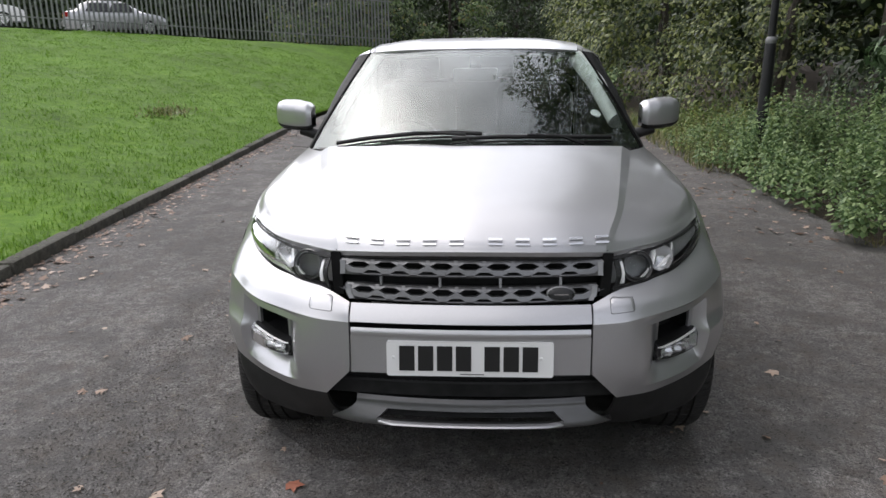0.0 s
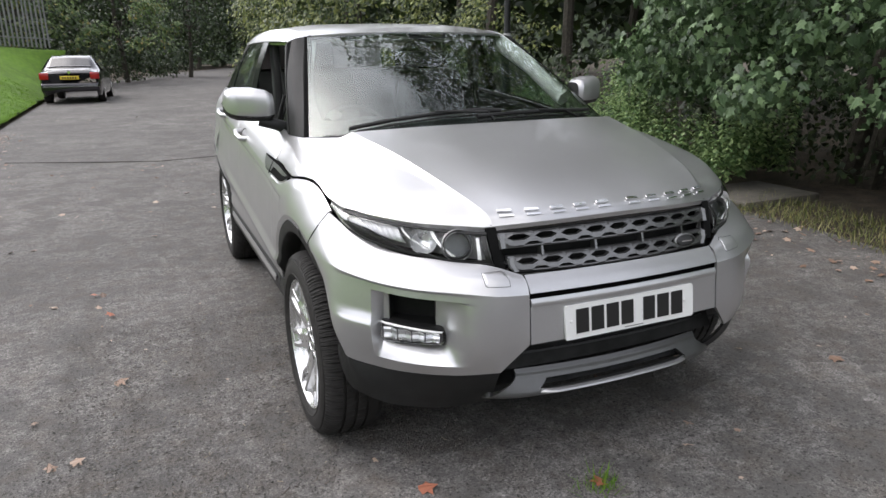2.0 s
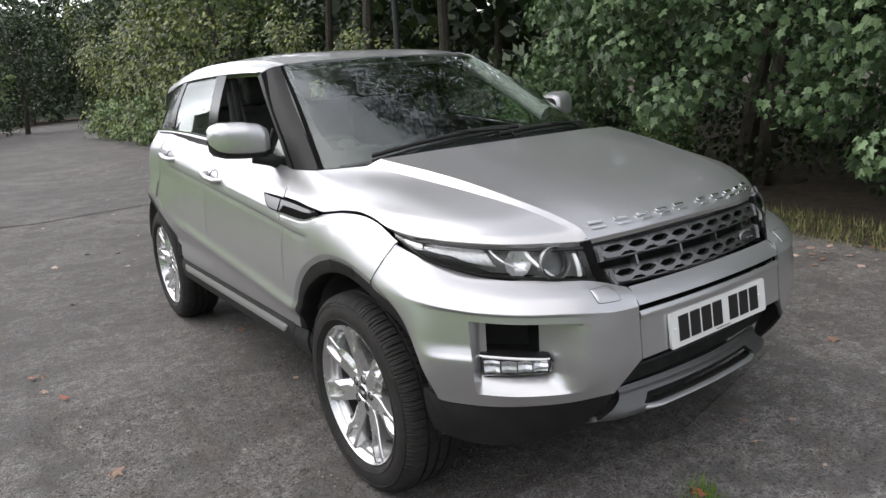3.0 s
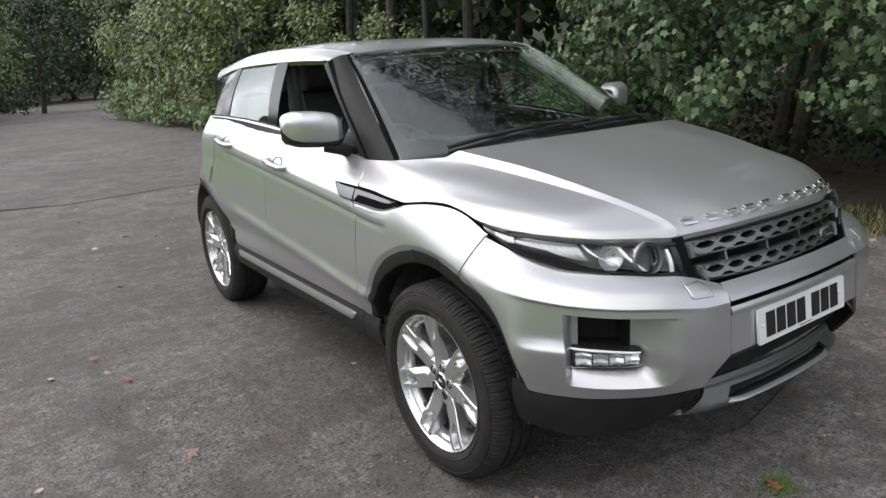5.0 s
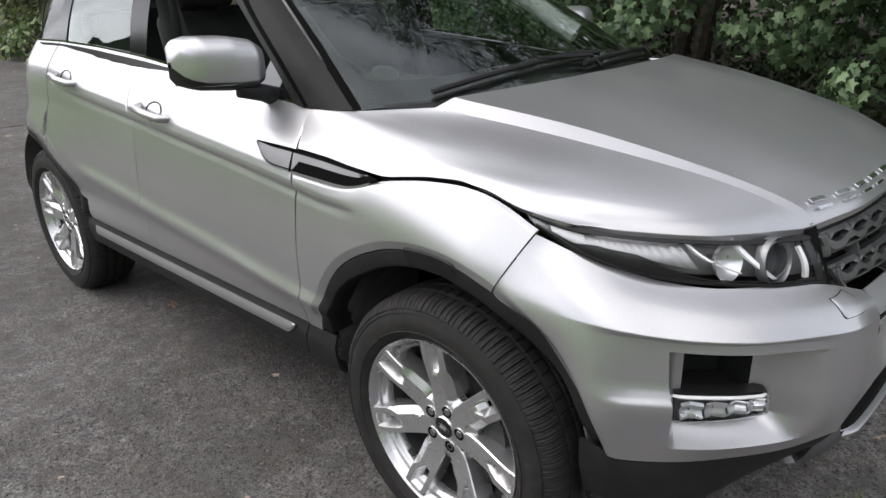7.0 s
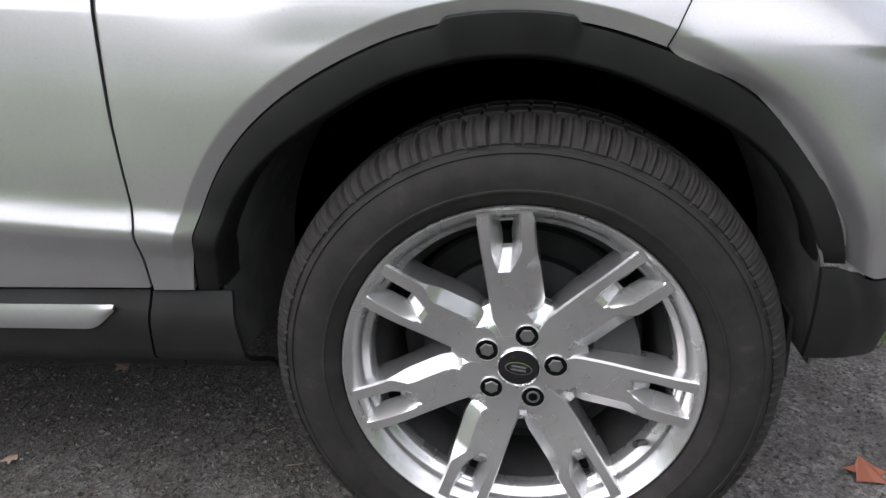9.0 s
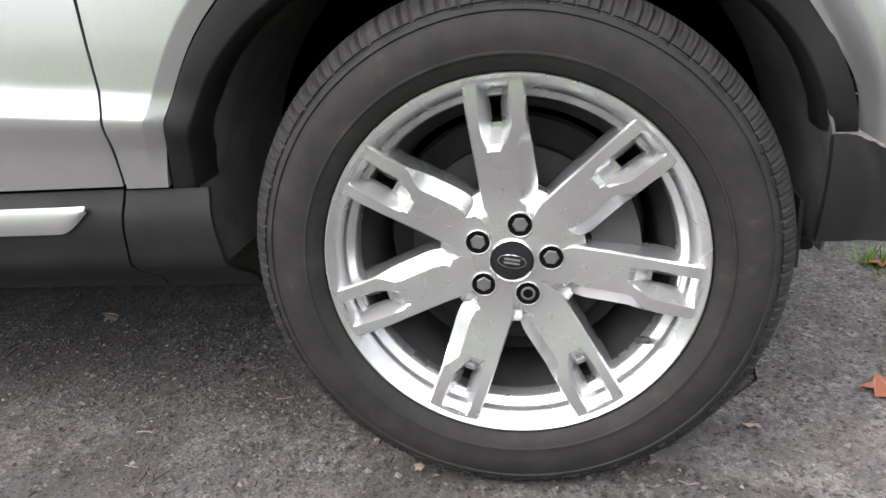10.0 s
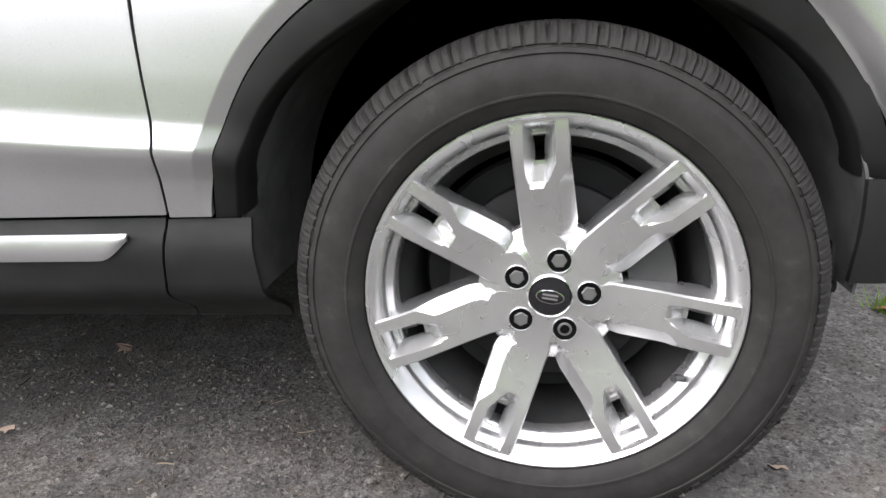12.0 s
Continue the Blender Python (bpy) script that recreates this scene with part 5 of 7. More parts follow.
def grille():
    """Dark grille opening with two perforated grey bars."""
    def back(u, v):
        x = -0.455 + 0.91 * u
        z = 0.945 - 0.16 * v
        return (x, -0.60 - 0.045 * (1 - (x / 0.455) ** 2) - 0.03 * v, z)
    g = part("grille", sheet(back, knots((0, 1, 20)), knots((0, 1, 6)), 0.006), LINER, CAR, "black grille with two grey perforated bars")
    def place(x, z, d):
        """On the grille's curved face, d metres proud."""
        c = 1 - (x / 0.45) ** 2
        return Vector((x, -0.664 - 0.062 * c - (0.94 - z) * 0.33 - d, z + 0.012 * c * smooth(0.8, 0.94, z)))
    for bar, (z0, z1, xw) in enumerate(((0.917, 0.872, 0.425), (0.846, 0.800, 0.405))):
        h = (z0 - z1)
        n = 9
        pitch = 2 * (xw - 0.022) / n
        xs = [-(xw - 0.022) + pitch * k for k in range(n + 1)]
        zu, zc, zl, zt, zb = z1 + 0.88 * h, z1 + 0.68 * h, z1 + 0.48 * h, z1 + 0.36 * h, z1 + 0.16 * h
        holes = [[(a + 0.07 * pitch, zc), (a + 0.30 * pitch, zl), (a + 0.70 * pitch, zl), (a + 0.93 * pitch, zc), (a + 0.70 * pitch, zu), (a + 0.30 * pitch, zu)] for a in xs[:-1]]
        holes += [[(a - 0.36 * pitch, zb), (a + 0.36 * pitch, zb), (a + 0.15 * pitch, zt), (a - 0.15 * pitch, zt)] for a in xs[1:-1]]
        edge = [(-xw + 0.006, z1 + 0.25 * h), (-xw + 0.014 * (1 + bar), z1)] + [(a, z1) for a in xs[1:-1]] + [(xw - 0.014 * (1 + bar), z1), (xw - 0.006, z1 + 0.25 * h), (xw, z0 - 0.004), (xw - 0.004, z0)] + [(a, z0) for a in xs[-2:0:-1]] + [(-xw + 0.004, z0), (-xw, z0 - 0.004)]
        def onbar(x, z):
            t = (z0 - z) / h
            return place(x, z, 0.010 - 0.010 * smooth(0.12, 0, t) + 0.004 * t - 0.006 * smooth(0.9, 1, t))
        part("grille_bar", pierced(edge, holes, onbar, 0.014), TITAN, g, "titanium-grey bar with lozenge holes", 20)
        for s in (-1, 1):
            part("grille_bar_end", sheet(lambda u, v: place(s * (xw - 0.004 - 0.016 * u - 0.012 * bar * smooth(0.4, 1, v)), z0 - 0.002 - (h - 0.004) * v, 0.017 - 0.005 * u), [0, 0.3, 1], knots((0, 1, 6)), 0.012), STEEL, g)
    for x in (-0.285, -0.095, 0.095, 0.285):
        part("grille_rib", prism([(x - 0.004, 0.873), (x + 0.004, 0.873), (x + 0.004, 0.845), (x - 0.004, 0.845)], 0.03, lambda a, b, d: place(a, b, 0.008 - d)), TITAN, g)
    # frame, bottom rounded corners
    def frame_low(u, v):
        x = -0.43 + 0.86 * u
        z = 0.802 - 0.014 * v + 0.03 * smooth(0.36, 0.43, abs(x)) * (1 - v * 0.3)
        p = place(x, z, 0.006 - 0.02 * v)
        return p
    part("grille_frame", sheet(frame_low, knots((0, 1, 36)), [0, 0.5, 1], 0.012), GLOSS, g)
    top = lambda u, v: place(-0.44 + 0.88 * u, 0.945 - 0.026 * v, 0.004 - 0.01 * v)
    part("grille_lip", sheet(top, knots((0, 1, 24)), [0, 1], 0.012), GLOSS, g)
    for s in (-1, 1):
        sd = lambda u, v: place(s * (0.424 + 0.034 * u - 0.014 * v), 0.938 - 0.128 * v, 0.004 + 0.004 * u)
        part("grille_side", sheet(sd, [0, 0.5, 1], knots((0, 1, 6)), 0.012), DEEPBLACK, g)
    # oval badge without lettering
    c = place(0.285, 0.828, 0.02)
    for nm, ra, rz, d, m in (("badge_rim", 0.045, 0.023, 0.0, STEEL), ("badge", 0.041, 0.0195, -0.004, INK)):
        bm = bmesh.new()
        rings = []
        for r, dd in ((1.0, 0.008), (1.0, 0.0), (0.92, -0.003), (0.5, -0.005), (0.02, -0.0055)):
            rings.append([bm.verts.new((c.x + ra * r * math.cos(a) , c.y + 0.003 + d + dd + 0.30 * rz * r * math.sin(a), c.z + rz * r * math.sin(a))) for a in [2 * math.pi * k / 36 for k in range(36)]])
        for p, q in zip(rings, rings[1:]):
            for k in range(36):
                bm.faces.new((p[k], p[(k + 1) % 36], q[(k + 1) % 36], q[k]))
        bmesh.ops.recalc_face_normals(bm, faces=bm.faces)
        part(nm, bm, m, g, "plain dark oval emblem" if nm == "badge" else "")
    part("badge_stroke", block(c.x - 0.022, c.x + 0.022, c.y - 0.0075, c.y - 0.004, c.z - 0.002, c.z + 0.002), CHROME, g)
    return g


def bonnet_marks():
    """Ten pairs of thin chrome bars where the maker's letters stand on the bonnet's nose."""
    for x0 in [-0.408 + 0.0855 * i for i in range(5)] + [0.057 + 0.0855 * i for i in range(5)]:
        for q0, q1 in ((0.145, 0.172), (0.218, 0.245)):
            def fn(u, v):
                x = x0 + 0.044 * u
                f = abs(x) / 0.26 / 6 if abs(x) < 0.26 else 1 / 6 + (abs(x) - 0.26) / (0.445 - 0.26) / 6
                p = bonnet_surface(q0 + (q1 - q0) * v, min(f, 1 / 3))
                return (x, p[1] - 0.0045, p[2] + 0.006)
            part("bonnet_mark", sheet(fn, knots((0, 1, 4)), [0, 1], 0.004), CHROME, CAR, "plain chrome bar on the bonnet's nose")


def headlamp(s):
    """Clear cover over a dark housing with projector, ring light and indicator."""
    TOP = [(0.822, -0.20, 0.983), (0.80, -0.335, 0.962), (0.745, -0.435, 0.951), (0.64, -0.556, 0.94), (0.55, -0.622, 0.932), (0.455, -0.672, 0.926)]
    LOW = [(0.834, -0.24, 0.952), (0.818, -0.36, 0.905), (0.735, -0.50, 0.866), (0.60, -0.632, 0.843), (0.53, -0.682, 0.833), (0.452, -0.722, 0.825)]
    cover = net(TOP, [tuple((np.array(a) + np.array(b)) / 2 + np.array((0.012, -0.012, 0))) for a, b in zip(TOP, LOW)], LOW)
    h = part("headlamp", sheet(lambda u, v: np.array(cover(u, v)) + np.array((-0.03, 0.055, 0)) * (smooth(0, 0.2, u) * 0.9 + 0.1), knots((0, 1, 30)), knots((0, 1, 10)), 0.004, side=s), HOUSING, CAR, "grey-lined headlamp with projector lens")
    part("headlamp_cover", sheet(cover, knots((0, 1, 40)), knots((0, 1, 10)), 0.003, side=s), LAMP, h, "clear polycarbonate cover").visible_shadow = False
    # dark mask along the lower edge, deepest below the indicator
    def mask(u, v):
        deep = 0.09 + 0.50 * smooth(0.05, 0.24, u) * smooth(0.50, 0.34, u) + 0.05 * smooth(0.75, 1, u)
        return np.array(cover(u, 1 - deep + deep * v)) + np.array((-0.003, 0.005, 0))
    part("headlamp_mask", sheet(mask, knots((0, 1, 48)), knots((0, 1, 4)), 0.004, side=s), BLACK, h)
    part("headlamp_end", sheet(lambda u, v: np.array(cover(0.962 + 0.038 * u, v)) + np.array((0, 0.004, 0)), knots((0, 1, 3)), knots((0, 1, 8)), 0.004, side=s), BLACK, h)
    part("headlamp_rim", sheet(lambda u, v: np.array(cover(u, (0.095 + 0.16 * smooth(0.30, 0.04, u)) * v - 0.02)) + np.array((0.001, -0.001, 0)), knots((0, 1, 36)), knots((0, 1, 2)), 0.004, side=s), BLACK, h)
    part("headlamp_edge", sheet(lambda u, v: np.array(cover(u, 1.0 - (0.07 + 0.20 * smooth(0.28, 0.04, u)) * v)) + np.array((0.001, -0.001, 0)), knots((0, 1, 36)), knots((0, 1, 2)), 0.004, side=s), BLACK, h)
    def facing(u, v, push):
        c = np.array(cover(u, v))
        du, dv = np.array(cover(u + 0.02, v)) - np.array(cover(u - 0.02, v)), np.array(cover(u, v + 0.05)) - np.array(cover(u, v - 0.05))
        nrm = np.cross(du, dv)
        nrm /= np.linalg.norm(nrm)
        if nrm[1] > 0:
            nrm = -nrm
        n = Vector(nrm * 0.35 + np.array((0.1, -0.9, 0.05))).normalized()
        return Vector(c) - n * push, n
    def turned(name, u, v, push, prof, seg, m, label="", arc=None):
        c, n = facing(u, v, push)
        bm = lathe(prof, seg)
        if arc:
            kill = [w for w in bm.verts if not arc[0] <= math.degrees(math.atan2(w.co.z, w.co.y)) % 360 <= arc[1]]
            bmesh.ops.delete(bm, geom=kill, context="VERTS")
        q = Vector((-1, 0, 0)).rotation_difference(n).to_matrix().to_4x4()
        for w in bm.verts:
            w.co = c + (q @ w.co.to_4d()).to_3d()
            if s < 0:
                w.co.x = -w.co.x
        bmesh.ops.recalc_face_normals(bm, faces=bm.faces)
        return part(name, bm, m, h, label)
    turned("projector_ring", 0.815, 0.43, 0.020, [(0.0520, 0.02), (0.0520, 0.0), (0.0505, -0.003), (0.0480, 0.000), (0.0465, 0.010)], 44, STEEL, "satin projector surround")
    turned("projector_shroud", 0.815, 0.43, 0.020, [(0.0470, 0.008), (0.0440, 0.003), (0.0405, 0.002), (0.0385, 0.006), (0.0370, 0.03), (0.002, 0.03)], 40, VENT)
    turned("projector_lens", 0.815, 0.43, 0.020, [(0.037, 0.02), (0.0365, 0.004), (0.030, -0.005), (0.018, -0.011), (0.001, -0.014)], 36, LAMP, "round glass projector lens")
    turned("lamp_bowl", 0.595, 0.42, 0.02, [(0.044, 0.0), (0.038, 0.012), (0.024, 0.026), (0.002, 0.032)], 32, ALLOY, "chrome main-beam bowl")
    # white light guides: a fine one round the bowl, broad ones either side of the projector
    for u0, bend, wide, b0, b1 in ((0.512, 0.07, 0.010, 0.10, 0.72), (0.655, 0.060, 0.026, 0.04, 0.84), (0.938, -0.030, 0.022, 0.20, 0.86)):
        def fn(u, v, u0=u0, bend=bend, wide=wide, b0=b0, b1=b1):
            a = u0 + bend * v ** 2.2 + wide * (0.75 + 0.5 * v) * (u - 0.5)
            return np.array(cover(a, b0 + (b1 - b0) * v)) + np.array((-0.006, 0.010, 0))
        part("light_guide", sheet(fn, [0, 0.5, 1], knots((0, 1, 14)), 0.008, side=s), WHITE, h, "white curved light guide")
    # pale tip of the lamp ahead of the indicator
    part("lamp_tip", sheet(lambda u, v: np.array(cover(0.075 + 0.12 * u, 0.16 + 0.46 * v)) + np.array((-0.005, 0.007, 0)), knots((0, 1, 6)), knots((0, 1, 4)), 0.004, side=s), INDICATOR, h)
    def ind(u, v):
        a, b = 0.19 + 0.30 * u, 0.14 + (0.38 + 0.16 * smooth(0.5, 1, u)) * v
        p = np.array(cover(a, b)) + np.array((-0.012, 0.016, 0))
        return p + np.array((0.5, -0.7, 0)) * 0.0012 * math.sin(u * 75) * math.sin(v * 3)
    part("indicator", sheet(ind, knots((0, 1, 48)), knots((0, 1, 5)), 0.004, side=s), INDICATOR, h, "clear ribbed indicator section")
    return h


def lower_front():
    """Lower intake, black chin and the grey skid plate."""
    def intake(u, v):
        x = -0.42 + 0.84 * u
        return (x * (1 + 0.16 * v), -0.745 + 0.03 * (x / 0.4) ** 2, 0.60 - 0.14 * v)
    it = part("lower_intake", sheet(intake, knots((0, 1, 20)), knots((0, 1, 5)), 0.006), LINER, CAR, "black lower intake with slats")
    for z in (0.565, 0.54, 0.515):
        part("intake_slat", sheet(lambda u, v: (-0.42 + 0.84 * u, -0.765 + 0.03 * (2 * u - 1) ** 2 + 0.012 * v, z - 0.006 * v), knots((0, 1, 14)), [0, 1], 0.008), BLACK, it)
    for s in (-1, 1):
        def chin(u, v):
            top = [(0.886, -0.400, 0.516), (0.884, -0.425, 0.515)] + [tuple(bumper_foot(k) + np.array((0.0, 0.004, -0.004))) for k in (0.05, 0.2, 0.4, 0.6, 5 / 6)]
            low = [(0.860, -0.402, 0.368), (0.857, -0.432, 0.366), (0.845, -0.468, 0.362), (0.775, -0.535, 0.335), (0.66, -0.585, 0.312), (0.54, -0.625, 0.308), (0.43, -0.665, 0.33)]
            a, low = catmull(top, u), catmull(low, u)
            p = a + (low - a) * v
            out = 0.022 * math.sin(v * math.pi) * (1 - 0.4 * v)
            return p + np.array((0.5, -0.6 * smooth(0, 0.15, u), 0)) * out
        part("bumper_chin", sheet(chin, knots((0, 1, 30)), knots((0, 1, 10)), 0.01, side=s), CLAD, CAR, "black plastic lower bumper")
        part("air_deflector", sheet(lambda u, v: (0.70 + 0.135 * u, -0.402 + 0.01 * u, 0.42 - 0.10 * v), knots((0, 1, 4)), [0, 1], 0.006, side=s), LINER, CAR)
    part("undertray", block(-0.6, 0.6, -0.5, 0.3, 0.25, 0.28, 0.01), LINER, CAR)
    def skid(u, v):
        x = 2 * u - 1
        w = 0.380 + 0.098 * smooth(0.15, 0.9, v)
        z = 0.460 - 0.112 * v
        y = -0.768 + 0.036 * x * x - 0.010 * smooth(0, 0.12, v) - 0.024 * smooth(0.1, 0.7, v) + 0.05 * smooth(0.74, 1, v) + 0.045 * x ** 8 * smooth(0.3, 0.95, v)
        return (w * x, y, z)
    hole = lambda u, v: 0.15 < u < 0.85 and 0.32 < v < 0.60
    us = knots((0, 0.15, 6), (0.15, 0.85, 24), (0.85, 1, 6))
    vs = knots((0, 0.32, 8), (0.32, 0.60, 3), (0.60, 1, 10))
    sk = part("skid_plate", sheet(skid, us, vs, 0.018, hole), SKID, CAR, "dull silver skid plate with slot", 40)
    part("skid_slot", sheet(lambda u, v: np.array(skid(0.13 + 0.74 * u, 0.28 + 0.36 * v)) + np.array((0, 0.045, 0)), knots((0, 1, 8)), [0, 1], 0.004), LINER, sk)
    part("skid_bar", sheet(lambda u, v: np.array(skid(0.13 + 0.74 * u, 0.595 + 0.15 * v)) + np.array((0, 0.016 - (0.022 + 0.012 * math.sin(v * math.pi)) * min(1, 9 * min(u, 1 - u) + 0.05), 0)), knots((0, 1, 24)), knots((0, 1, 6)), 0.012), PAINT, sk, "bright rounded edge bar")



for side in (-1, 1):
    front_wing(side)
    door(side, "front_door", door_front, door_mid, 0.492, belt)
    door(side, "rear_door", door_mid, door_rear, 0.492, belt)
    quarter(side)
    flare(side, 0.0, True)
    flare(side, 2.66, False)
    sill(side)
    bumper(side)
    headlamp(side)
    def joint(u, v):
        y, z = -0.2507 + 0.0690 * v, 0.944 - 0.134 * v
        lip = 0.011 * max(0.0, 1 - (math.hypot(y - 0.018, z - 0.40) - 0.4555) / 0.022)
        return (width(y, z) - lip + 0.0012, y - 0.0008 + 0.0016 * u, z)
    part("wing_joint", sheet(joint, [0, 1], knots((0.35, 0.99, 12)), 0.002, side=side), SEAM, CAR)
    # dark body behind the joints
    def core(u, v):
        y = -0.10 + 3.3 * u
        z = 0.50 + (min(1.08, hoodline(y) - 0.03 if y < 0.56 else 1.08) - 0.50) * v
        return (width(y, z) - 0.03, y, z)
    def near_wheel(u, v):
        y, z = core(u, v)[1:]
        return min(math.hypot(y - 0.018, z - 0.40), math.hypot(y - 2.678, z - 0.40)) < 0.485
    part("inner_shell", sheet(core, knots((0, 1, 150)), knots((0, 1, 30)), 0.004, near_wheel, side=side), SEAM, CAR)
bonnet()
bumper_middle()
grille()
bonnet_marks()
lower_front()
# ---- the car: glasshouse, mirrors, vents, handles, cabin ----
def screen_surface(u, v):
    """u from the left edge (-1) to the right (1), v from the bonnet up to the roof."""
    low = np.array((0.768 * u, 0.10 + 0.305 * abs(u) ** 2.6, 1.172 - 0.045 * u * u))
    top = np.array((0.578 * u, 1.005 + 0.105 * u * u, 1.568 - 0.016 * u * u))
    p = low + (top - low) * v
    bow = 0.014 * math.sin(v * math.pi)
    return p + np.array((0, -bow * 0.4, bow))


def windscreen():
    g = part("windscreen", sheet(lambda u, v: screen_surface(u, 0.0 + v), knots((-1, 1, 36)), knots((0, 1, 18)), 0.005), GLASS, CAR, "windscreen mirroring sky and branches")
    g.visible_shadow = False
    inn = np.array((0, 0.005, -0.009))
    def border(fn, us, vs):
        part("screen_border", sheet(lambda u, v: np.array(fn(u, v)) + inn, us, vs, 0.002), PILLAR, g, "black printed border of the glass")
    border(lambda u, v: screen_surface(u, 0.97 + 0.03 * v), knots((-1, 1, 24)), [0, 1])
    border(lambda u, v: screen_surface(u, 0.12 * v + 0.03 * abs(u) ** 8 * v), knots((-1, 1, 36)), [0, 0.5, 1])
    for s in (-1, 1):
        border(lambda u, v: screen_surface(s * (1 - ((0.05 if s < 0 else 0.03) + 0.04 * smooth(0.35, 0.05, v)) * u), v), [0, 0.5, 1], knots((0, 1, 14)))
        part("screen_seal", sheet(lambda u, v: np.array(screen_surface(s * (0.988 + 0.022 * u), v)) + np.array((0, 0.001, 0.0015)), [0, 1], knots((0, 1, 16)), 0.006), SEAM, g)
    # sensor housing, round stickers, wipers
    part("sensor_housing", sheet(lambda u, v: np.array(screen_surface(0.05 * (2 * u - 1), 0.86 + 0.12 * v)) + np.array((0, 0.02, -0.03)), knots((0, 1, 4)), knots((0, 1, 4)), 0.02), BLACK, g, "dark sensor housing")
    for (u, v, r, m, lab) in ((-0.86, 0.17, 0.036, BLACK, "grey round sticker"), (0.80, 0.30, 0.03, LINING, "pale round tax sticker")):
        c = Vector(screen_surface(u, v))
        du = (Vector(screen_surface(u + 0.02, v)) - c).normalized()
        dv = (Vector(screen_surface(u, v + 0.02)) - c).normalized()
        n = du.cross(dv).normalized()
        bm = bmesh.new()
        vs = [bm.verts.new(c - n * 0.008 * (1 if n.z > 0 else -1) + du * r * math.cos(a) + dv * r * math.sin(a)) for a in [2 * math.pi * k / 28 for k in range(28)]]
        bm.faces.new(vs)
        part("screen_sticker", bm, m, g, lab)
    def on(u, v, up):
        return Vector(screen_surface(u, v)) + Vector((0, -0.35, 0.93)) * up
    for pts in ([(-0.80, 0.012), (-0.6, 0.05), (-0.35, 0.075), (-0.1, 0.08), (0.05, 0.068)], [(-0.12, 0.03), (0.15, 0.045), (0.4, 0.05), (0.62, 0.052), (0.8, 0.055)]):
        part("wiper", joined(tube([on(u, v + 0.0, 0.022) for u, v in pts], 0.009, 8), tube([on(u, v - 0.012, 0.008) for u, v in pts], 0.005, 6)), BLACK, CAR, "black flat-blade wiper at rest")
    part("wiper_arm", tube([on(-0.02, 0.015, 0.01), on(-0.05, 0.05, 0.03), on(-0.35, 0.078, 0.03)], 0.008, 6, 0.7), BLACK, CAR)
    part("wiper_arm", tube([on(0.62, 0.015, 0.01), on(0.5, 0.04, 0.03), on(0.3, 0.05, 0.03)], 0.008, 6, 0.7), BLACK, CAR)
    part("cowl", sheet(lambda u, v: np.array(screen_surface(u, -0.02 + 0.06 * v)) + np.array((0, -0.06 + 0.05 * v, -0.012 - 0.01 * (1 - v))), knots((-0.93, 0.93, 24)), [0, 1], 0.006), BLACK, CAR, "black cowl panel")


R0 = [(0, 1.0, 1.572), (0, 1.25, 1.612), (0, 1.75, 1.638), (0, 2.4, 1.625), (0, 3.2, 1.545)]
R1 = [(0.35, 1.035, 1.568), (0.36, 1.27, 1.605), (0.37, 1.75, 1.631), (0.37, 2.4, 1.618), (0.36, 3.19, 1.54)]
R2 = [(0.548, 1.098, 1.557), (0.57, 1.3, 1.584), (0.58, 1.75, 1.606), (0.575, 2.4, 1.597), (0.54, 3.12, 1.525)]
R2B = [(0.582, 1.113, 1.552), (0.60, 1.3, 1.575), (0.612, 1.75, 1.594), (0.605, 2.4, 1.586), (0.565, 3.10, 1.515)]
R3 = [(0.640, 1.135, 1.540), (0.655, 1.32, 1.552), (0.66, 1.75, 1.562), (0.652, 2.4, 1.552), (0.60, 3.05, 1.49)]
R4 = [(0.668, 1.15, 1.526), (0.676, 1.33, 1.534), (0.68, 1.75, 1.538), (0.672, 2.4, 1.524), (0.615, 3.02, 1.47)]


def roof():
    top = net(R0, R1, R2)
    def fn(u, v):
        p = top(u, abs(v))
        return (p[0] * (1 if v >= 0 else -1), p[1], p[2])
    part("roof", sheet(fn, knots((0, 1, 30)), knots((-1, 1, 28)), 0.01), PAINT, CAR, "silver roof panel")
    for s in (-1, 1):
        part("roof_joint", sheet(lambda u, v: np.array(net(R2, R2B)(u, v)) + np.array((0, 0, -0.006)), knots((0, 1, 20)), [0, 1], 0.004, side=s), SEAM, CAR)
        part("roof_strip", sheet(net([tuple(np.array(p) * (1, 1, 1) + np.array((0.006, 0, 0))) for p in R2], [tuple(np.array(p) - np.array((0.006, 0, 0))) for p in R2B]), knots((0.015, 1, 20)), [0, 1], 0.006, side=s), PAINT, CAR)
        part("roof_rail", sheet(net(R2B, R3, R4), knots((0, 1, 30)), knots((0, 1, 8)), 0.01, side=s), PAINT, CAR, "silver side of the roof")
    part("tailgate", sheet(lambda u, v: catmull([(0, 3.2, 1.545), (0, 3.38, 1.22), (0, 3.46, 1.0), (0, 3.44, 0.55)], v) + np.array(((2 * u - 1) * (0.50 + 0.10 * smooth(0, 0.45, v)), -0.12 * (2 * u - 1) ** 2, 0)), knots((0, 1, 16)), knots((0, 1, 16)), 0.01), PAINT, CAR)


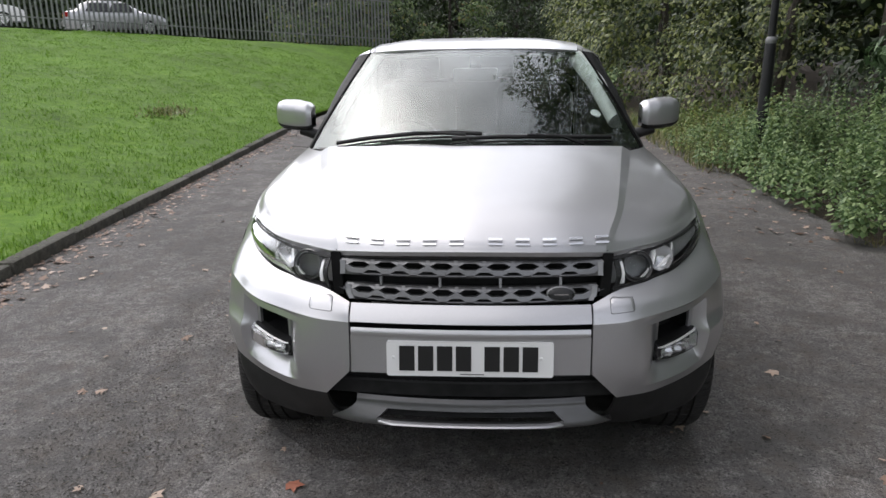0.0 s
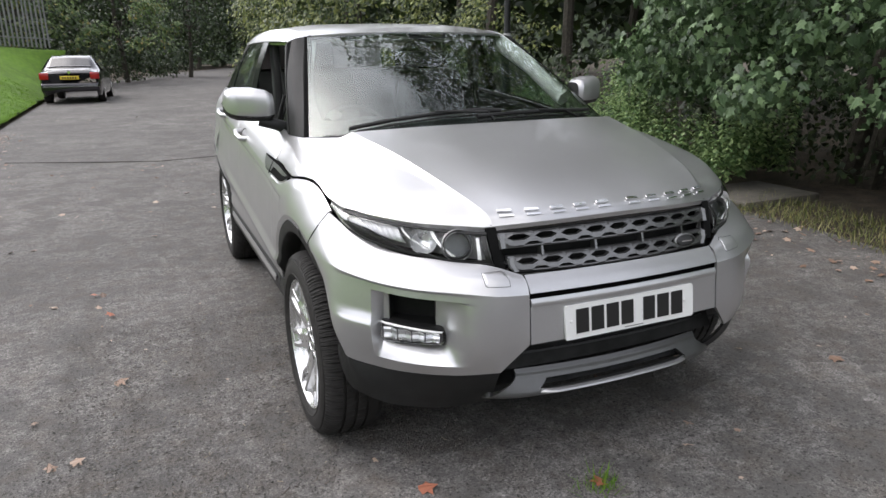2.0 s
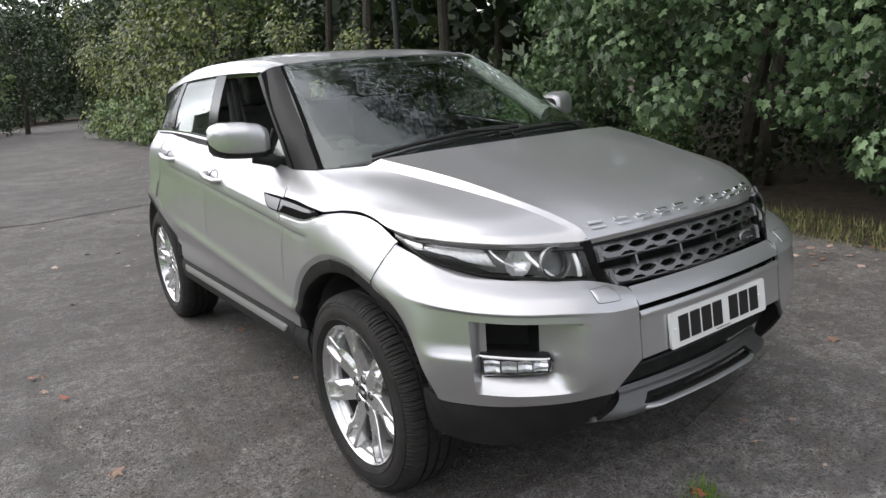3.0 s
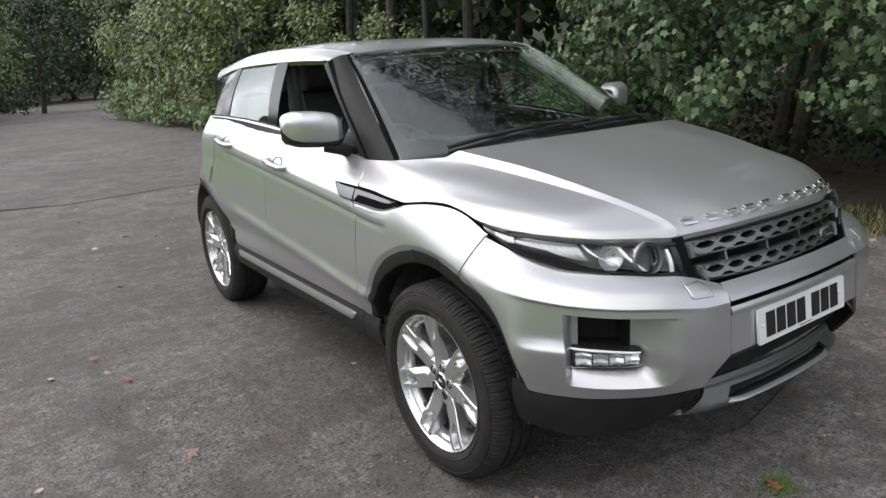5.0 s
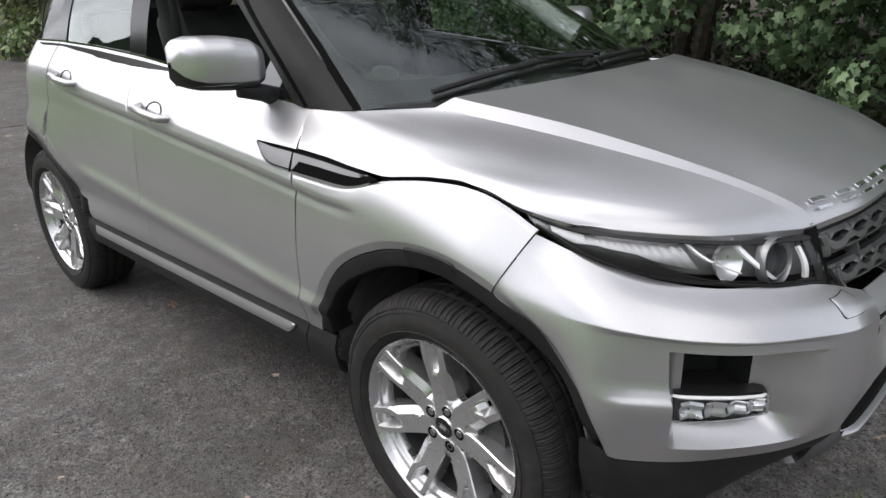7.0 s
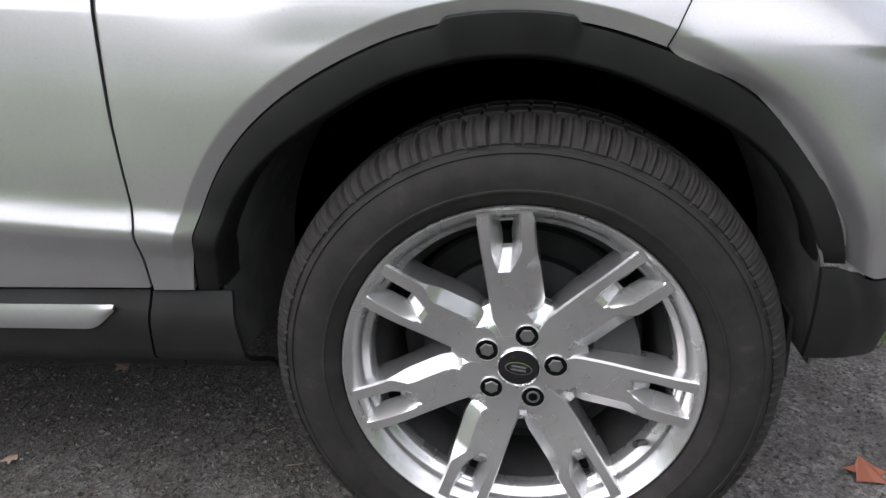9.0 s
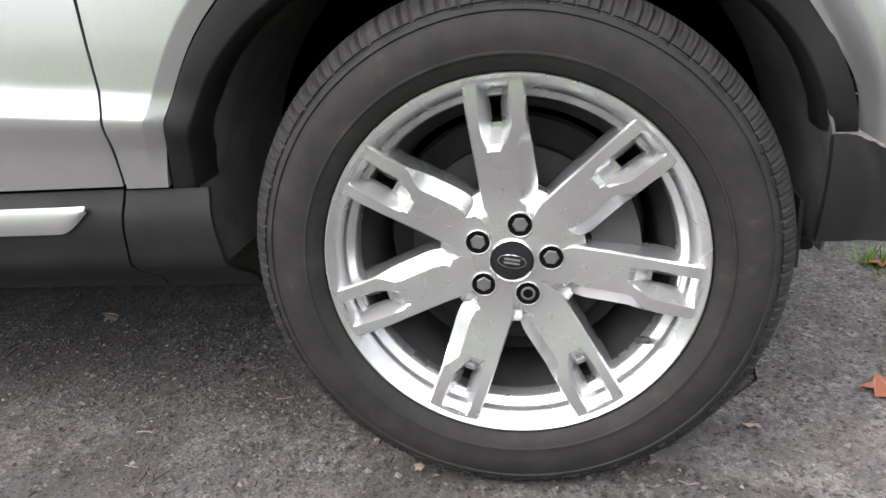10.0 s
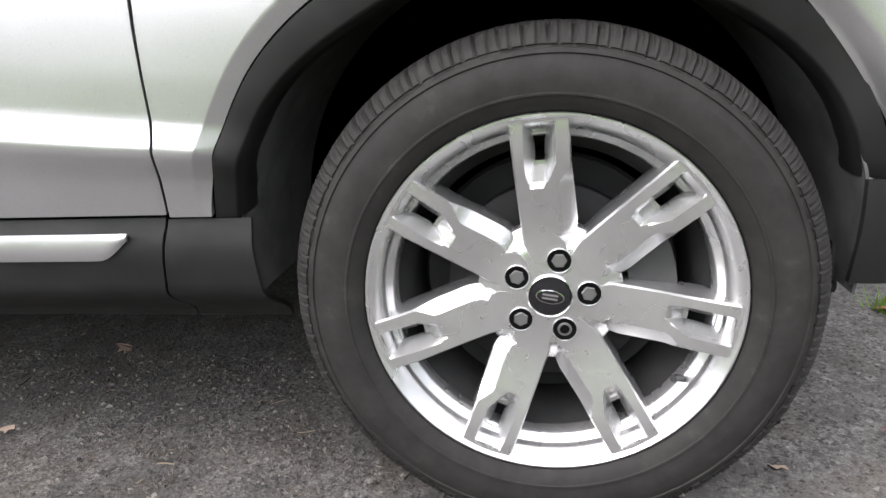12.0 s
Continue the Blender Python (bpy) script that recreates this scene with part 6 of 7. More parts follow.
def glass_side(y, v, s=1):
    """On the side windows' plane: v 0 at the belt, 1 at the roof rail."""
    zb, zt = belt(y), lerp_list([(1.1, 1.53), (1.75, 1.54), (2.4, 1.526), (2.75, 1.49), (3.02, 1.47)], y)
    xb = width(y, zb) - 0.012
    xt = lerp_list([(1.1, 0.662), (1.75, 0.672), (2.4, 0.664), (3.02, 0.608)], y)
    if y < 1.15:   # under the sloping pillar
        cut = (y - 0.60) / (1.15 - 0.60)
        v = v * max(0.0, cut)
        zt, xt = 1.526, 0.664
    return (xb + (xt - xb) * v + 0.012 * math.sin(v * math.pi), y, zb + (zt - zb) * v)


def windows(s, open_front):
    def pane(name, ya, yb, lean_a, lean_b, m, v0=0.02, v1=0.96, label="", off=0.0, parent=CAR):
        def fn(u, v):
            vv = v0 + (v1 - v0) * v
            a, b = ya + lean_a * vv, yb + lean_b * vv
            p = glass_side(a + (b - a) * u, vv)
            return (p[0] + off, p[1], p[2])
        ob = part(name, sheet(fn, knots((0, 1, 14)), knots((0, 1, 10)), 0.004, side=s), m, parent, label)
        ob.visible_shadow = m is not TINT
        return ob
    if not open_front:
        pane("front_window", 0.66, 1.58, 0.0, 0.02, TINT, label="tinted side window")
    pane("rear_window", 1.70, 2.29, 0.03, 0.05, TINT, label="dark-tinted rear door window")
    pane("quarter_window", 2.36, 2.86, 0.05, 0.0, PRIVACY, label="black privacy quarter window")
    pane("door_pillar", 1.585, 1.715, 0.02, 0.03, PRIVACY, 0, 1.0, off=0.004, label="gloss black door pillar")
    pane("rear_pillar", 2.28, 2.375, 0.05, 0.05, PRIVACY, 0, 1.0, off=0.004)
    pane("back_pillar", 2.84, 3.10, 0.0, -0.02, PRIVACY, 0, 1.0, off=0.002)
    # black frames along belt and roof
    part("belt_trim", sheet(lambda u, v: (lambda p: (p[0] + 0.010, p[1], p[2] - 0.012 + 0.02 * v))(glass_side(0.60 + 2.45 * u, 0.0)), knots((0, 1, 40)), [0, 1], 0.006, side=s), GLOSS, CAR, "black strip under the side windows")
    part("roof_trim", sheet(lambda u, v: (lambda p: (p[0] + 0.006, p[1], p[2] - 0.02 * v))(glass_side(1.16 + 1.85 * u, 1.0)), knots((0, 1, 30)), [0, 1], 0.006, side=s), GLOSS, CAR)
    # sloping front pillar: outer film and the door frame behind it
    A0 = [(0.775, 0.415, 1.128), (0.725, 0.60, 1.243), (0.665, 0.83, 1.385), (0.584, 1.112, 1.552)]
    A1 = [(0.803, 0.575, 1.122), (0.768, 0.73, 1.238), (0.722, 0.93, 1.382), (0.645, 1.138, 1.538)]
    A2 = [(0.804, 0.60, 1.122), (0.768, 0.76, 1.236), (0.724, 0.955, 1.376), (0.668, 1.152, 1.524)]
    mid = [tuple((np.array(a) + np.array(b)) / 2 + np.array((0.006, -0.005, 0.002))) for a, b in zip(A0, A1)]
    part("front_pillar", sheet(net(A0, mid, A1), knots((0, 1, 20)), knots((0, 1, 8)), 0.01, side=s), PILLAR, CAR, "dark glossy windscreen pillar")
    part("pillar_joint", sheet(lambda u, v: np.array(net(A1, A2)(u, v)) - np.array((0.004, 0, 0)), knots((0, 1, 14)), [0, 1], 0.004, side=s), SEAM, CAR)
    A3 = [(0.798, 0.655, 1.128), (0.764, 0.80, 1.24), (0.722, 0.985, 1.37), (0.67, 1.19, 1.512)]
    part("door_frame", sheet(net(A2, A3), knots((0, 1, 14)), [0, 0.5, 1], 0.012, side=s), BLACK, CAR, "black window frame")
    # little corner triangle behind the mirror
    tri = [(0.66, 1.133), (0.86, 1.150), (0.80, 1.25)]
    part("mirror_triangle", prism(tri, 0.01, lambda a, b, d: Vector((s * (glass_side(a, 0)[0] - (b - 1.13) * 0.30 + 0.008 - d), a, b))), GLOSS, CAR)
    part("division_bar", tube([(s * 0.795, 0.885, 1.15), (s * 0.755, 0.865, 1.28)], 0.008, 6), BLACK, CAR)


def mirror(s):
    """Door mirror: silver cap, black lower half, arm."""
    def shell(r0, r1, name, m, parent, label=""):
        def fn(t, v):
            x = 0.835 + 0.212 * t
            k = lerp_list([(0, 0.70), (0.12, 0.90), (0.4, 1.0), (0.75, 0.97), (0.9, 0.82), (0.97, 0.55), (1.0, 0.10)], t)
            a = r0 + (r1 - r0) * v
            cy = 0.790 + 0.085 * t
            ca, sa = math.cos(a), math.sin(a)
            dy = 0.095 * k * math.copysign(abs(ca) ** 0.55, ca)
            dz = (0.082 if sa > 0 else 0.072) * k * math.copysign(abs(sa) ** 0.6, sa)
            y = cy - dy
            if y > cy + 0.035:
                y = cy + 0.035
            return (x, y, 1.236 + 0.012 * t + dz)
        return part(name, cap_ends(sheet(fn, knots((0, 1, 24)), knots((0, 1, 22)), 0.0, side=s)), m, parent, label, 50)
    cap = shell(radians(-28), radians(180), "mirror_cap", PAINT, CAR, "silver door-mirror cap")
    shell(radians(180), radians(334), "mirror_base", BLACK, cap, "black lower mirror shell")
    part("mirror_arm", tube([(s * 0.79, 0.765, 1.14), (s * 0.83, 0.76, 1.155), (s * 0.90, 0.775, 1.172)], 0.03, 10, 0.8), BLACK, cap)
    part("mirror_repeater", sheet(lambda u, v: (0.875 + 0.165 * u, 0.694 + 0.07 * u ** 2, 1.196 - 0.006 * v), knots((0, 1, 12)), [0, 1], 0.004, side=s), LAMP, cap)
    part("mirror_glass", sheet(lambda u, v: (0.85 + 0.175 * u, 0.830 + 0.075 * u, 1.185 + 0.11 * v), knots((0, 1, 4)), knots((0, 1, 4)), 0.003, side=s), CHROME, cap, "mirror glass")


def vent(s):
    """Dark side vent with a silver blade, running over wing and door."""
    TOPV = [(0.20, 0.998), (0.30, 1.0085), (0.42, 1.0165), (0.556, 1.0235), (0.66, 1.0265), (0.735, 1.028)]
    LOWV = [(0.20, 0.994), (0.27, 0.972), (0.34, 0.9655), (0.556, 0.969), (0.66, 0.978), (0.735, 1.024)]
    def at(u, v, off=0.0):
        a, b = catmull(TOPV, u), catmull(LOWV, u)
        y, z = a + (b - a) * v
        return (width(y, z) + off, y, z)
    ob = part("side_vent", sheet(lambda u, v: at(u, v, 0.003), knots((0, 1, 30)), knots((0, 1, 6)), 0.008, side=s), SEAM, CAR, "dark side vent with grey blade")
    part("vent_blade", sheet(lambda u, v: at(0.07 + 0.915 * u, 0.15 + (0.33 + 0.44 * smooth(0.535, 0.555, u)) * v * smooth(0.0, 0.10, u), 0.0065 - 0.002 * v), knots((0, 1, 36)), knots((0, 1, 4)), 0.004, side=s), VENT, ob, "grey satin blade")
    part("vent_lip", sheet(lambda u, v: (lambda p: (p[0] + 0.001, p[1], p[2] - 0.005 * v))(at(u, 1.0, 0.003)), knots((0.06, 1, 30)), [0, 1], 0.005, side=s), PAINT, ob, "bright lower lip")
    # the door's joint runs on across the vent
    part("vent_joint", sheet(lambda u, v: (lambda z: (width(0.55, z) + 0.0085, door_front(z) - 0.0016 + 0.0032 * u, z))(0.966 + 0.058 * v), [0, 1], knots((0, 1, 5)), 0.004, side=s), SEAM, ob)
    # dark joint between bonnet and wing
    def joint(u, v):
        y = -0.19 + 0.39 * u
        return (width(y, hoodline(y)) - 0.013, y, hoodline(y) - 0.012 + (0.002 + 0.016 * smooth(0, 0.12, u)) * v)
    part("bonnet_joint", sheet(joint, knots((0, 1, 40)), [0, 1], 0.004, side=s), SEAM, CAR)


def handle(s, y, z):
    x = width(y, z)
    body = part("door_handle", joined(tube([(s * (x - 0.01), y - 0.11, z - 0.012), (s * (x + 0.028), y - 0.09, z - 0.010), (s * (x + 0.036), y, z), (s * (x + 0.030), y + 0.085, z + 0.010), (s * (x - 0.01), y + 0.105, z + 0.012)], 0.0145, 10)), PAINT, CAR, "silver pull handle")
    bm = bmesh.new()
    vs = []
    for k in range(24):
        a = 2 * math.pi * k / 24
        yy, zz = y + 0.055 * math.cos(a), z + 0.002 + 0.034 * math.sin(a)
        vs.append(bm.verts.new((s * (width(yy, zz) + 0.0025), yy, zz)))
    c = bm.verts.new((s * (x - 0.012), y, z))
    for k in range(24):
        bm.faces.new((vs[k], vs[(k + 1) % 24], c))
    part("handle_cup", bm, BLACK, body)


def seat(x, y, scale=1.0):
    root = part("seat", block(x - 0.25, x + 0.25, y - 0.27, y + 0.25, 0.62, 0.80, 0.06, 3), SEATM, CAR, "dark leather seat")
    back = block(x - 0.25, x + 0.25, -0.06, 0.08, 0.0, 0.62, 0.05, 3)
    for v in back.verts:
        v.co = Vector((v.co.x + (0 if v.co.z < 0.3 else (x - v.co.x) * 0.22 * (v.co.z - 0.3)), y + 0.26 + v.co.y + 0.32 * v.co.z, 0.74 + v.co.z))
    part("seat_back", back, SEATM, root)
    part("head_rest", block(x - 0.13, x + 0.13, y + 0.45, y + 0.56, 1.37, 1.53, 0.04, 3), SEATM, root)
    for sx in (-0.06, 0.06):
        part("rest_post", tube([(x + sx, y + 0.49, 1.28), (x + sx, y + 0.5, 1.4)], 0.007, 6), BLACK, root)


def cabin():
    part("cabin_floor", block(-0.80, 0.80, 0.52, 2.15, 0.40, 0.46), DASH, CAR)
    def dash(u, v):
        x = -0.74 + 1.48 * u
        p = catmull([(0.30, 1.10), (0.52, 1.115), (0.74, 1.11), (0.86, 1.05), (0.88, 0.85), (0.80, 0.6)], v)
        hood = 0.05 * math.exp(-((x + 0.37) / 0.15) ** 2) * math.exp(-((v - 0.42) / 0.12) ** 2)
        return (x, p[0] + 0.10 * (abs(x) / 0.74) ** 2 * (v < 0.5), p[1] + hood)
    part("dashboard", sheet(dash, knots((0, 1, 28)), knots((0, 1, 24)), 0.01), DASH, CAR, "black dashboard")
    ring = []
    for k in range(33):
        a = 2 * math.pi * k / 32
        ring.append((-0.37 + 0.185 * math.cos(a), 0.98 + 0.075 * math.sin(a), 1.03 + 0.165 * math.sin(a)))
    part("steering_wheel", joined(tube(ring, 0.015, 8), tube([(-0.54, 0.98, 1.03), (-0.37, 0.95, 1.02), (-0.20, 0.98, 1.03)], 0.018, 6), block(-0.44, -0.30, 0.93, 0.97, 0.96, 1.08, 0.02)), DASH, CAR, "black steering wheel")
    for x in (-0.37, 0.37):
        seat(x, 1.35)
    part("rear_bench", joined(block(-0.62, 0.62, 2.05, 2.5, 0.66, 0.85, 0.05), block(-0.62, 0.62, 2.48, 2.64, 0.8, 1.36, 0.05)), SEATM, CAR, "dark rear bench")
    part("headliner", sheet(lambda u, v: (lambda p: ((p[0] * (1 if v >= 0 else -1)) * 0.97, p[1] + 0.03, p[2] - 0.035))(net(R0, R1, R2)(u, abs(v))), knots((0, 1, 14)), knots((-1, 1, 14)), 0.006), LINING, CAR, "pale grey headlining")
    part("rear_view_mirror", block(-0.12, 0.12, 0.97, 1.0, 1.40, 1.47, 0.015), BLACK, CAR)
    for s in (-1, 1):
        part("pillar_trim", tube([(s * 0.70, 0.66, 1.22), (s * 0.63, 0.90, 1.385), (s * 0.55, 1.13, 1.515)], 0.030 if s < 0 else 0.046, 12), LINING, CAR, "pale pillar trim")
        part("seat_belt", sheet(lambda u, v: (0.625 - 0.02 * v, 1.60 - 0.22 * v + 0.05 * u, 1.42 - 0.6 * v), [0, 1], knots((0, 1, 5)), 0.002, side=s), SEATM, CAR)
        part("pillar_lining", block(s * 0.64 - 0.02, s * 0.64 + 0.02, 1.60, 1.70, 0.9, 1.52, 0.01), DASH, CAR)
        part("door_card", sheet(lambda u, v: (width(0.6 + 2.2 * u, 0.6 + 0.50 * v) - 0.07, 0.6 + 2.2 * u, 0.6 + (belt(0.6 + 2.2 * u) - 0.605) * v), knots((0, 1, 16)), knots((0, 1, 8)), 0.01, side=s), DASH, CAR)


windscreen()
roof()
for side in (-1, 1):
    windows(side, side < 0)
    mirror(side)
    vent(side)
    handle(side, 1.36, 1.048)
    handle(side, 2.13, 1.11)
cabin()
# ---- the verges and woods ----
def fence():
    """A palisade fence on the bank, each pale a piece of its own."""
    a, b = Vector((*FENCE_A, 0)), Vector((*FENCE_B, 0))
    a, b = a.lerp(b, 0.08), a.lerp(b, 0.80)
    length = (b - a).length
    n = int(length / 0.165)
    ang = math.atan2(b.y - a.y, b.x - a.x)
    base = empty("palisade_fence")
    tagged(base, "weathered grey galvanised steel palisade fence", "fence")
    pale = to_mesh("pale", prism([(-0.034, 0), (0.034, 0), (0.034, 2.3), (0.012, 2.42), (-0.012, 2.42), (-0.034, 2.3)], 0.012,
                                 lambda p, q, d: Vector((p, d + 0.010 * (1 - abs(p) / 0.034), q))), GALV, 30)
    rng = random.Random(2)
    for k in range(n):
        q = a.lerp(b, k / n)
        ob = new("pale", pale)
        ob.parent = base
        ob.location = (q.x, q.y, fence_foot(q.x) + 0.06)
        ob.rotation_euler = (rng.uniform(-0.01, 0.01), rng.uniform(-0.012, 0.012), ang)
    for z in (0.4, 2.0):
        pts = [a.lerp(b, k / 30) for k in range(31)]
        part("rail", tube([(p.x - 0.02, p.y + 0.05, fence_foot(p.x) + z) for p in pts], 0.025, 6), GALV, base)


def hatchback(at, turn, paint, label, plate):
    """A small family car seen from behind."""
    root = empty("parked_car", None, at)
    root.rotation_euler = (0, 0, turn)
    tagged(root, label, "car")
    # stations along the length: (y, half width low, half width mid, shoulder height, roof height, roof half width)
    st = [(-2.12, .70, .76, .86, .90, .70), (-2.0, .78, .82, .93, .98, .68), (-1.7, .82, .86, .95, 1.06, .62), (-1.25, .84, .87, .95, 1.36, .56), (-.7, .84, .87, .94, 1.42, .56),
          (.2, .84, .87, .92, 1.40, .55), (.75, .84, .87, .91, 1.15, .60), (1.1, .83, .86, .9, .95, .66), (1.7, .80, .82, .82, .84, .62), (2.05, .66, .68, .66, .68, .5)]
    def sec(y, lo, mid, sh, rf, rw):
        half = [(lo, .24), (mid, .5), (mid * 0.995, sh * 0.82), (mid * 0.95, sh), (rw * 1.06, rf - 0.05), (rw * 0.8, rf), (0, rf + 0.012)]
        return [(x, y, z) for x, z in half] + [(-x, y, z) for x, z in half[-2::-1]]
    rows = [sec(*s) for s in st]
    f = net(*[[rows[i][j] for i in range(len(rows))] for j in range(len(rows[0]))])
    bm = sheet(f, knots((0, 1, 40)), knots((0, 1, 36)), 0)
    part("body", cap_ends(bm), paint, root)
    bm = sheet(net([(-.58, -1.76, 1.02), (-.5, -1.36, 1.32)], [(0, -1.80, 1.035), (0, -1.37, 1.35)], [(.58, -1.76, 1.02), (.5, -1.36, 1.32)]), knots((0, 1, 6)), knots((0, 1, 8)), 0.008)
    part("rear_window", bm, GLASSY, root, "pale sky-reflecting rear window")
    for s in (-1, 1):
        for (y0, y1) in ((-1.2, -.35), (-.28, .55)):
            bm = sheet(net([(.868, y0 - .1, .98), (.64, y0 + .12, 1.33)], [(.868, y1 + .1, .95), (.64, y1 - .05, 1.33)]), knots((0, 1, 4)), knots((0, 1, 4)), 0.006, side=s)
            part("side_window", bm, GLOSS, root)
        part("tail_lamp", block(s * .56 if s > 0 else -.82, .82 if s > 0 else -.56, -2.13, -1.98, .72, .93, .03), REDLENS, root, "red tail lamp cluster")
        for y in (-1.3, 1.25):
            w = part("wheel", cap_ends(lathe([(.12, s * .80), (.2, s * .84), (.22, s * .86), (.30, s * .86), (.31, s * .80), (.31, s * .66)], 28)), RUBBER, root)
            w.location = (0, y, .31)
            r = part("hubcap", cap_ends(lathe([(.01, s * .868), (.1, s * .866), (.2, s * .862), (.205, s * .85)], 24)), ALLOY, root)
            r.location = (0, y, .31)
    part("bumper", block(-.8, .8, -2.22, -2.0, .36, .62, .05, 3), paint, root)
    part("bumper_strip", block(-.74, .74, -2.232, -2.21, .5, .53, .008), TITAN, root)
    part("number_plate", block(-.26, .26, -2.16, -2.13, .72, .83, .006), plate, root, "plain yellow rear plate with dark bars")
    for k in range(6):
        part("plate_bar", block(-.2 + k * .07, -.16 + k * .07, -2.166, -2.158, .745, .805), INK, root)
    part("spoiler", tube([(-.6, -1.85, 1.08), (-.3, -1.9, 1.1), (.3, -1.9, 1.1), (.6, -1.85, 1.08)], .025, 8), paint, root)
    part("badge", cap_ends(lathe([(.005, 0), (.04, 0), (.045, .01)], 16)), CHROME, root).matrix_local = pose(0, -2.13, .93, 0, 0, -90)
    return root


def lamp_post(x, y):
    root = empty("lamp_post", None, (x, y, 0))
    tagged(root, "black painted steel lamp post beside the lane", "lamp post")
    part("base_section", cap_ends(lathe([(.076, -.05), (.08, .1), (.074, 1.54), (.064, 1.62)], 20, False)), POLE, root)
    part("collar", cap_ends(lathe([(.066, 1.6), (.072, 1.62), (.072, 1.66), (.05, 1.69)], 20, False)), GALV, root)
    part("shaft", cap_ends(lathe([(.05, 1.66), (.046, 4.0), (.036, 6.5)], 18, False)), POLE, root)
    part("arm", tube([(0, 0, 6.4), (-.1, -.05, 6.7), (-.6, -.2, 6.85)], .035, 8), POLE, root)
    part("lantern", block(-1.1, -.5, -.32, -.1, 6.8, 6.95, .05), POLE, root)


def fallen(n, seed):
    rng = np.random.default_rng(seed)
    pts = []
    while len(pts) < n:
        k = rng.random()
        if k < 0.52:
            y = rng.uniform(-3, 13)
            pts.append((edge_left(y) + abs(rng.normal()) * 0.20 + 0.03, y, 0.012))
        elif k < 0.82:
            y = rng.uniform(-2, 14) if rng.random() < 0.8 else rng.uniform(14, 30)
            pts.append((edge_right(y) - 0.05 + rng.normal() * 0.28, y, 0.012))
        else:
            pts.append((rng.uniform(-3.3, 3), rng.uniform(-3, 16), 0.012))
    p = np.array(pts)
    me = leaf_mesh("fallen_leaves", p, 0.014 + 0.062 * rng.random(n) ** 2.2, LOBED, FALLEN, rng, 6.0)
    tagged(new("fallen_leaves", me), "dry brown and pale fallen leaves on the asphalt", "leaves", kind="stuff")


def single_leaf(x, y, size, seed, turn):
    rng = np.random.default_rng(seed)
    me = leaf_mesh("fallen_leaf", np.array([(0, 0, 0.0)]), np.array([size]), LOBED, REDLEAF, rng, 9.0)
    ob = new("fallen_leaf", me)
    ob.location, ob.rotation_euler = (x, y, 0.025), (0.1, -0.1, turn)
    return tagged(ob, "curled reddish-brown leaf lying on the asphalt", "leaf", "fallen leaves")


def twigs(n, seed):
    """Thin dark and pale bits of stalk lying on the asphalt."""
    rng = np.random.default_rng(seed)
    vs, fs = [], []
    for _ in range(n):
        x, y = rng.uniform(-1.75, -0.45), rng.uniform(-0.9, 1.5)
        a, h, w = rng.uniform(0, 6.28), 0.006 + 0.016 * rng.random() ** 2.5, rng.uniform(0.0005, 0.0012)
        dx, dy, bend = math.cos(a), math.sin(a), rng.normal() * 0.3
        i = len(vs)
        for t, b in ((-1, 0), (0, bend), (1, 0)):
            cx, cy = x + dx * h * t - dy * h * b, y + dy * h * t + dx * h * b
            vs += [(cx - dy * w, cy + dx * w, 0.001), (cx, cy, 0.001 + 1.8 * w), (cx + dy * w, cy - dx * w, 0.001)]
        for q in (0, 3):
            fs += [(i + q, i + q + 3, i + q + 4, i + q + 1), (i + q + 1, i + q + 4, i + q + 5, i + q + 2)]
    m = Mat("twig", (0.1, 0.08, 0.06), 0.85)
    m.color(m.ramp(m.island(), (0.0, (0.016, 0.013, 0.010)), (0.6, (0.06, 0.045, 0.033)), (0.85, (0.16, 0.125, 0.09)), (1.0, (0.30, 0.25, 0.18))))
    tagged(quick("twigs", vs, fs, m.m), "scattered thin twigs and dry stalks on asphalt", "debris", kind="stuff")


def grit(n, seed):
    """Loose chippings on the asphalt."""
    rng = np.random.default_rng(seed)
    vs, fs = [], []
    for _ in range(n):
        if rng.random() < 0.6:
            x, y = rng.uniform(-1.9, -0.35), rng.uniform(-1.1, 1.5)
        else:
            x, y = rng.uniform(-3.4, 2.6), rng.uniform(-2.2, 6)
        s = 0.0018 + 0.0052 * rng.random() ** 2.6
        i = len(vs)
        o = rng.normal(size=(6, 3)) * 0.25
        for q, (a, b, c) in enumerate(((1, 0, 0), (0, 1, 0), (-1, 0, 0), (0, -1, 0), (0, 0, 0.8), (0, 0, -0.6))):
            vs.append((x + s * (a + o[q, 0]), y + s * (b + o[q, 1]), 0.006 + s * (c + 0.3 * o[q, 2])))
        fs += [(i, i + 1, i + 4), (i + 1, i + 2, i + 4), (i + 2, i + 3, i + 4), (i + 3, i, i + 4)]
    m = Mat("grit", (0.2, 0.19, 0.18), 0.85)
    m.color(m.ramp(m.island(), (0.0, (0.04, 0.037, 0.033)), (0.5, (0.09, 0.083, 0.075)), (0.9, (0.12, 0.11, 0.098)), (1.0, (0.19, 0.175, 0.155))))
    tagged(quick("loose_grit", vs, fs, m.m), "loose grey stone chippings on the asphalt", "grit", kind="stuff")


GLASSY = Mat("pale_window", (0.02, 0.02, 0.02), 0.03, 0.0, Coat_Weight=1.0).m
REDLEAF = Mat("red_leaf", (0.33, 0.12, 0.07), 0.7).m
fence()
hatchback((-2.95, 23.9, 0.0), -0.06, DARKCAR, "dark plum hatchback parked at the lane's edge", YELLOW)
hatchback((-16.6, 29.6, 2.36), -0.98, PAINT, "silver car parked behind the palisade fence", YELLOW)
hatchback((-21.4, 26.6, 2.66), -0.98, WHITE, "white car parked behind the palisade fence", YELLOW)
lamp_post(3.95, 7.2)

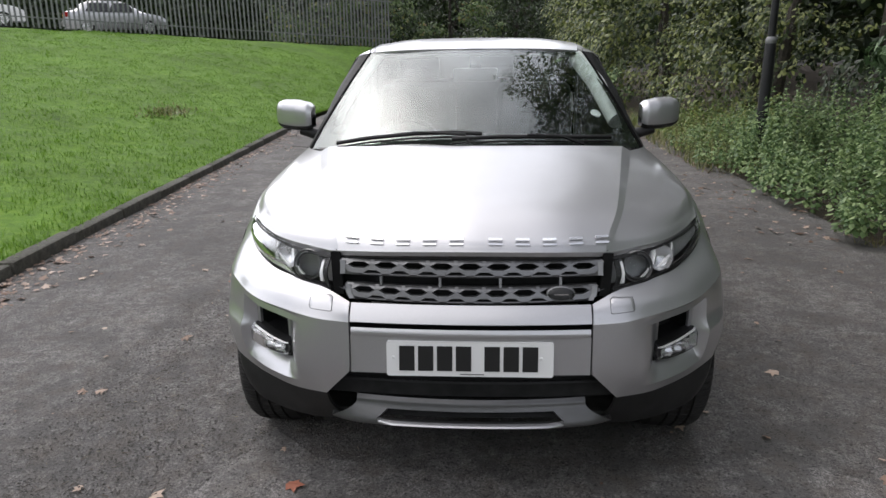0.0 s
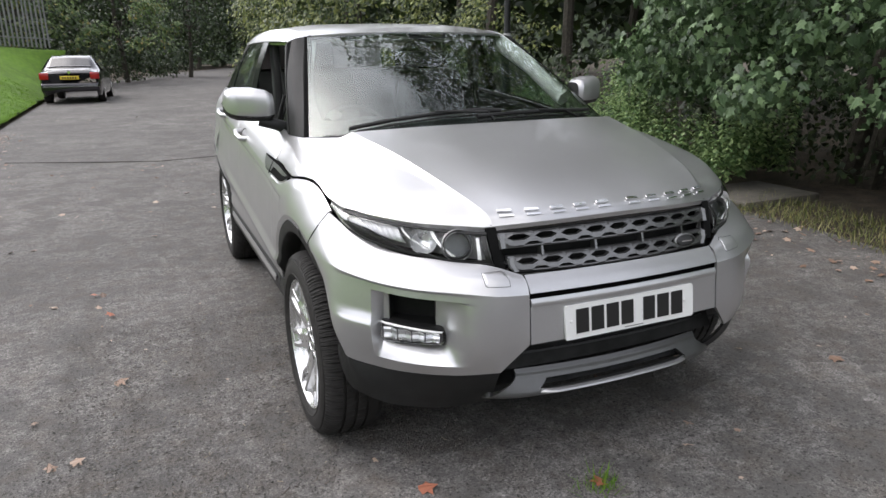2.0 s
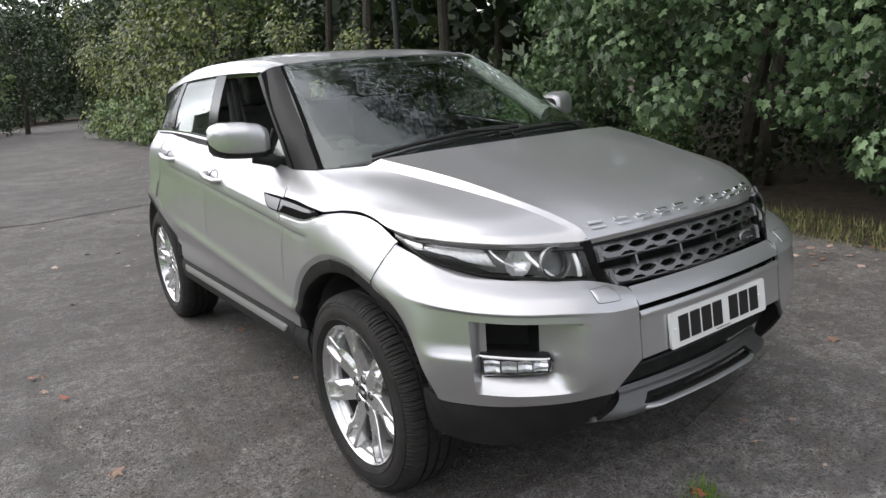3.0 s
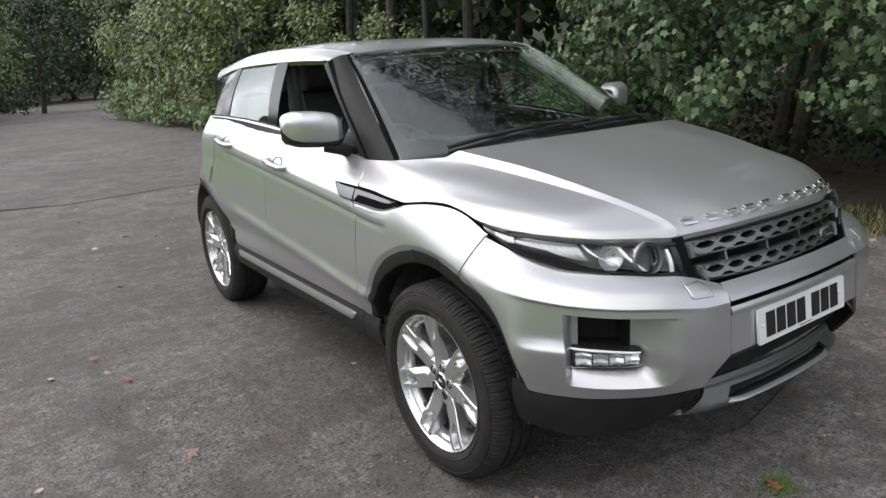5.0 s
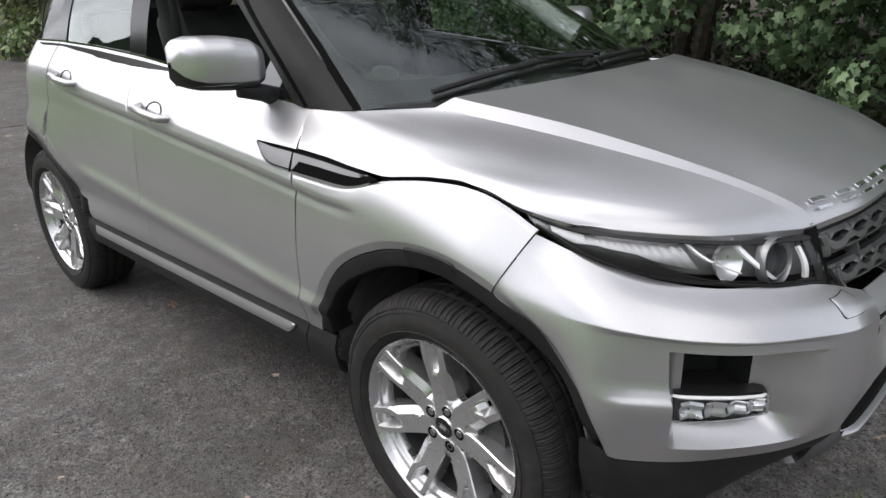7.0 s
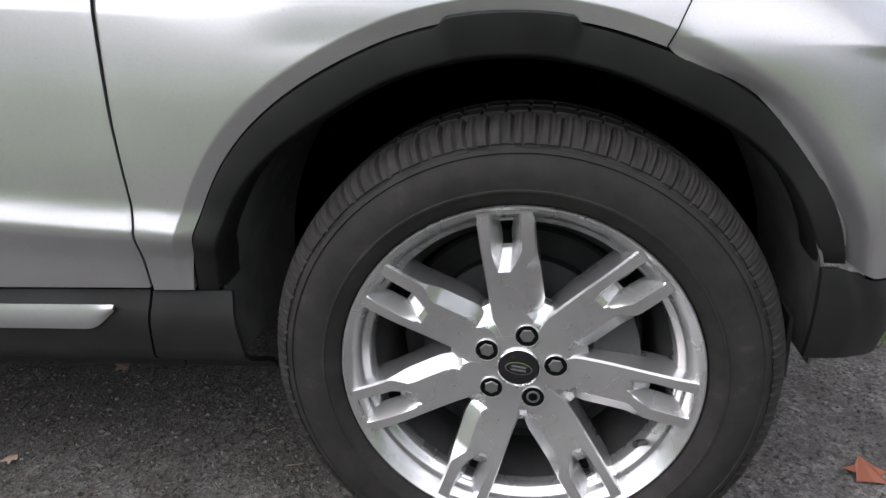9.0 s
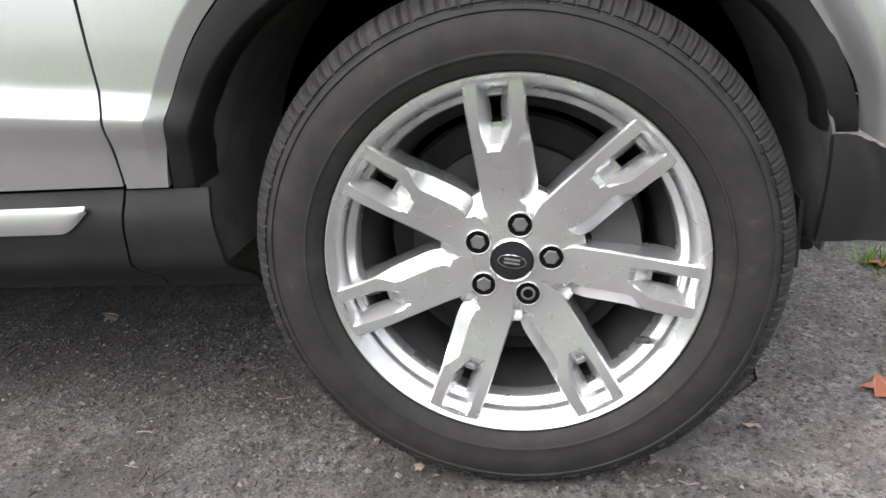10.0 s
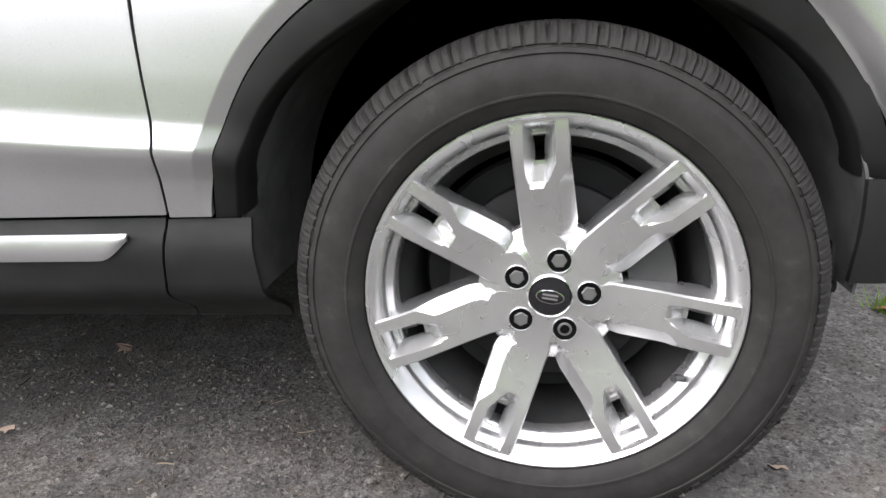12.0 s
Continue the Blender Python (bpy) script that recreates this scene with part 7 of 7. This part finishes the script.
# verge plants beside the lane
rng = np.random.default_rng(5)
spots = []
for _ in range(980):
    y = 2.75 + 5.6 * rng.random() ** 1.2
    d = 0.05 + 2.1 * rng.random()
    lump = 0.82 + 1.0 * noise.noise((d * 1.5, y * 1.2, 2.0)) + 0.3 * noise.noise((d * 3.5, y * 3.1, 4.0))
    spots.append((edge_right(y) + d - 0.12 * math.sin(y * 3.1), y, 0.0, max(0.15, (0.36 + 0.30 * d) * lump * rng.uniform(0.8, 1.15))))
stalks("nettles", spots, 0.062, NETTLE, 5, "dense green nettles at the lane's edge", 0.062, 4)
spots = [(edge_right(y) + d, y, 0.0, (0.25 + 0.22 * d) * rng.uniform(0.6, 1.2)) for y, d in zip(rng.uniform(7.4, 12.5, 420), rng.uniform(0.0, 2.0, 420))]
stalks("verge_weeds", spots, 0.06, WEED, 6, "mixed green weeds on the verge", 0.06)
spots = [(edge_right(y) + d, y, 0.0) for y, d in zip(rng.uniform(6.2, 13.0, 2600), rng.uniform(-0.1, 1.5, 2600))]
scatter_blades("verge_grass", spots, 0.15, 0.5, DRYBLADE, "long green and yellow grass on the verge", 0.9, 0.006)
hedge("bramble", 10.2, 16.0, 3.4, 2.4, 12000, 0.10, OLIVE, 7, "olive green bramble bank under the trees", lambda y: 4.6 - 0.08 * (y - 8), 0.42, 34, 0.2, 0.9, category="bramble")
hedge("dark_bramble", 3.0, 9.0, 2.2, 2.0, 7000, 0.10, SHADELEAF, 8, "bramble under the trees, coloured dark for the shade", lambda y: 5.4, 0.4, 34, 0.1, 0.8, category="bramble")
hedge("lane_hedge", 15.5, 30.5, 5.6, 1.6, 26000, 0.13, OLIVE, 10, "overgrown olive green hedge leaning over the lane", lambda y: edge_right(y) + 0.25, 0.55, 40, 0.15, -0.5)
hedge("low_hedge", 15.0, 30.0, 1.6, 0.9, 7000, 0.11, NETTLE, 13, "leafy growth at the hedge's foot", lambda y: edge_right(y) - 0.05, 0.35, 34, 0.05)
thicket("undergrowth", 5.2, 9.5, -6, 6, 0.4, 2.2, 12000, 0.09, SHADELEAF, 9, "ivy and undergrowth below the trees, coloured dark for the shade", OVAL)
hedge("bank_bushes", -60, 60, 1.9, 2.6, 9000, 0.20, SHADELEAF, 15, "dark green bushes along the far side of the lane", lambda y: 0, 0.7, 36, 0.1, 1.2).matrix_world = pose(4.0, 58.5, 0, 0, 0, 102)
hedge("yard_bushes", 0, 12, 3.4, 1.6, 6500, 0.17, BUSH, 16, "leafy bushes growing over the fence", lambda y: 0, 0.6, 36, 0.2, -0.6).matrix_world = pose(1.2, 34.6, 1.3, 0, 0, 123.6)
hedge("bank_hedge", 0, 19, 2.6, 1.8, 9000, 0.17, SHADELEAF, 17, "dark green bushes beyond the parked car", lambda y: 0, 0.6, 36, 0.1, 0.8).matrix_world = pose(2.4, 48.0, 0, 0, 0, 161)

rng = np.random.default_rng(3)
spots = [(edge_right(y) + 0.12 + 0.9 * rng.random(), y, 0.0) for y in rng.uniform(-1.5, 2.9, 3600)]
scatter_blades("dry_grass", spots, 0.02, 0.13, DRYBLADE, "yellowing tufts of dry grass on the verge", 1.2, 0.004)
spots = []
for _ in range(190000):
    y = rng.uniform(1.0, 24)
    d = rng.random() ** 1.3 * 11 + 0.06
    x = edge_left(y) - d
    if noise.noise((x * 2.6, y * 2.6, 1.0)) + 0.6 * noise.noise((x * 6.0, y * 6.0, 4.0)) > rng.uniform(-0.5, 0.35):
        spots.append((x, y, lawn_height(x, y)))
scatter_blades("grass_blades", spots, 0.03, 0.075, BLADE, "short mown grass blades on the bank", 1.6, 0.006)
spots = [(-0.1 + rng.normal() * 0.035, -0.86 + rng.normal() * 0.03, 0) for _ in range(90)]
scatter_blades("grass_tuft", spots, 0.03, 0.095, BLADE, "small green grass tuft in the asphalt", 1.2, 0.003)
slab = tagged(part("concrete_slab", block(3.75, 4.75, 2.15, 2.95, -0.05, 0.045, 0.02), mat_stone("slab_concrete", (0.06, 0.054, 0.046), (0.13, 0.118, 0.10), 9)), "grey concrete slab half hidden under leaves", "slab")

# worn brown patch in the lawn
rng = np.random.default_rng(12)
spots = []
for _ in range(420):
    x, y = -5.75 + rng.normal() * 0.16, 9.9 + rng.normal() * 0.42
    spots.append((x, y, lawn_height(x, y)))
scatter_blades("withered_grass", spots, 0.05, 0.11, DRYBLADE, "small worn brown patch in the lawn", 1.8, 0.016)

# overhanging maple and the trees along the lane
tree("maple", (5.75, 2.35), 5.6, 0.16, (2.35, 2.6, 2.5), 26000, 0.092, MAPLE, 21, "sycamore with broad lobed leaves overhanging the verge", LOBED, 0.95, 230, 2, 0.27, 0.36)
tree("maple", (5.9, -1.4), 5.6, 0.17, (2.6, 2.7, 2.75), 24000, 0.092, MAPLE, 22, "sycamore with drooping branches over dry grass", LOBED, 0.45, 190, 2, 0.27, 0.36)
tree("tree", (6.0, 12.0), 15.5, 0.13, (5.0, 4.0, 4.4), 9500, 0.17, BUSH, 39, "tall leafy tree reaching out over the lane", OVAL, 4.0, 110, 1, 0.42)
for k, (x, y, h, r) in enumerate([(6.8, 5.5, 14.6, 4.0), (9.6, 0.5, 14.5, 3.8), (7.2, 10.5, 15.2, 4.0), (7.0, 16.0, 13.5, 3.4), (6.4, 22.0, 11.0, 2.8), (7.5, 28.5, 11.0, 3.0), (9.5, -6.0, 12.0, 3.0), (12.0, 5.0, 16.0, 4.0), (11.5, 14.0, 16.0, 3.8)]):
    tree("tree", (x, y), h, 0.13, (r, r, h * 0.36), 13500 if h > 14 else 6500, 0.165, BUSH if k % 3 else SHADELEAF, 40 + k, "tall leafy tree in the wood beside the lane", OVAL, 2.6, 110, 1, 0.42)
# unseen trees added behind the camera to darken what the bumper reflects
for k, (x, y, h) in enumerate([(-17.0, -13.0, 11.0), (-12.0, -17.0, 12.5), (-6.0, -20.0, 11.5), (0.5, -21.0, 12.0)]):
    tree("tree", (x, y), h, 0.2, (3.6, 3.4, h * 0.42), 3000, 0.26, SHADELEAF, 60 + k, "unseen leafy tree added to darken the bumper's reflections", OVAL, 1.2, 80, 1, 0.5)
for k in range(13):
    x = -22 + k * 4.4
    tree("tree", (x, 66 - 0.5 * x * (x < 0) * 0.6 + 3 * math.sin(k * 2.0)), 12.5 + 2.5 * math.sin(k * 1.7), 0.25, (3.4, 2.8, 5.6), 3600, 0.3, SHADELEAF, 70 + k, "dark leafy tree closing the end of the lane", OVAL, 0.6, 90, 1, 0.6)
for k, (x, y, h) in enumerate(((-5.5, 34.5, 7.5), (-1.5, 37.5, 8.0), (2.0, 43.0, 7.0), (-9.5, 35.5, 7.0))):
    tree("tree", (x, y), h, 0.14, (2.7, 2.4, h * 0.46), 3600, 0.2, SHADELEAF, 90 + k, "green tree leaning over the palisade fence", OVAL, 0.4, 80, 1, 0.5)
# the woods' inner shade lies in the dark leaf colour
thicket("woods", 10, 26, -12, 60, 7.0, 13.0, 46000, 0.5, SHADELEAF, 11, "woods behind the verge, coloured dark for their shaded inside", OVAL)
thicket("far_woods", -50, 40, 70, 80, 9.0, 14.0, 46000, 0.7, SHADELEAF, 12, "dark woods beyond the end of the lane", OVAL)

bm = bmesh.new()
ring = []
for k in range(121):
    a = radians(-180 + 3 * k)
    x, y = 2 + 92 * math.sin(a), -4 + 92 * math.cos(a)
    # extra height on the unseen left blocks low sky from the door's reflections
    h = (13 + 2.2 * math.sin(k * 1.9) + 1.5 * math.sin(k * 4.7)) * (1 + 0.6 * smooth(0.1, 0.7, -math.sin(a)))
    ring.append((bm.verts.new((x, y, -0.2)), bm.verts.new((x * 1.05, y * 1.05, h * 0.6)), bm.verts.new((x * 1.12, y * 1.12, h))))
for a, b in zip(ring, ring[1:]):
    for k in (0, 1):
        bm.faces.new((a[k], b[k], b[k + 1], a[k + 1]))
tagged(part("backdrop", bm, SHADELEAF), "dark wooded rise beyond the trees, made taller on its unseen left", "hillside", kind="structure")

fallen(3400, 1)
single_leaf(-0.655, -0.62, 0.075, 1, 0.6)
single_leaf(-0.09, -0.84, 0.07, 2, 2.1)
single_leaf(-1.70, 1.70, 0.06, 3, 1.1)
single_leaf(-1.80, 2.11, 0.05, 4, 2.9)
single_leaf(-0.75, -1.25, 0.07, 5, 0.2)
twigs(750, 15)
grit(21000, 7)
